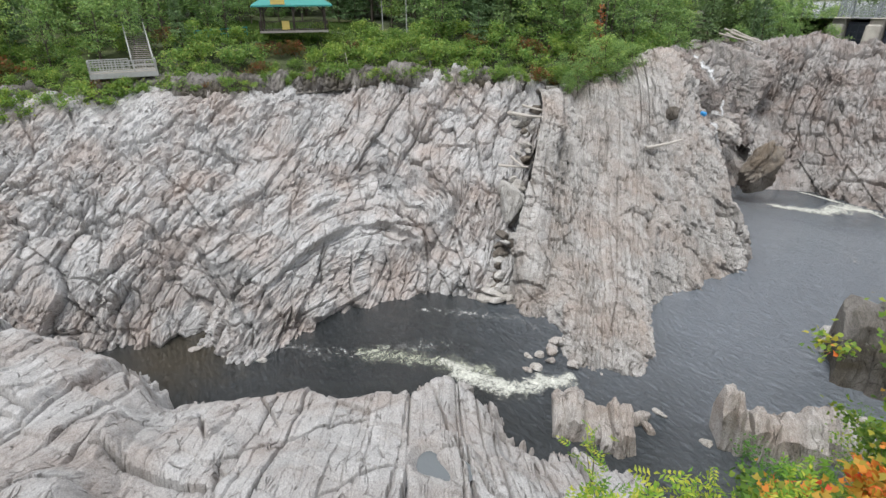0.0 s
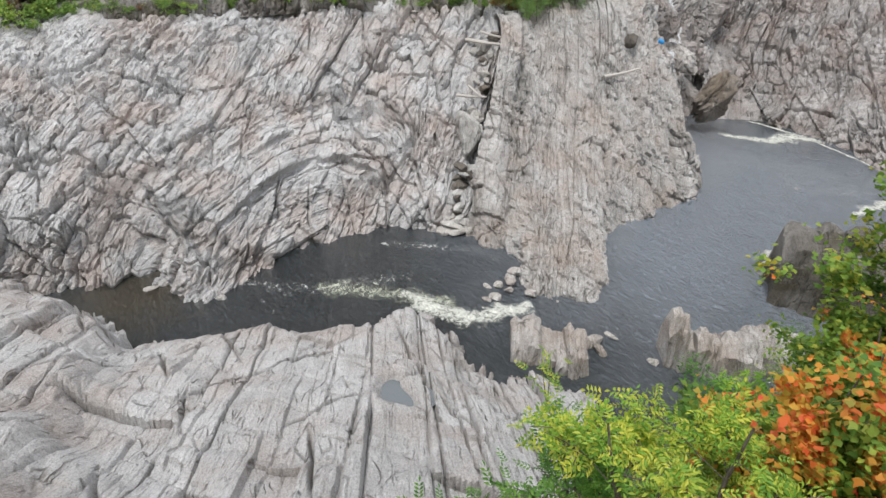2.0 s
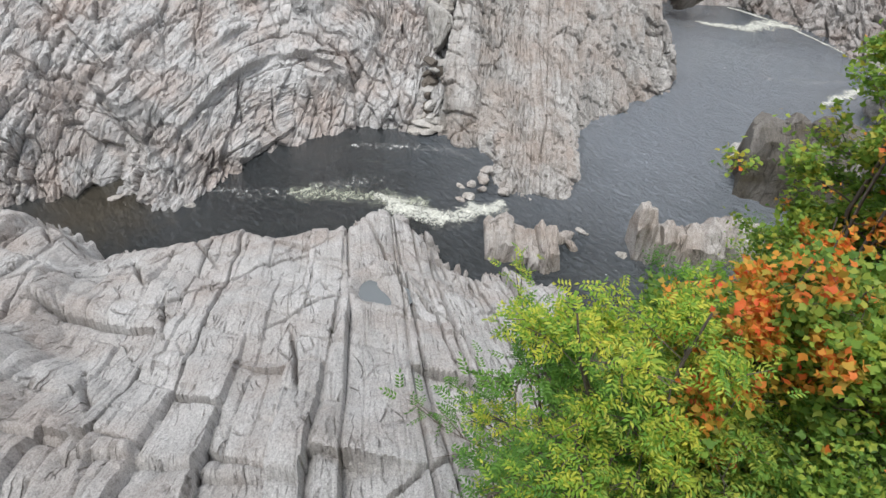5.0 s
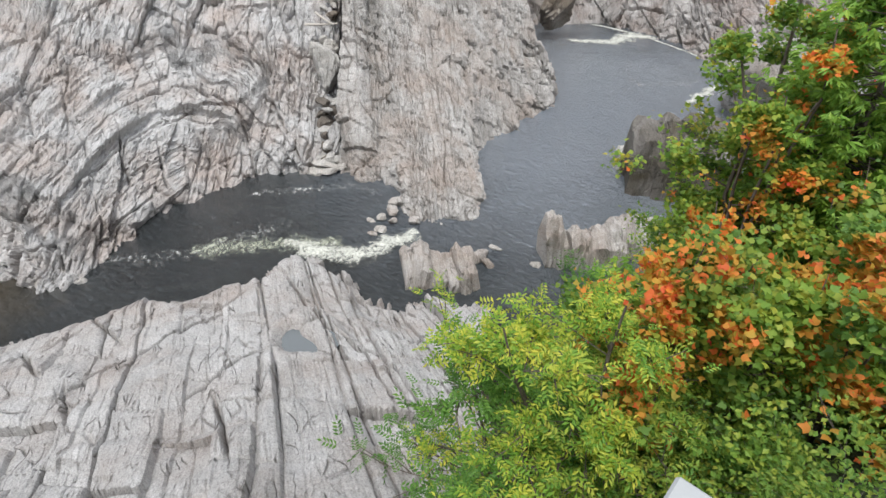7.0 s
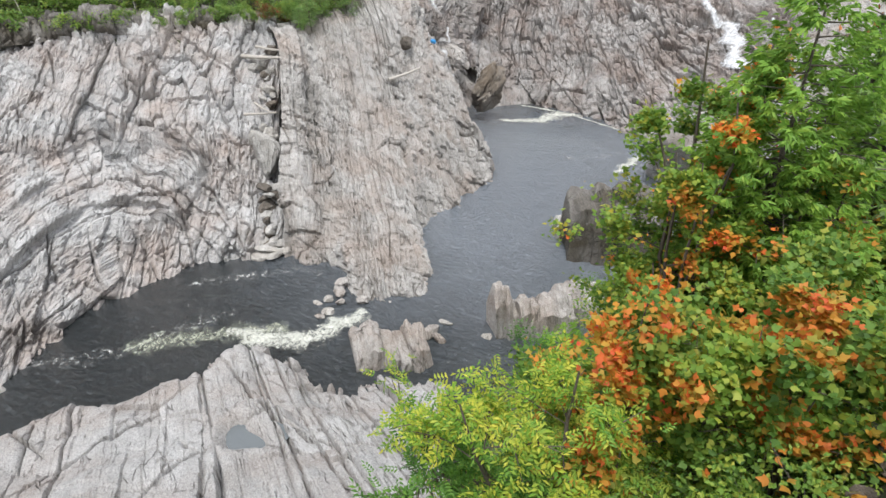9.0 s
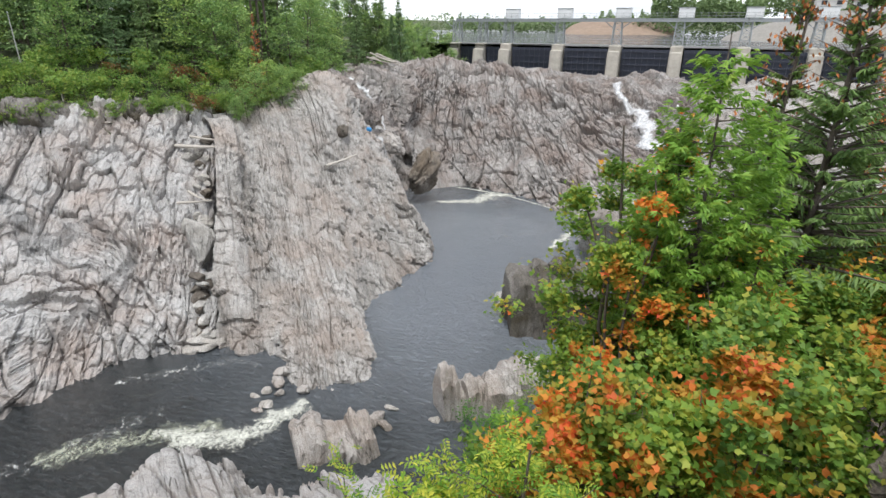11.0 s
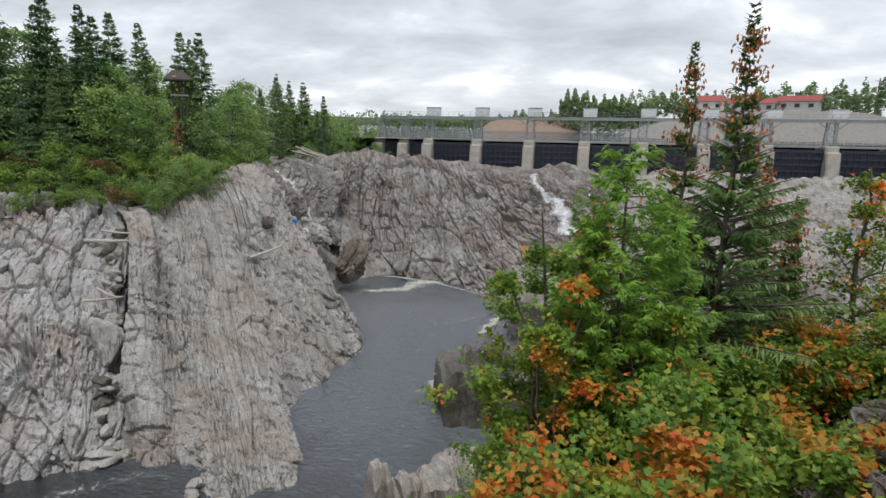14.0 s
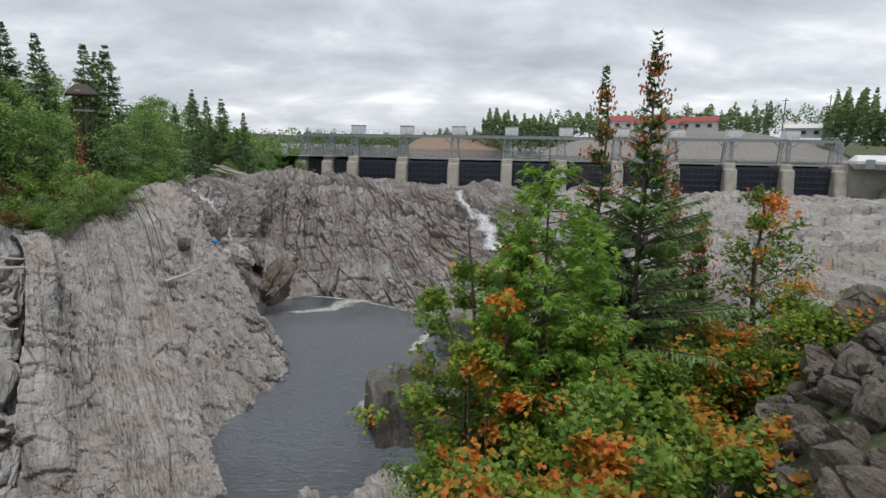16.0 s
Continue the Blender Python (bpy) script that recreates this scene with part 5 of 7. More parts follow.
def conifer_arrays(seed, height, radius, whorls, per, sprigs, width, low=0.1, droop=0.35, sides=5, taper=0.9, lift=0.15, sprig=0.42, bare=False, sparse=2.0):
    rng = np.random.default_rng(seed)
    k = np.linspace(0, 1, 10)
    trunk = np.stack([0.01 * height * np.sin(k * 5 + seed), 0.01 * height * np.cos(k * 4), height * k], 1)
    paths = [(trunk, 0.012 * height * (1 - 0.93 * k))]
    cs, ts, ss, ls, ws, ends = [], [], [], [], [], []
    for w in range(whorls):
        h = low + (0.985 - low) * (w / (whorls - 1)) ** 0.92
        for i in range(per):
            a = rng.uniform(0, 2 * math.pi)
            h = min(0.985, max(low, h + rng.uniform(-0.6, 0.6) / whorls))
            ln = radius * ((1 - h) / (1 - low)) ** taper * rng.uniform(0.55, 1.2) + 0.035 * radius
            d = np.array([math.cos(a), math.sin(a), 0.0])
            m = np.linspace(0, 1, 5)[:, None]
            rise_k = lift + 0.5 * h
            br = np.array([0, 0, h * height]) + d * ln * m + np.array([0, 0, 1.0]) * ln * (rise_k * m - droop * 1.3 * m ** 2 + 0.25 * m ** 3)
            if not bare:
                paths.append((br, 0.006 * height * (1 - h * 0.8) * (1 - 0.85 * m[:, 0])))
            ends.append(br[-1])
            side = np.cross(d, [0, 0, 1.0])
            for j in range(sprigs if h < sparse else max(4, int(sprigs * (0.5 - 0.8 * (h - sparse))))):
                f = 0.15 + 0.85 * (j + rng.uniform(0, 1)) / sprigs
                p = np.array([np.interp(f, m[:, 0], br[:, q]) for q in range(3)])
                sl = ln * sprig * (1.15 - 0.75 * f) * rng.uniform(0.7, 1.2) + width * 0.6
                sg = 1 if j % 2 else -1
                t = d * rng.uniform(0.5, 1.0) + side * sg * rng.uniform(0.4, 1.0) + np.array([0, 0, rng.uniform(-0.65, 0.15)])
                t /= np.linalg.norm(t)
                cs.append(p + t * sl * 0.5)
                ts.append(t)
                s = np.cross(np.array([0, 0, 1.0]) + rng.normal(size=3) * 0.45, t)
                ss.append(s / np.linalg.norm(s))
                ls.append(sl)
                ws.append(width * rng.uniform(0.7, 1.2))
    if sides < 4:
        paths = [(q[::2], r[::2]) for q, r in paths]
    return tubes(paths, sides), kites(np.array(cs), np.array(ts), np.array(ss), np.array(ls), np.array(ws), 0.25), np.array(ends)


def conifer(name, label, mat, seed, height, radius, whorls=24, per=5, sprigs=6, width=0.3, group="", m=None, **kw):
    wood, lv, ends = conifer_arrays(seed, height, radius, whorls, per, sprigs, width, **kw)
    ob = thing(name, label, "tree", group, m=m)
    part("trunk", mesh_arrays("trunk", *wood, BARK, True), None, ob)
    part("crown", mesh_arrays("crown", *lv, mat), None, ob)
    return ob, ends


# the wood on the far bank: a few kinds, then copies
rng = random.Random(4)
kinds = []
far = pose(0, 0, -400)
for i in range(5):
    kinds.append((broadleaf("broadleaf_tree", "full green broadleaf tree in riverside wood", LEAF_WOOD, 200 + i, 10, 2.7, 24, 2300, 0.27, 0.21, 0.36, "far bank wood", low=0.15, m=far, keep=0.0), 10, "b"))
for i in range(4):
    kinds.append((conifer("spruce_tree", "dark green pointed spruce in riverside wood", NEEDLE_FAR, 220 + i, 10, 1.8, 42, 9, 6, 0.15, "far bank wood", m=far, sides=3, bare=True)[0], 10, "c"))


def plant(kind, x, y, z, height, lean=2.0):
    ob, h0, _ = kind
    s = height / h0
    wide = s * rng.uniform(0.85, 1.2)
    return copy_thing(ob, pose(x, y, z, rng.uniform(-lean, lean), rng.uniform(-lean, lean), rng.uniform(0, 360)) @ Matrix.Diagonal((wide, wide, s, 1)))


def tall_at(b):
    return float(np.interp(b, [-100, -60, -45, -33, -24, -15], [16, 16, 17, 15, 12.5, 10]))


FRONT = ([-102, -70, -64, -54, -48, -30, -26, -21, -15], [76, 77, 98, 97, 79, 84, 92, 116, 134])
for row in range(6):
    b = -101.0
    while b < -14.2:
        d = float(np.interp(b, *FRONT)) + row * 6.5 + rng.uniform(-2, 2)
        hgt = tall_at(b) * rng.uniform(0.62, 1.12) * (0.68 if row == 0 else 1.0)
        pick = rng.choice(kinds[:5]) if rng.random() < (0.72 if row < 2 else 0.66) else rng.choice(kinds[5:])
        x, y, z = spot(b + rng.uniform(-0.8, 0.8), d, -0.4)
        plant(pick, x, y, z, hgt * (1.22 if pick[2] == "c" else 1.0))
        b += rng.uniform(2.1, 3.4) * 85 / d * (1.0 if row < 3 else 1.25)
for b, d, hgt in ((-47.5, 92, 20), (-45.5, 95, 21), (-42.8, 92, 19), (-39.5, 93, 20), (-22.6, 126, 15.5), (-21.2, 127, 16.5), (-19.2, 128, 16), (-53, 104, 20), (-57, 106, 20)):
    plant(rng.choice(kinds[5:]), *spot(b, d, -0.3), hgt)

# bushes on the brow
bushes = []
for i in range(5):
    bushes.append((broadleaf("bush", "leafy green bush on the brow of cliff", LEAF_BUSH, 240 + i, 2.0, 1.25, 12, 680, 0.21, 0.15, 0.24, "bushes on the cliff brow", "bush", low=0.05, rise=0.8, stems=3, m=far, keep=0.0), 2.0, "s"))
bushes.append((broadleaf("bush", "green bush with reddening autumn leaves on brow", LEAF_TURN, 246, 2.0, 1.2, 12, 680, 0.21, 0.15, 0.24, "bushes on the cliff brow", "bush", low=0.05, rise=0.8, stems=3, m=far, keep=0.0), 2.0, "s"))
BROW = ([-101, -70, -56, -43, -38, -34, -30, -26, -22, -16], [69, 69.5, 70.5, 71.5, 70, 72.5, 77, 83, 108, 130])
for row in range(5):
    b = -100.5
    while b < -15.5:
        d = float(np.interp(b, *BROW)) + row * 2.3 + rng.uniform(-0.8, 0.8)
        if not (-79.5 < b < -73 and 1 <= row <= 3) and not (row >= 2 and -66 < b < -58 and row > 3):
            kind = bushes[5] if rng.random() < 0.09 else rng.choice(bushes[:5])
            plant(kind, *spot(b, d, -0.25), rng.uniform(1.3, 3.0) * (0.75 if row == 0 else 1.0), 6)
        b += rng.uniform(1.3, 2.1)
for b, d, hgt in ((-35.4, 66.5, 2.6), (-34.4, 68, 3.4), (-33.2, 70.5, 5.0), (-32.0, 73, 6.0), (-31.0, 72, 5.5), (-29.6, 74.5, 5.0), (-33.8, 76, 6.5), (-36.3, 72, 4.0), (-28.2, 77, 3.2)):
    x, y, z = spot(b, d, 0)
    plant(rng.choice(kinds[:5]), x, y, max(z, 17.2) - 0.5, hgt * 1.15, 4)
for k in range(2):
    b = -96.0
    while b < -33:
        d = float(np.interp(b, *BROW)) - rng.uniform(0.6, 2.6) - 0.6 * k
        if rng.random() < (0.85 if k == 0 else 0.5) * (0.45 + vnoise(np.array([b * 0.35]), np.array([0.0]), 7)[0]):
            x, y, z = spot(b, d, 0.1)
            plant(bushes[5] if rng.random() < 0.06 else rng.choice(bushes[:5]), x, y, max(z, 17.6) + 0.25, rng.uniform(0.8, 1.9), 14)
        b += rng.uniform(0.7, 1.5)
for b, d, z, hgt in ((-80, 66.5, 17.2, 2.6), (-78, 66.8, 17.0, 2.2), (-82.5, 66.5, 16.6, 2.4), (-85, 66.0, 16.4, 2.6), (-76.2, 67.5, 17.6, 2.2), (-74.4, 67.8, 17.4, 2.0), (-72.2, 68.6, 17.8, 1.8), (-87, 66, 15.8, 2.2)):
    x, y = d * math.sin(radians(b)), d * math.cos(radians(b))
    plant(rng.choice(bushes[:5]), x, y, z, hgt, 10)
conifer("dead_spruce", "rust-brown dead spruce standing on brow", CONE, 250, 10.5, 1.2, 26, 5, 9, 0.12, m=pose(*spot(-32.9, 76.5)))

# far woods behind the dam
rg = np.random.default_rng(8)
cs = []
for b0, b1, d0, d1, z0, h0, h1, n in ((-15, 0, 420, 380, 23, 8, 9, 2600), (-1, 12, 330, 290, 24, 8, 14, 2600), (4, 13, 250, 240, 28, 11, 9, 2400), (12, 30, 270, 260, 30, 9, 12, 3000), (34, 54, 200, 185, 27, 13, 18, 5200), (10, 36, 420, 380, 36, 12, 16, 3000), (-40, -10, 480, 460, 24, 12, 10, 2600)):
    n = int(n * 1.8)
    k = rg.uniform(0, 1, n)
    b = np.radians(b0 + (b1 - b0) * k)
    d = d0 + (d1 - d0) * k + rg.uniform(0, 26, n)
    top = (h0 + (h1 - h0) * k) * (0.55 + 0.6 * vnoise(k * (b1 - b0) * 3.1, k * 0, 5) + 0.25 * vnoise(k * (b1 - b0) * 9.0, k * 0, 6))
    cs.append(np.stack([d * np.sin(b), d * np.cos(b), z0 + top * rg.uniform(0, 1, n) ** 0.7 + (d - d0) * 0.05], 1))
cs = np.concatenate(cs)
t, s = frames(rg, len(cs), 0.8)
big = rg.uniform(0.9, 2.0, len(cs))
thing("far_woods", "mixed green woods on hills behind the dam", "woods", kind="stuff", data=mesh_arrays("far_woods", *kites(cs, t, s, big, big * 0.8), LEAF_FAR))

# plants below the lookout
for seed, b, d, top, rad, n, mat, lab in (
        (301, -7.0, 4.7, 23.2, 1.8, 15000, ASH, "yellow-green ash sapling leaning over rock shelf"),
        (302, -11.5, 4.2, 22.3, 1.5, 11000, ASH_LOW, "deep green young ash under the yellow one"),
        (303, 1.0, 4.4, 22.0, 1.3, 9000, ASH, "pale green ash sapling beside the maples")):
    x, y, z = spot(b, d, -0.1)
    broadleaf("ash_sapling", lab, mat, seed, top - z, rad, 30, n // 9, 0.2, 0.05, 0.12, "ash saplings", "tree", 0.3, 0.5, 9, 2, maple="ash", m=pose(x, y, z))
for seed, b, d, top, rad, n, share, lab in (
        (311, 3.5, 6.2, 23.4, 1.3, 9500, 0.2, "mountain maple with orange and green leaves below lookout"),
        (312, 11.5, 6.0, 23.3, 1.6, 11000, 0.3, "mountain maple turning fiery orange below lookout"),
        (313, 21.0, 6.8, 23.6, 1.6, 11000, 0.2, "mountain maple with scarlet top leaves below lookout"),
        (314, 30.0, 7.2, 23.4, 1.3, 6500, 0.25, "mountain maple with green and orange leaves near boulders"),
        (315, 3.8, 8.4, 22.5, 0.65, 5000, 0.15, "small maple with yellow and orange leaves above shore"),
        (316, 7.5, 10.0, 25.1, 1.5, 12000, 0.09, "green maple with orange leaf tips on the bank"),
        (318, 5.2, 9.4, 24.2, 1.3, 10500, 0.1, "dense green maple with orange tips above shore"),
        (319, 5.8, 11.6, 26.0, 1.6, 13000, 0.08, "tall green maple beside the cedar"),
        (320, 5.0, 10.8, 23.9, 1.1, 9000, 0.08, "green maple with orange tips over the river"),
        (317, 14.0, 11.5, 24.2, 1.4, 6000, 0.08, "leafy green maple on the steep bank")):
    x, y, z = spot(b, d, -0.1)
    broadleaf("maple_sapling", lab, MAPLE_GREEN, seed, top - z, rad, 24, int(n * 0.78), 0.1, 0.1, 0.13, "maples below the lookout", "tree", 0.16, 0.5, 6, 3, MAPLE_RED, share * 1.1, True, pose(x, y, z))



def cedar_arrays(seed, height, radius, boughs, sprays):
    """Boughs that sweep out and turn up, with flat fans of scaly sprays along them."""
    rg = np.random.default_rng(seed)
    k = np.linspace(0, 1, 9)
    paths = [(np.stack([0.06 * np.sin(k * 4), 0.05 * np.cos(k * 3), height * k], 1), 0.11 * (1 - 0.9 * k))]
    cs, ts, ss, ls = [], [], [], []
    clump = rg.uniform(0.6, 1.2, 40)
    for i in range(boughs):
        h = 1 - (1 - 0.06) * math.sqrt(rg.uniform(0.0015, 1))
        a = rg.uniform(0, 2 * math.pi)
        lobe = clump[int(a / (2 * math.pi) * 8) + 8 * int(h * 4.99)]
        ln = radius * (1 - h) ** 0.72 * rg.uniform(0.55, 1.05) * lobe + 0.12
        d = np.array([math.cos(a), math.sin(a), 0.0])
        m = np.linspace(0, 1, 6)[:, None]
        br = np.array([0, 0, h * height]) + d * ln * m + np.array([0, 0, ln]) * (0.25 * m - 0.75 * m ** 2 + 0.75 * m ** 3)
        if i % 3 == 0:
            paths.append((br[::2], 0.02 * (1 - 0.8 * m[::2, 0])))
        side = np.cross(d, [0, 0, 1.0])
        for j in range(sprays):
            f = 0.3 + 0.7 * math.sqrt(rg.uniform(0, 1))
            p = np.array([np.interp(f, m[:, 0], br[:, q]) for q in range(3)]) + rg.normal(size=3) * 0.07
            t = d * rg.uniform(0.3, 1) + side * rg.normal() * 0.7 + np.array([0, 0, rg.uniform(-0.5, 0.35)])
            t /= np.linalg.norm(t)
            o = np.cross(np.array([0, 0, 1.0]) + rg.normal(size=3) * 0.5, t)
            o /= np.linalg.norm(o)
            sz = rg.uniform(0.14, 0.26)
            for fan in (-0.8, -0.3, 0.25, 0.75):
                e = t + o * fan
                e /= np.linalg.norm(e)
                cs.append(p + e * sz * 0.5 - np.array([0, 0, 0.25 * sz * abs(fan)]))
                ts.append(e)
                ss.append(np.cross(np.cross(t, o), e))
                ls.append(sz * (1 - 0.25 * abs(fan)))
    ls = np.array(ls)
    return tubes(paths, 3), kites(np.array(cs), np.array(ts), np.array(ss), ls, ls * 0.3, 0.2)


for seed, b, d, high, rad, n in ((331, 11.0, 11.2, 10.5, 3.5, 1050),):
    wood, lv = cedar_arrays(seed, high, rad, n, 13)
    cedar = thing("cedar_tree", "bright green cedar with drooping flat sprays", "tree", m=pose(*spot(b, d, -0.2)))
    part("trunk", mesh_arrays("trunk", *wood, BARK, True), None, cedar)
    part("crown", mesh_arrays("crown", *lv, CEDAR), None, cedar)

for seed, b, d, top, rad in ((341, 20.2, 14.5, 29.75, 4.2), (342, 15.8, 15.5, 29.15, 3.4), (343, 25.5, 16.5, 25.4, 3.0), (344, 22.8, 18.0, 26.4, 3.0)):
    x, y, z = spot(b, d, -0.2)
    hgt = top - z
    wood, lv, ends = conifer_arrays(seed, hgt, rad * 1.15, 46, 8, 58, 0.06, sides=3, sprig=0.22, low=0.04, droop=0.3, lift=0.2, taper=1.55, sparse=0.66)
    ob = thing("spruce_tree", "dark spruce with brown cones near its top", "tree", "spruces below the lookout", m=pose(x, y, z))
    part("trunk", mesh_arrays("trunk", *wood, BARK, True), None, ob)
    part("crown", mesh_arrays("crown", *lv, NEEDLE), None, ob)
    rg = np.random.default_rng(seed)
    hi = ends[ends[:, 2] > 0.5 * hgt]
    c = np.concatenate([hi * [f, f, 1] + rg.normal(size=hi.shape) * 0.08 - [0, 0, 0.03] for f in (0.4, 0.5, 0.6, 0.7, 0.8, 0.9, 0.95, 1.0) for _ in range(3)])
    c = c[rg.uniform(0, 1, len(c)) < np.clip((c[:, 2] / hgt - 0.66) * 0.7, 0, 0.1) * (c[:, 2] < 0.95 * hgt)]
    t = rg.normal(size=c.shape) * 0.4 - [0, 0, 1]
    t /= np.linalg.norm(t, axis=1, keepdims=True)
    s = np.cross(t, rg.normal(size=c.shape))
    s /= np.linalg.norm(s, axis=1, keepdims=True)
    v1, q1 = kites(c, t, s, np.full(len(c), 0.13), np.full(len(c), 0.055), 0.3)
    v2, q2 = kites(c, t, np.cross(t, s), np.full(len(c), 0.13), np.full(len(c), 0.055), 0.3)
    tagged(part("cone_crop", mesh_arrays("cone_crop", np.concatenate([v1, v2]), np.concatenate([q1, q2 + len(v1)]), CONE), None, ob, "orange-brown hanging cones"), kind="stuff")

for seed, b, d, top, rad, n in ((351, 30.3, 17.0, 26.7, 1.3, 3400), (352, 33.5, 16.5, 24.0, 1.0, 1500), (353, 26.0, 13.5, 22.5, 1.4, 4200), (356, 29.0, 14.5, 22.8, 1.5, 4600), (357, 32.6, 14.0, 22.4, 1.5, 4600), (358, 36.0, 15.0, 23.2, 1.3, 3600), (359, 23.0, 12.2, 22.6, 1.3, 4200), (355, 9.0, 14.0, 26.0, 1.4, 2000)):
    x, y, z = spot(b, d, -0.1)
    broadleaf("birch_sapling", "slender young birch with yellow and orange leaves", MAPLE_GREEN, seed, top - z, rad, 24, n, 0.13, 0.09, 0.16, "young birches", "tree", 0.2, 0.7, 6, 1, MAPLE_RED, 0.14, m=pose(x, y, z))

near_bush = []
for i, mt in enumerate((ASH_LOW, MAPLE_GREEN, ASH)):
    near_bush.append((broadleaf("undergrowth_bush", ("low deep green bush on the bank", "low yellowing bush on the bank", "low pale green bush on the bank")[i], mt, 360 + i, 1.5, 1.0, 14, 1400, 0.085, 0.055, 0.15, "undergrowth on the bank", "bush", low=0.05, rise=0.8, twigs=7, stems=3, m=far, keep=0.0), 1.5, "s"))
for i in range(80):
    b = rng.uniform(-24, 40)
    d = rng.uniform(3.0, 16.0) if b > -4 else rng.uniform(3.0, 12.0)
    if b > 19 or (b > 4 and d < 5):
        continue
    plant(near_bush[1 if rng.random() < 0.25 else (0 if rng.random() < 0.6 else 2)], *spot(b, d, -0.15), rng.uniform(1.0, 2.1), 12)
for b, d, hgt in ((11, 3.6, 1.0), (15, 4.4, 1.2), (19, 3.5, 0.9), (23, 4.2, 1.1), (27, 3.8, 0.9), (8, 4.6, 1.3), (20, 5.0, 1.3)):
    plant(near_bush[1], *spot(b, d, -0.1), hgt, 10)
for b, d in ((-8, 36), (-3, 40), (1, 45), (-5, 33), (3, 52), (-1, 37), (5, 58), (2, 38), (6, 44), (9, 50), (-9.5, 30), (4, 30), (8, 32), (-2, 28), (-5, 24), (2, 24), (7, 24), (12, 28)):
    plant(near_bush[2 if rng.random() < 0.6 else 0], *spot(b, d, -0.2), rng.uniform(1.8, 3.2), 6)
for k, _, _ in kinds + bushes + near_bush:
    for o in (*k.children_recursive, k):
        bpy.data.objects.remove(o)

# ---- loose rocks, logs and white water ----


def polar(b, p, d):
    """The point at bearing b and pitch p from the lookout, d metres off in plan."""
    a = radians(b)
    return d * math.sin(a), d * math.cos(a), EYE[2] + d * math.tan(radians(p))


stone_meshes = []
for i in range(7):
    v, q = lump(400 + i, (1.0, 0.8, 0.66), 20, 12, (0.0, 0.13, 0.1, 0.05), 0.4)
    stone_meshes.append((v, q))
STONES = {}


def stone(name, label, at, size, mat, rot=(0, 0, 0), group="", k=None):
    """A loose angular stone on shared meshes."""
    k = rng.randrange(7) if k is None else k
    key = (k, mat.name)
    if key not in STONES:
        STONES[key] = mesh_arrays("stone", *stone_meshes[k], mat, False)
    ob = thing(name, label, "rock", group, m=pose(*at, *rot) @ Matrix.Diagonal((*size, 1)), data=STONES[key])
    return ob


# the boulders that choke the side gully
outcrop("boulder", "huge rounded brown boulder at the gully mouth", (-26.2, 83.6, 4.6), (3.0, 2.5, 3.6), ROCK_TAN, 421, 20, n=64, amps=(0.25, 0.3, 0.16, 0.2), cuts=22, tilt=(-18, 24))
outcrop("boulder", "flat grey boulder lying in the gully stream", (-30.0, 79.0, 10.6), (2.9, 1.8, 1.1), ROCK_BLOCK, 422, 24, n=48, tilt=(6, 24), boxy=True, cuts=10, amps=SOFT)
outcrop("boulder", "great overhanging slab at head of gully", (-34.9, 76.9, 16.9), (5.0, 2.0, 2.2), ROCK_GULLY, 423, 24, n=60, tilt=(4, 42), boxy=True, cuts=10, amps=SOFT)
outcrop("boulder", "long grey boulder beside the gully stream", (-32.5, 86.1, 6.0), (1.9, 1.6, 1.5), ROCK_GULLY, 424, -40, n=32, boxy=True, cuts=10, amps=SOFT)
outcrop("boulder", "dark block jammed under the overhanging slab", (-36.0, 89.0, 11.7), (2.6, 2.2, 2.4), ROCK_GULLY, 428, 10, n=32, boxy=True, cuts=10, amps=SOFT)
outcrop("boulder", "dark block jammed beside the gully stream", (-33.6, 87.8, 9.5), (2.0, 1.8, 1.8), ROCK_GULLY, 429, 40, n=32, boxy=True, cuts=10, amps=SOFT)
outcrop("gully_block", "great dark rock mass filling the gully", (-40.0, 98.2, 11.6), (7.0, 5.0, 8.0), ROCK_GULLY, 427, 12, n=90, boxy=True, cuts=7, tilt=(0, 20), amps=(0.6, 0.5, 0.35, 0.3))
outcrop("boulder", "squat block resting on the spur", (-29.8, 62.8, 14.9), (0.9, 0.9, 0.9), ROCK_LOOSE, 426, 15, n=36, amps=(0, 0.1, 0.1, 0.05))

# blocks fallen into the cleft between cliff and spur
CLEFT = [(-41.8, 51.6, 15.7), (-40.8, 49.6, 13.5), (-39.0, 47.2, 11.6), (-38.1, 45.8, 10.4), (-37.3, 44.2, 8.3), (-35.5, 41.9, 7.1), (-34.5, 40.0, 5.8), (-33.7, 38.8, 3.9), (-33.0, 37.7, 1.9), (-32.3, 36.7, 0.5)]
outcrop("boulder", "great pale slab leaning in the cleft", (-35.0, 41.2, 7.9), (1.4, 1.0, 2.6), ROCK_WHITE, 431, 35, n=44, amps=(0, 0.12, 0.08, 0.05), group="blocks in the cleft", tilt=-22)
for i in range(34):
    k = rng.uniform(0, len(CLEFT) - 1.01)
    j = int(k)
    f = k - j
    a, b2 = CLEFT[j], CLEFT[j + 1]
    at = [a[q] + (b2[q] - a[q]) * f for q in range(3)]
    s = rng.uniform(0.4, 1.05)
    stone("boulder", "angular pale block fallen into the cleft", (at[0] + 0.4 + rng.uniform(-0.9, 0.9), at[1] - 0.3 + rng.uniform(-0.6, 0.6), at[2] + 0.3), (s * 1.3, s, s), ROCK_WHITE if rng.random() < 0.55 else ROCK_LOOSE, (rng.uniform(-30, 30), rng.uniform(-30, 30), rng.uniform(0, 360)), "blocks in the cleft")
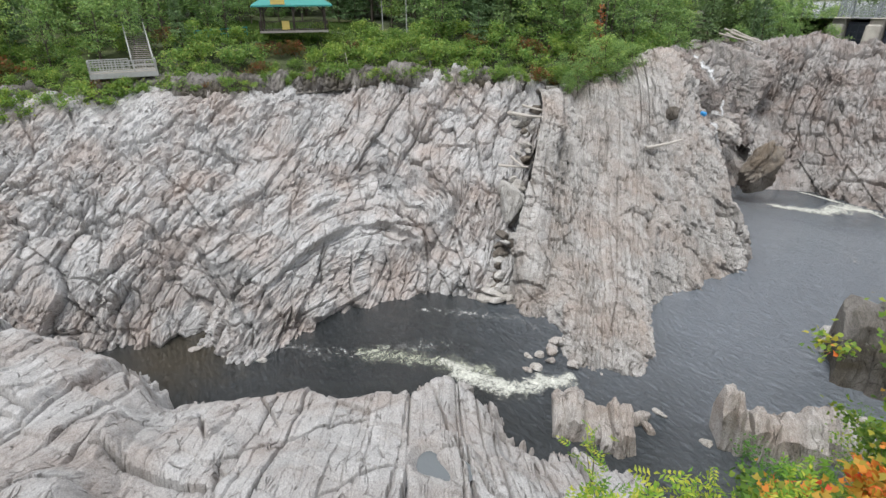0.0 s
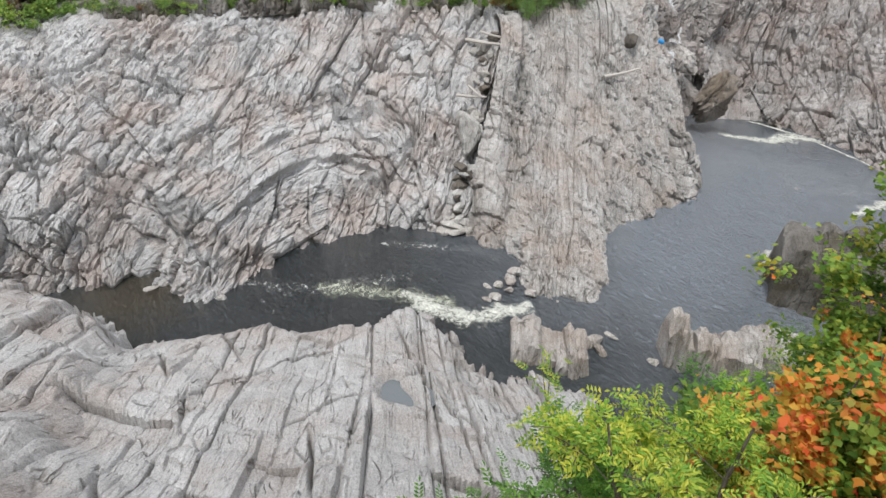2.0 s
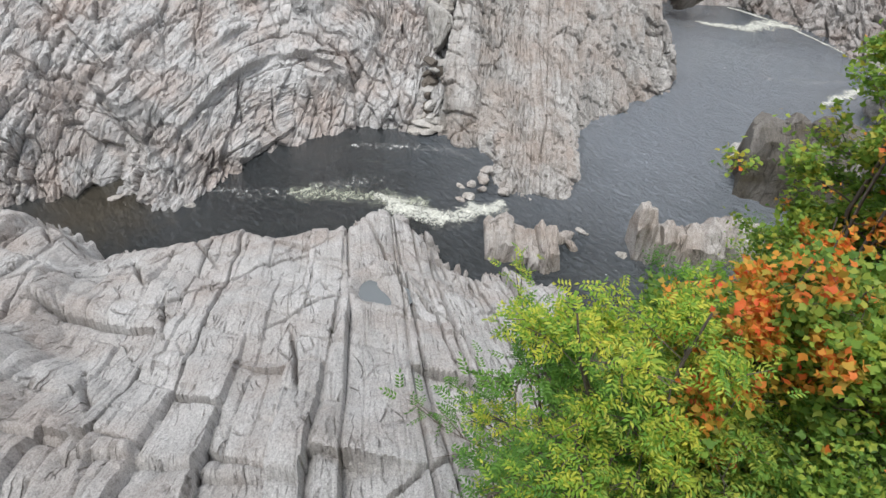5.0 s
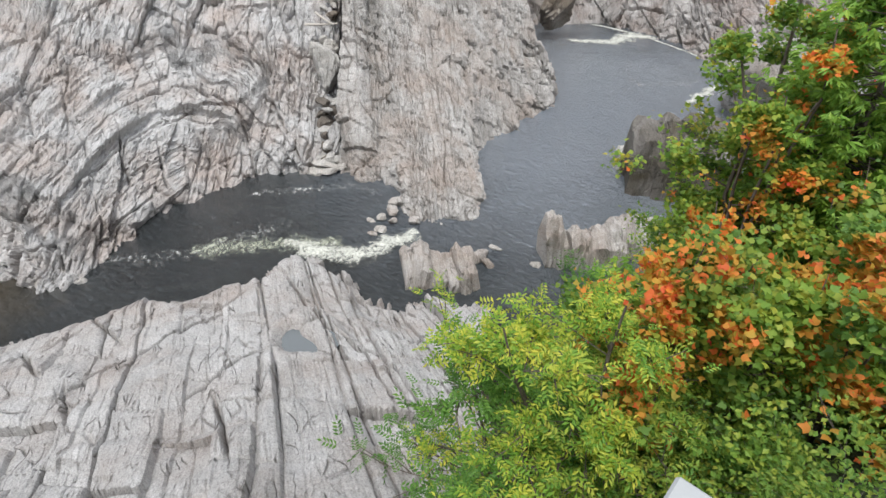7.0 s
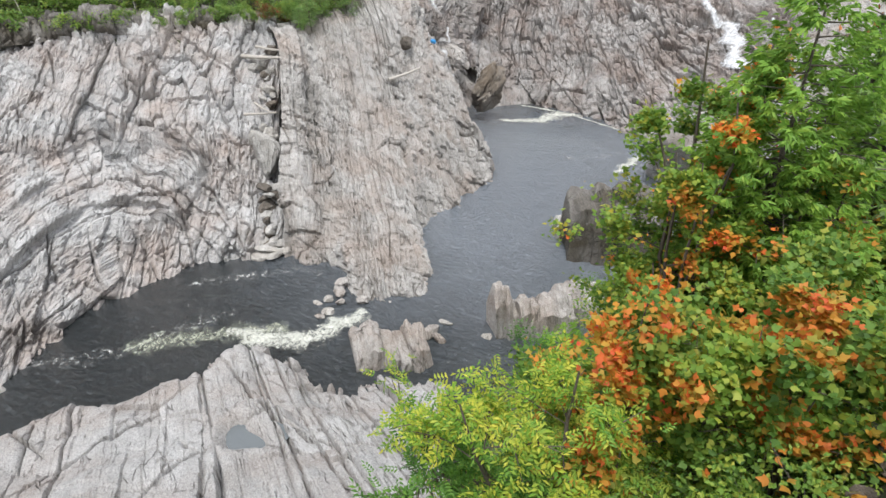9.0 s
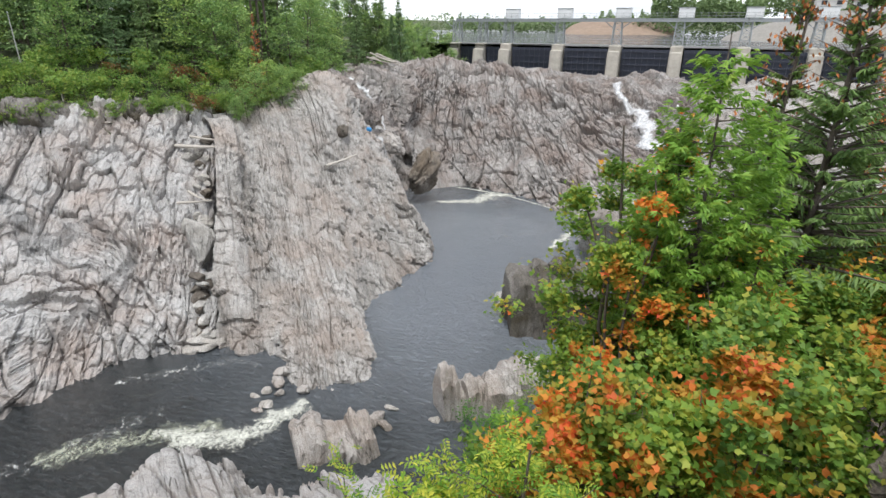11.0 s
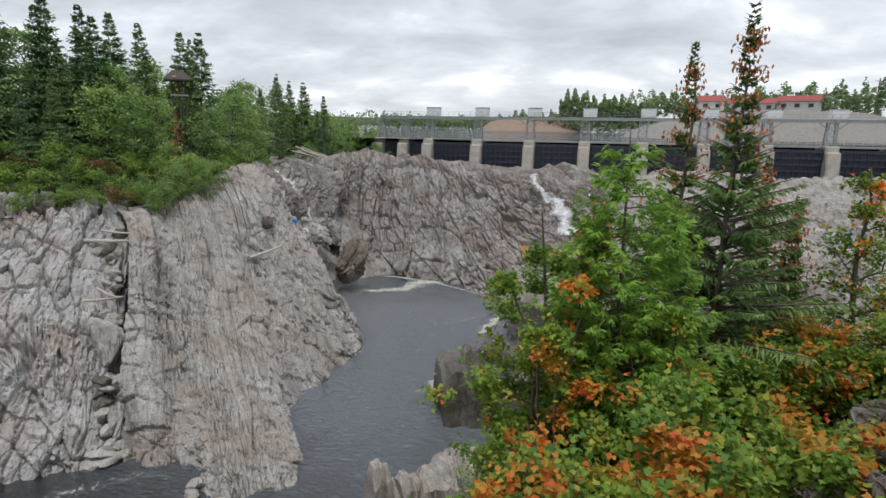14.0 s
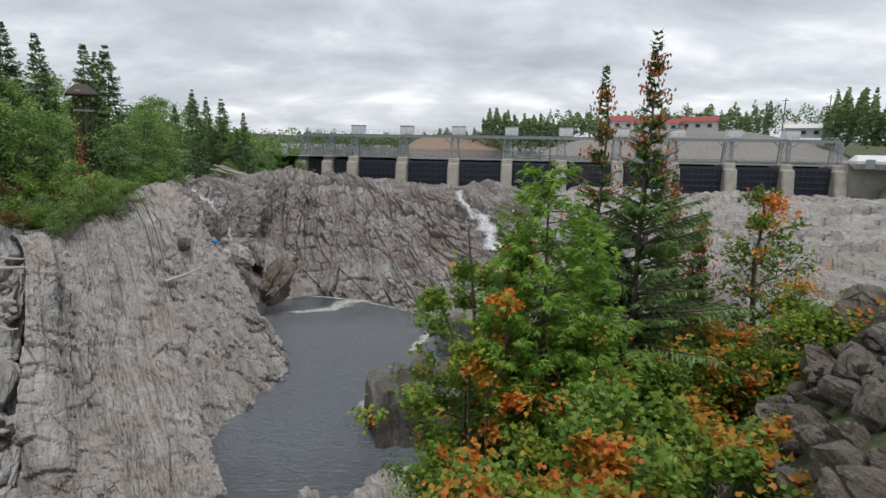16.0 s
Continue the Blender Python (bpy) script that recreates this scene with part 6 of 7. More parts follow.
for dx, dy, z, s, r in ((0, 0, 0.25, 1.7, 20), (1.3, 0.5, 0.3, 1.3, 50), (0.4, 0.6, 0.85, 1.4, 10), (-0.3, 1.2, 1.3, 1.2, 75), (1.2, 1.4, 1.0, 1.0, 30), (1.9, 1.3, 0.4, 0.9, 0)):
    stone("slab", "flat pale slab piled at the water's edge", (-32.6 + dx, 35.0 + dy, z), (s, s * 0.7, 0.55), ROCK_WHITE, (rng.uniform(-10, 10), rng.uniform(-12, 12), r), "slabs at the cleft foot")

# stones in the narrows
for x, y, s, z in ((-22.0, 30.0, 0.7, 0.1), (-22.6, 32.5, 0.8, 0.3), (-22.9, 31.4, 0.6, 0.2), (-21.7, 31.3, 0.5, 0.2), (-23.5, 30.7, 0.4, 0.0), (-20.1, 32.4, 0.8, 0.0), (-21.3, 33.6, 0.5, 0.1), (-12.7, 32.2, 0.6, -0.05), (-13.2, 30.6, 0.9, 0.1), (-12.4, 30.0, 0.6, 0.2), (-9.2, 31.6, 0.5, 0.0), (-22.3, 29.1, 0.4, 0.1), (-38.0, 14.2, 0.5, 0.0), (-43.5, 10.8, 0.6, 0.0), (-22.8, 33.6, 0.7, 0.5)):
    stone("river_stone", "grey stone standing in the narrows", (x, y, z), (s * 1.2, s * 0.9, s * 0.75), ROCK_WHITE if s < 0.85 and rng.random() < 0.5 else ROCK_BLOCK, (rng.uniform(-15, 15), rng.uniform(-15, 15), rng.uniform(0, 360)), "stones in the narrows")

# the bank of quarried boulders beside the lookout
ring = 5.6
while ring < 24:
    size = 0.13 + 0.0195 * ring
    b = 29.5 if ring < 12 else 32.0
    while b < 56:
        s = size * rng.choice((0.6, 0.8, 1.0, 1.2, 1.5))
        x, y, z = spot(b + rng.uniform(-1, 1), ring + rng.uniform(-0.3, 0.3), 0.5 * s)
        stone("boulder", "rough brown quarried boulder in the bank", (x, y, z), (s * 1.2, s, s * 1.05), ROCK_LOOSE if rng.random() < 0.7 else ROCK_TAN, (rng.uniform(-25, 25), rng.uniform(-25, 25), rng.uniform(0, 360)), "boulder bank")
        b += math.degrees(1.75 * s / ring)
    ring += size * 1.75
for b, d, s in ((28.6, 8.8, 0.36), (41, 9, 0.36), (44, 8.6, 0.34)):
    stone("boulder", "large grey boulder among the maples", spot(b, d, 0.3), (s, s * 0.9, s), ROCK_LOOSE, (10, 20, 40), "boulder bank", k=2)


def log(label, a, b2, r, bend=0.1, name="driftwood_log"):
    a, b2 = np.array(a), np.array(b2)
    k = np.linspace(0, 1, 9)[:, None]
    side = np.cross(b2 - a, [0, 0, 1.0])
    pts = a + (b2 - a) * k + side * bend * (np.sin(k * 3.1) - 0.3 * np.sin(k * 9)) * 0.3
    v, q = tubes([(pts, r * (1 - 0.45 * k[:, 0]))], 8)
    return thing(name, label, "driftwood", "driftwood", data=mesh_arrays(name, v, q, DRIFT, True))


log("bleached driftwood trunk lying across the spur", (-29.3, 56.7, 12.0), (-27.4, 61.2, 12.5), 0.2)
log("bleached driftwood trunk jammed over the cleft", (-42.9, 49.2, 15.0), (-36.9, 48.3, 15.4), 0.22)
log("grey driftwood trunk jammed over the cleft", (-42.0, 50.6, 15.8), (-37.4, 49.2, 15.9), 0.16)
log("bleached driftwood pole lying in the cleft", (-39.6, 44.2, 10.4), (-36.0, 44.9, 10.8), 0.15)
log("bleached driftwood pole lying in the cleft", (-38.9, 45.2, 11.4), (-35.9, 44.2, 10.9), 0.12)
for i in range(7):
    x, y, z = -43.0 + i * 0.55, 106.0 + rng.uniform(-1, 1), 20.6
    log("bleached stranded driftwood branch above the falls", (x - rng.uniform(0.5, 3.5), y, z + rng.uniform(0.2, 1.6)), (x + rng.uniform(1.5, 5), y - 1.5, z - rng.uniform(0, 1.4)), rng.uniform(0.1, 0.22))
for b, d in ((-44.5, 71.5), (-49, 72), (-57, 71.5), (-38, 72)):
    x, y, z = spot(b, d, 0.4)
    log("dead grey branch sticking from the brow bushes", (x, y, z), (x + rng.uniform(-1, 1), y + rng.uniform(-1, 1), z + rng.uniform(1.2, 2.4)), 0.07, name="dead_branch")
log("grey broken tree stump on the riverbed", (40.5, 46.0, 14.4), (40.2, 46.2, 17.0), 0.35, name="tree_stump")

bm = bmesh.new()
box(bm, (0.7, 0.5, 0.45), bevel=0.12)
me = bpy.data.meshes.new("plastic_drum")
bm.to_mesh(me)
bm.free()
me.materials.append(BLUE)
thing("plastic_drum", "small blue plastic drum stranded on spur", "debris", m=pose(-27.9, 66.6, 14.6, 10, 20, 30), data=me)


def ribbon(name, label, pts, widths, mat, rise=0.25, nu=60, nv=14, seed=0, flat=False):
    """White water: a sheet along pts; its rim is thin."""
    pts = np.asarray(pts, dtype=float)
    t = np.linspace(0, len(pts) - 1, nu)
    c = spline(pts, t)
    wd = np.interp(t, np.arange(len(pts)), widths)
    tang = np.gradient(c, axis=0)
    if flat:
        side = np.cross(tang, [0, 0, 1.0])
    else:
        side = np.cross(tang, c - np.array(EYE))
    side /= np.linalg.norm(side, axis=1, keepdims=True) + 1e-9
    wd = wd * ((0.9 + 0.5 * vnoise(t * 2.3, t * 0, seed + 41)) if flat else (0.55 + 0.95 * vnoise(t * 2.3, t * 0, seed + 41)))
    c = c + side * (wd * (0.15 if flat else 0.35) * fbm(t * 1.6, t * 0, seed + 42, 3))[:, None]
    up = np.cross(side, tang)
    up /= np.linalg.norm(up, axis=1, keepdims=True) + 1e-9
    up *= np.sign((up * (np.array([0, 0, 1.0]) if flat else np.array(EYE) - c)).sum(1, keepdims=True))
    k = np.linspace(-1, 1, nv)
    g = c[None] + side[None] * (wd[None, :, None] * k[:, None, None]) * 0.5
    lump_h = (1 - k[:, None] ** 2) * rise * (0.6 + 0.8 * vnoise(t[None] * 3 + k[:, None] * 2, t[None] * 0 + k[:, None] * 3, seed))
    lump_h = lump_h + rise * 0.5 * fbm(g[..., 0] * 1.5, g[..., 1] * 1.5 + g[..., 2], seed + 5, 3)
    g = g + up[None] * lump_h[..., None]
    if flat:
        g[..., 2] = np.maximum(g[..., 2], 0.02)
    me = grid_mesh(name, g, mat)
    ends = np.minimum(1, np.minimum(t, len(pts) - 1 - t) * 2.2)
    thin = (1 - np.abs(k[:, None]) ** 1.6) * ends[None]
    at = me.attributes.new("thin", "FLOAT", "POINT")
    at.data.foreach_set("value", thin.astype(np.float32).ravel())
    return thing(name, label, "white water", kind="structure", data=me)


ribbon("rapid_foam", "churned creamy white rapid in the narrows", [(-28.6, 24.6, 0.06), (-26.4, 25.2, 0.1), (-23.8, 25.2, 0.12), (-21.2, 26.4, 0.15), (-19.6, 29.0, 0.15), (-19.0, 31.8, 0.1)], [1.2, 3.0, 4.6, 4.6, 3.8, 2.2], FOAM, 0.3, 160, 30, 3, True)
ribbon("rapid_foam", "pale boiling foam where the rapid dies out", [(-35.0, 20.0, 0.04), (-32.2, 22.0, 0.05), (-29.0, 24.2, 0.05), (-25.5, 25.8, 0.05), (-22.5, 27.5, 0.05)], [3.0, 5.5, 5.5, 5.0, 3.0], FOAM_SOFT, 0.06, 140, 30, 31, True)
ribbon("eddy_foam", "thin foam streaks swirling below the rapid", [(-42, 15, 0.03), (-38, 17.5, 0.03), (-34, 20.5, 0.03), (-31, 25, 0.03), (-28, 29, 0.03)], [2, 4.5, 7, 7, 3], FOAM_THIN, 0.02, 120, 30, 4, True)
ribbon("eddy_foam", "thin foam streaks on the dark channel", [(-38, 27, 0.03), (-33, 31, 0.03), (-28, 34, 0.03), (-24, 34, 0.03)], [2, 4, 4, 2], FOAM_THIN, 0.02, 90, 24, 5, True)
ribbon("pool_foam", "white foam line drifting across the pool", [(-25.5, 84.0, 0.04), (-21, 84.6, 0.05), (-17.6, 86.6, 0.05), (-14.5, 90.0, 0.05), (-10.5, 90.6, 0.04)], [1.6, 3.4, 7.0, 5.8, 1.8], FOAM, 0.1, 90, 20, 6, True)
ribbon("pool_foam", "white foam collecting under the falls cliff", [(-25, 93.5, 0.04), (-20, 93.0, 0.04), (-14, 90.8, 0.04), (-8, 87.3, 0.04), (-3, 83.6, 0.04)], [0.8, 1.4, 1.0, 1.2, 0.9], FOAM, 0.08, 90, 16, 7, True)
ribbon("pool_foam", "white water spilling in from the rock shoulder", [(-0.8, 76.0, 0.04), (-2.2, 73.0, 0.05), (-3.2, 70.0, 0.05), (-4.6, 66.5, 0.04)], [1.2, 3.2, 3.0, 1.5], FOAM, 0.1, 60, 20, 8, True)
ribbon("pool_foam", "thin foam drifting on the pool", [(-2.5, 78, 0.03), (-6, 74, 0.03), (-10, 72, 0.03), (-14, 74, 0.03)], [2, 5, 5, 2], FOAM_THIN, 0.02, 60, 24, 9, True)
ribbon("waterfall", "thin white waterfall slipping down the gully head", [(-39.4, 86.4, 19.6), (-38.0, 85.6, 18.3), (-36.2, 84.9, 17.0), (-34.6, 84.4, 15.9), (-33.3, 84.0, 14.9)], [2.0, 1.9, 1.5, 1.2, 0.7], FALL_WATER, 0.2, 60, 12, 11)
ribbon("waterfall", "narrow thread of water off the overhanging slab", [(-33.3, 83.9, 15.0), (-32.9, 83.7, 13.8), (-32.4, 83.6, 12.4), (-31.9, 83.4, 11.2)], [0.7, 0.5, 0.7, 1.3], FALL_WATER, 0.1, 40, 8, 12)
ribbon("waterfall", "white foam boiling under the overhanging slab", [(-34.4, 83.6, 11.6), (-33.0, 83.4, 11.4), (-31.6, 83.2, 11.0)], [0.8, 1.6, 0.9], FALL_WATER, 0.2, 30, 10, 17)
ribbon("waterfall", "white stream tumbling between gully boulders", [(-31.2, 76.2, 12.7), (-30.2, 76.4, 10.4), (-29.0, 76.8, 7.8), (-27.8, 77.2, 5.0), (-26.4, 77.8, 1.8)], [1.8, 1.6, 1.8, 2.0, 2.4], FALL_WATER, 0.25, 70, 14, 13)
ribbon("waterfall", "white waterfall pouring down the falls cliff", [(2.4, 107.0, 17.3), (3.2, 103.0, 16.6), (4.6, 100.0, 15.0), (6.3, 97.0, 13.5), (7.2, 94.0, 12.2), (8.3, 91.0, 10.5), (8.9, 88.0, 8.6)], [2.0, 3.6, 2.8, 4.0, 3.8, 4.6, 5.0], FALL_WATER, 0.4, 80, 16, 14)
ribbon("waterfall", "small white spill beside the main waterfall", [(12.5, 103.0, 16.2), (13.2, 100.6, 15.0), (13.6, 98.6, 13.6)], [1.2, 1.0, 1.0], FALL_WATER, 0.2, 40, 10, 15)
ribbon("waterfall", "white leak foaming under the dam gate", [(-23.0, 132.6, 17.9), (-21.5, 131.5, 17.6), (-20.0, 130.6, 17.2)], [1.0, 2.2, 1.6], FALL_WATER, 0.5, 30, 12, 16)

# ---- built things on the far bank ----


def stairway():
    ob = thing("stairway", "weathered wooden stairway and landing with pale rails", "stairway", m=pose(-67.3, 15.9, 20.2, 0, 0, 77))
    # local: x along the brow (to the north), y away from the river
    part("landing", box(bmesh.new(), (6.2, 2.6, 0.2), (0, 0, 0.2), bevel=0.02), PLANK, ob)
    for x in (-2.8, 0, 2.8):
        for y in (-1.1, 1.1):
            part("leg", box(bmesh.new(), (0.16, 0.16, 2.6), (x, y, -1.1)), PLANK, ob)
    part("skirt", box(bmesh.new(), (6.3, 0.08, 0.5), (0, -1.32, 0.0)), PAINT_WOOD, ob)

    def rail(a, b2):
        a, b2 = Vector(a), Vector(b2)
        bm = bmesh.new()
        for z in (0.12, 0.62, 1.08):
            beam(bm, a + Vector((0, 0, z)), b2 + Vector((0, 0, z)), 0.1 if z > 1 else 0.07, 0.1)
        n = max(2, round((b2 - a).length / 1.1))
        for i in range(n + 1):
            p = a.lerp(b2, i / n)
            beam(bm, p, p + Vector((0, 0, 1.12)), 0.1, 0.1)
        n = max(4, round((b2 - a).length / 0.28))
        for i in range(n):
            p = a.lerp(b2, (i + 0.5) / n)
            beam(bm, p + Vector((0, 0, 0.12)), p + Vector((0, 0, 1.06)), 0.045, 0.045)
        part("rail", bm, PAINT_WOOD, ob)

    rail((-3.1, -1.25, 0.3), (3.1, -1.25, 0.3))
    rail((-3.1, -1.25, 0.3), (-3.1, 1.25, 0.3))
    rail((3.1, -1.25, 0.3), (3.1, 0.4, 0.3))
    rail((-3.1, 1.25, 0.3), (0.6, 1.25, 0.3))
    for i in range(18):
        part("step", box(bmesh.new(), (2.0, 0.34, 0.06), (2.0, 1.4 + i * 0.34, 0.36 + i * 0.185)), PLANK, ob)
    for x in (0.95, 3.05):
        bm = beam(bmesh.new(), (x, 1.3, 0.15), (x, 7.5, 3.5), 0.08, 0.34)
        part("stringer", bm, PLANK, ob)
        rail((x, 1.3, 0.3), (x, 7.5, 3.66))
    part("upper_landing", box(bmesh.new(), (2.6, 2.4, 0.18), (2.0, 8.6, 3.6)), PLANK, ob)
    return ob


stairway()


def pavilion(name, label, at, turn, size, roof_mat, post_h, roof_h, board=True, legs=0.0):
    ob = thing(name, label, "pavilion", m=pose(*at, 0, 0, turn))
    sx, sy = size
    part("floor_deck", box(bmesh.new(), (sx, sy, 0.25), (0, 0, 0.0)), PLANK, ob)
    for ix in (-1, 0, 1):
        for iy in (-1, 1):
            x, y = ix * (sx / 2 - 0.3), iy * (sy / 2 - 0.3)
            part("post", box(bmesh.new(), (0.22, 0.22, post_h), (x, y, post_h / 2)), POST_DARK, ob)
            if legs:
                part("leg", box(bmesh.new(), (0.26, 0.26, legs), (x, y, -legs / 2)), POST_DARK, ob)
            bm = beam(bmesh.new(), (x, y, post_h - 1.0), (x + (0.8 if ix < 1 else -0.8), y, post_h), 0.12, 0.12)
            part("brace", bm, POST_DARK, ob)
    over = 0.7
    x, y = sx / 2 + over, sy / 2 + over
    vs = [(-x, -y, post_h), (x, -y, post_h), (x, y, post_h), (-x, y, post_h), (-x * 0.35, 0, post_h + roof_h), (x * 0.35, 0, post_h + roof_h),
          (-x, -y, post_h - 0.18), (x, -y, post_h - 0.18), (x, y, post_h - 0.18), (-x, y, post_h - 0.18)]
    me = mesh_of("roof", vs, [(0, 1, 5, 4), (1, 2, 5), (2, 3, 4, 5), (3, 0, 4), (6, 7, 1, 0), (7, 8, 2, 1), (8, 9, 3, 2), (9, 6, 0, 3), (9, 8, 7, 6)], roof_mat)
    part("roof", me, None, ob)
    for (ax, ay), (bx, by) in (((-1, -1), (1, -1)), ((1, -1), (1, 1)), ((-1, 1), (-1, -1))):
        bm = bmesh.new()
        a, b2 = Vector((ax * sx / 2, ay * sy / 2, 0.1)), Vector((bx * sx / 2, by * sy / 2, 0.1))
        for z in (0.15, 1.05):
            beam(bm, a + Vector((0, 0, z)), b2 + Vector((0, 0, z)), 0.08, 0.08)
        n = round((b2 - a).length / 0.25)
        for i in range(n + 1):
            p = a.lerp(b2, i / n)
            beam(bm, p, p + Vector((0, 0, 1.1)), 0.04, 0.04)
        part("railing", bm, POST_DARK, ob)
    if board:
        part("notice_board", box(bmesh.new(), (sx * 0.11, 0.08, sx * 0.12), (-sx * 0.12, -sy / 2 - 0.1, 0.75)), YELLOW, ob, "plain yellow notice board")
        part("notice_board", box(bmesh.new(), (sx * 0.2, 0.08, sx * 0.065), (-sx * 0.2, -sy / 2 - 0.7, post_h + 0.35)), YELLOW, ob, "plain yellow fascia board")
    return ob


pavilion("pavilion", "open wooden pavilion with green metal roof", (-68.8, 37.0, 23.6), 61, (8.2, 5.5), ROOF_GREEN, 3.0, 2.0)
pavilion("lookout_hut", "dark timber lookout hut on tall posts in trees", (-47.1, 74.3, 30.3), 33, (2.3, 2.3), POST_DARK, 2.1, 1.3, True, 8.0)

# lawn round the pavilion
rg = np.random.default_rng(12)
n = 9000
b = np.radians(rg.uniform(-70, -54, n))
d = rg.uniform(78, 97, n)
gx, gy = d * np.sin(b), d * np.cos(b)
gz = land_height(np.degrees(b), d) + 0.05
t = rg.normal(size=(n, 3)) * 0.35 + [0, 0, 1]
t /= np.linalg.norm(t, axis=1, keepdims=True)
s = np.cross(t, rg.normal(size=(n, 3)))
s /= np.linalg.norm(s, axis=1, keepdims=True)
thing("lawn", "mown green lawn round the pavilion", "grass", kind="stuff", data=mesh_arrays("lawn", *kites(np.stack([gx, gy, gz], 1), t, s, np.full(n, 0.55), np.full(n, 0.3)), GRASS))
x0, y0, z0 = spot(-70.5, 82)
x1, y1, z1 = spot(-66.0, 82)
fence = thing("park_fence", "teal painted rail fence by the pavilion", "fence")
for k in range(9):
    f = k / 8
    part("post", bar(bmesh.new(), (x0 + (x1 - x0) * f, y0 + (y1 - y0) * f, z0 + (z1 - z0) * f - 0.2), (x0 + (x1 - x0) * f, y0 + (y1 - y0) * f, z0 + (z1 - z0) * f + 1.2), 0.06), ROOF_GREEN, fence)
for h in (0.55, 1.1):
    part("rail", bar(bmesh.new(), (x0, y0, z0 + h), (x1, y1, z1 + h), 0.05), ROOF_GREEN, fence)
for b0, d0, h0 in ((-51.2, 80, 6.5), (-53.5, 86, 5.0)):
    x, y, z = spot(b0, d0, -0.3)
    pole = thing("flag_pole", "pale bare metal pole behind the bushes", "pole")
    part("shaft", bar(bmesh.new(), (x, y, z), (x, y, z + h0), 0.08, 8, 0.05), PAINT_WOOD, pole)
    part("finial", box(bmesh.new(), (0.2, 0.2, 0.2), (x, y, z + h0), bevel=0.06), STEEL, pole)

# ---- behind the dam ----
def slope(name, label, b0, b1, d0, d1, z0, z1, mat, seed, n=60):
    """A bank that climbs from d0, z0 to d1, z1 between two bearings."""
    th, k = np.meshgrid(np.radians(np.linspace(b0, b1, n)), np.linspace(0, 1, 24))
    dd = d0 + (d1 - d0) * k
    x, y = dd * np.sin(th), dd * np.cos(th)
    ends = np.sin(np.pi * np.clip((np.degrees(th) - b0) / (b1 - b0), 0, 1)) ** 0.35
    z = z0 - 3 + (z1 - z0 + 3) * k ** 0.85 * ends + 0.6 * fbm(x * 0.15, y * 0.15, seed, 4)
    return thing(name, label, "bank", kind="structure", data=grid_mesh(name, np.stack([x, y, z], -1)[:, ::-1], mat))


slope("earth_bank", "bare brown earth bank on reservoir shore", -3.8, 6.5, 300, 330, 23, 31.5, EARTH, 61)
slope("gravel_bank", "grey gravel embankment behind the dam", 9.5, 37, 172, 205, 21, 32.0, GRAVEL, 62, 110)
slope("grass_bank", "grassy knoll at the dam's end", 38, 58, 118, 150, 17, 26, GROUND, 63)


def long_house(at, turn, lx, ly, h, rh, roof, label):
    ob = thing("building", label, "building", m=pose(*at, 0, 0, turn))
    part("wall", box(bmesh.new(), (lx, ly, h), (0, 0, h / 2)), WALL_WHITE, ob)
    x, y = lx / 2 + 0.5, ly / 2 + 0.5
    vs = [(-x, -y, h), (x, -y, h), (x, y, h), (-x, y, h), (-x, 0, h + rh), (x, 0, h + rh)]
    part("roof", mesh_of("roof", vs, [(0, 1, 5, 4), (2, 3, 4, 5), (0, 4, 3), (1, 2, 5), (3, 2, 1, 0)], roof), None, ob)
    n = int(lx / 3.2)
    for i in range(n):
        wx = -lx / 2 + (i + 0.5) * lx / n
        win = part("window", box(bmesh.new(), (1.5, 0.12, 1.3), (0, 0, 0), bevel=0.03), PAINT_WOOD, ob, m=pose(wx, -ly / 2 - 0.05, h * 0.55))
        part("pane", box(bmesh.new(), (1.25, 0.06, 1.05)), GLASS_DARK, win, m=pose(0, -0.06, 0))
    return ob


def at_view(b, p, d):
    return polar(b, p, d)


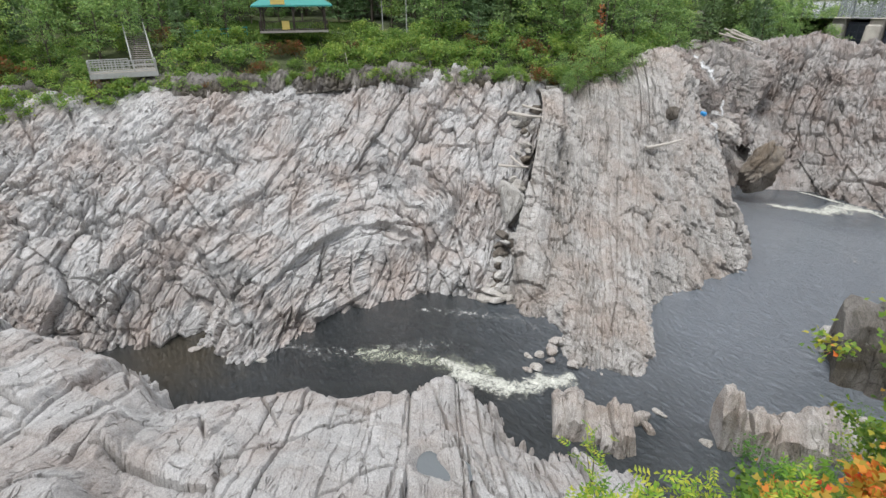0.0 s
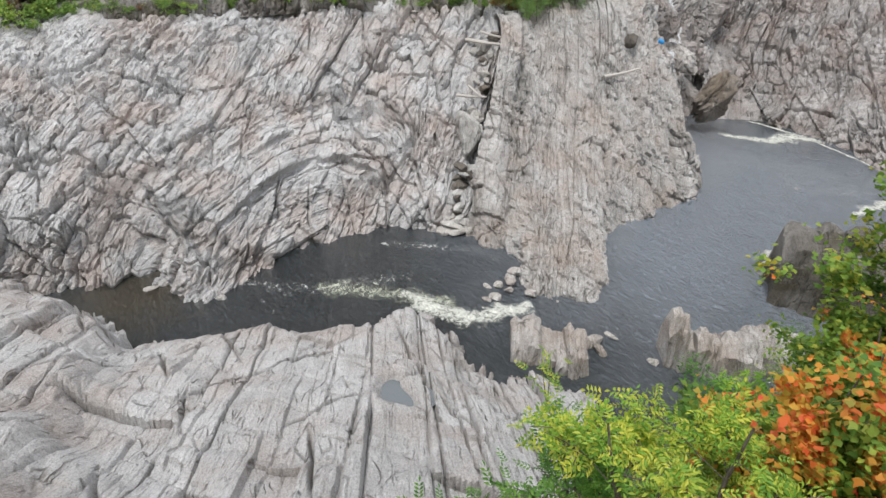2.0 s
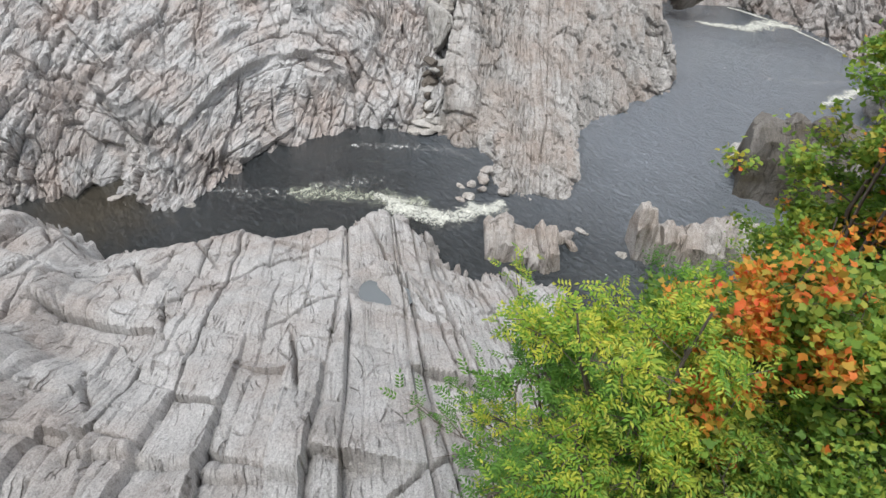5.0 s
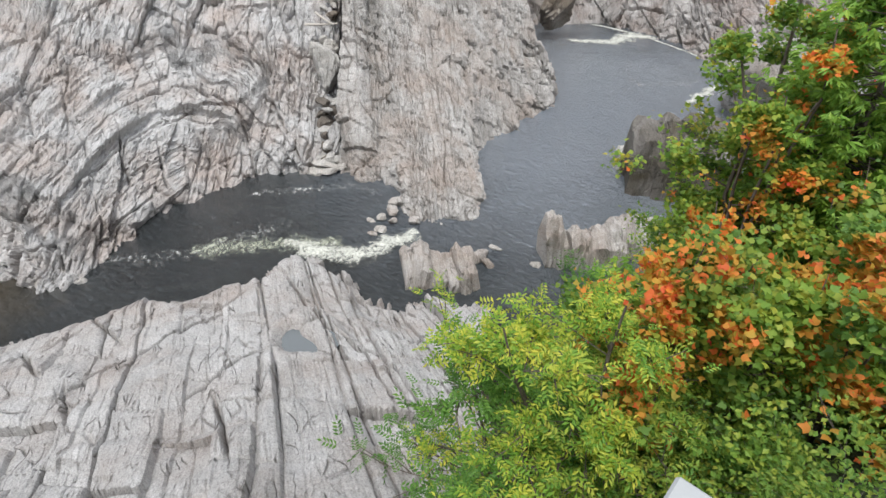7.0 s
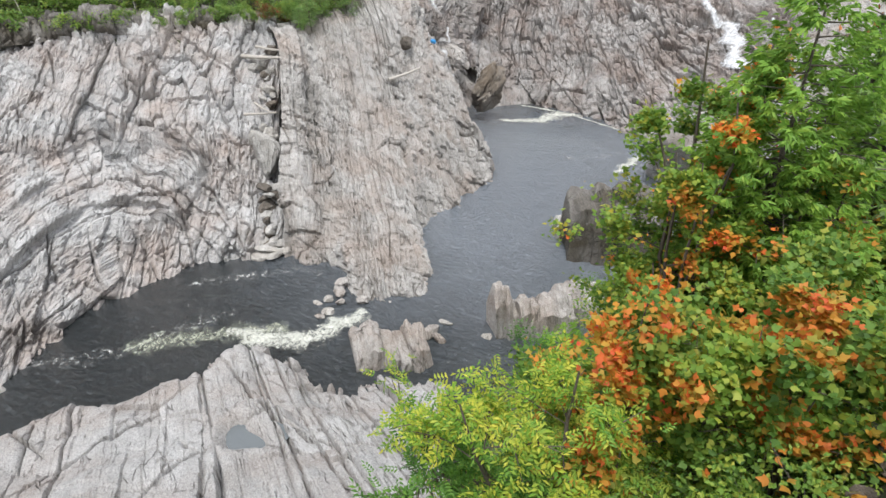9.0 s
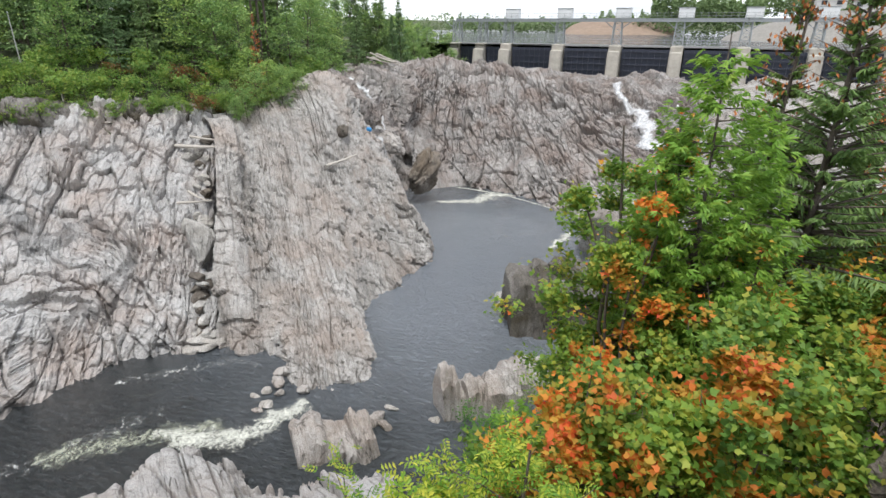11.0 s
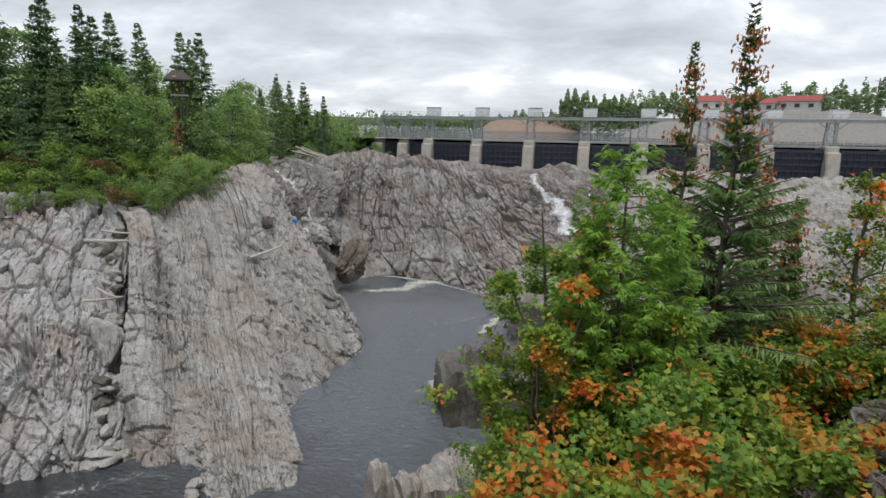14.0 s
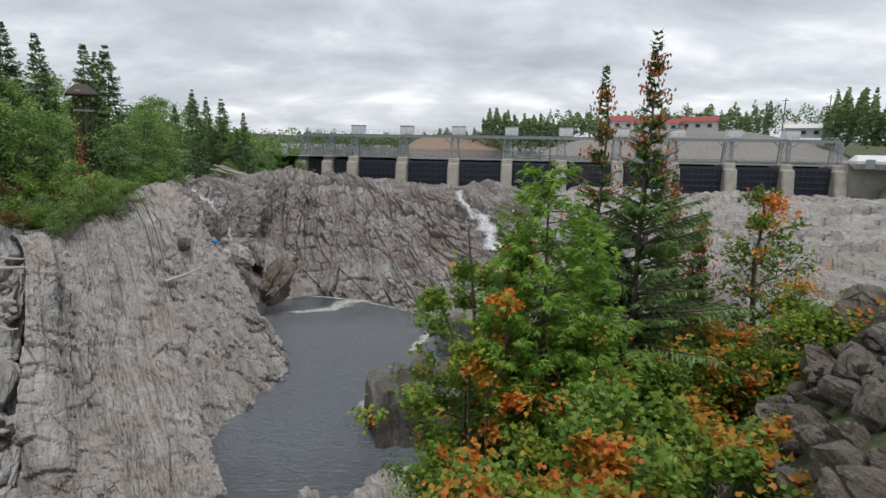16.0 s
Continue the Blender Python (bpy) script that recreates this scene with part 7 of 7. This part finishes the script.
x, y, z = at_view(17.5, 1.35, 212)
long_house((x, y, z), -12, 7.5, 9, 3.0, 2.0, ROOF_RED, "small white house with red roof on the bank")
x, y, z = at_view(20.8, 1.25, 212)
long_house((x, y, z), -20, 13, 9, 2.6, 1.8, ROOF_RED, "long white building with red roof on the bank")
x, y, z = at_view(24.4, 1.35, 214)
long_house((x, y, z), -32, 11, 8, 2.9, 1.9, ROOF_RED, "white house with red gable roof on bank")
x, y, z = at_view(33.0, 0.8, 224)
long_house((x, y, z), -30, 14, 8, 3.0, 1.6, WALL_WHITE, "pale low house on the hill")
x, y, z = at_view(38.5, -1.6, 150)
bm = box(bmesh.new(), (13, 5, 3.0), (0, 0, 1.2), bevel=1.2)
tank = thing("storage_tent", "pale grey rounded storage tent beside dam", "tent", m=pose(x, y, z, 0, 0, -30))
part("cover", bm, HUT_WHITE, tank)
part("door", box(bmesh.new(), (1.6, 0.1, 1.9), (-3, -2.53, 0.9)), STEEL, tank)
for b0, d0, h0 in ((31.0, 226, 10), (34.2, 232, 11), (29.6, 228, 9), (36.0, 236, 9)):
    x, y, z = at_view(b0, 1.6, d0)
    pole = thing("utility_pole", "thin wooden utility pole on hill", "pole", "utility poles")
    part("shaft", bar(bmesh.new(), (x, y, z - 2), (x, y, z + h0), 0.16, 6), BARK, pole)
    part("crossarm", box(bmesh.new(), (2.4, 0.14, 0.16), (x, y, z + h0 - 0.8)), BARK, pole)
for b0, p0, d0, h0 in ((29.9, 1.5, 235, 10), (35.2, 1.5, 228, 11), (36.4, 1.6, 226, 12), (37.2, 1.7, 224, 12)):
    conifer("spruce_tree", "dark spruce standing on the hill", NEEDLE_FAR, 500 + int(b0 * 10), h0, 2.2, 20, 5, 6, 0.5, "hill spruces", m=pose(*at_view(b0, p0, d0)))

# ---- the lookout ----
look_rail = thing("lookout_railing", "grey painted lookout railing with broad flat cap", "railing")
x0, y0, z0 = polar(9.6, -55.5, 0.82)
cap = box(bmesh.new(), (2.0, 0.14, 0.045), (1.0, 0.0, 0.0), bevel=0.008)
part("cap_board", cap, GREY_RAIL, look_rail, m=pose(x0, y0 - 0.02, z0 - 0.03, 0, 0, -14))
part("post", box(bmesh.new(), (0.1, 0.1, 0.9), (0.08, 0.0, -0.47), bevel=0.01), GREY_RAIL, look_rail, m=pose(x0, y0 - 0.02, z0 - 0.03, 0, 0, -14))
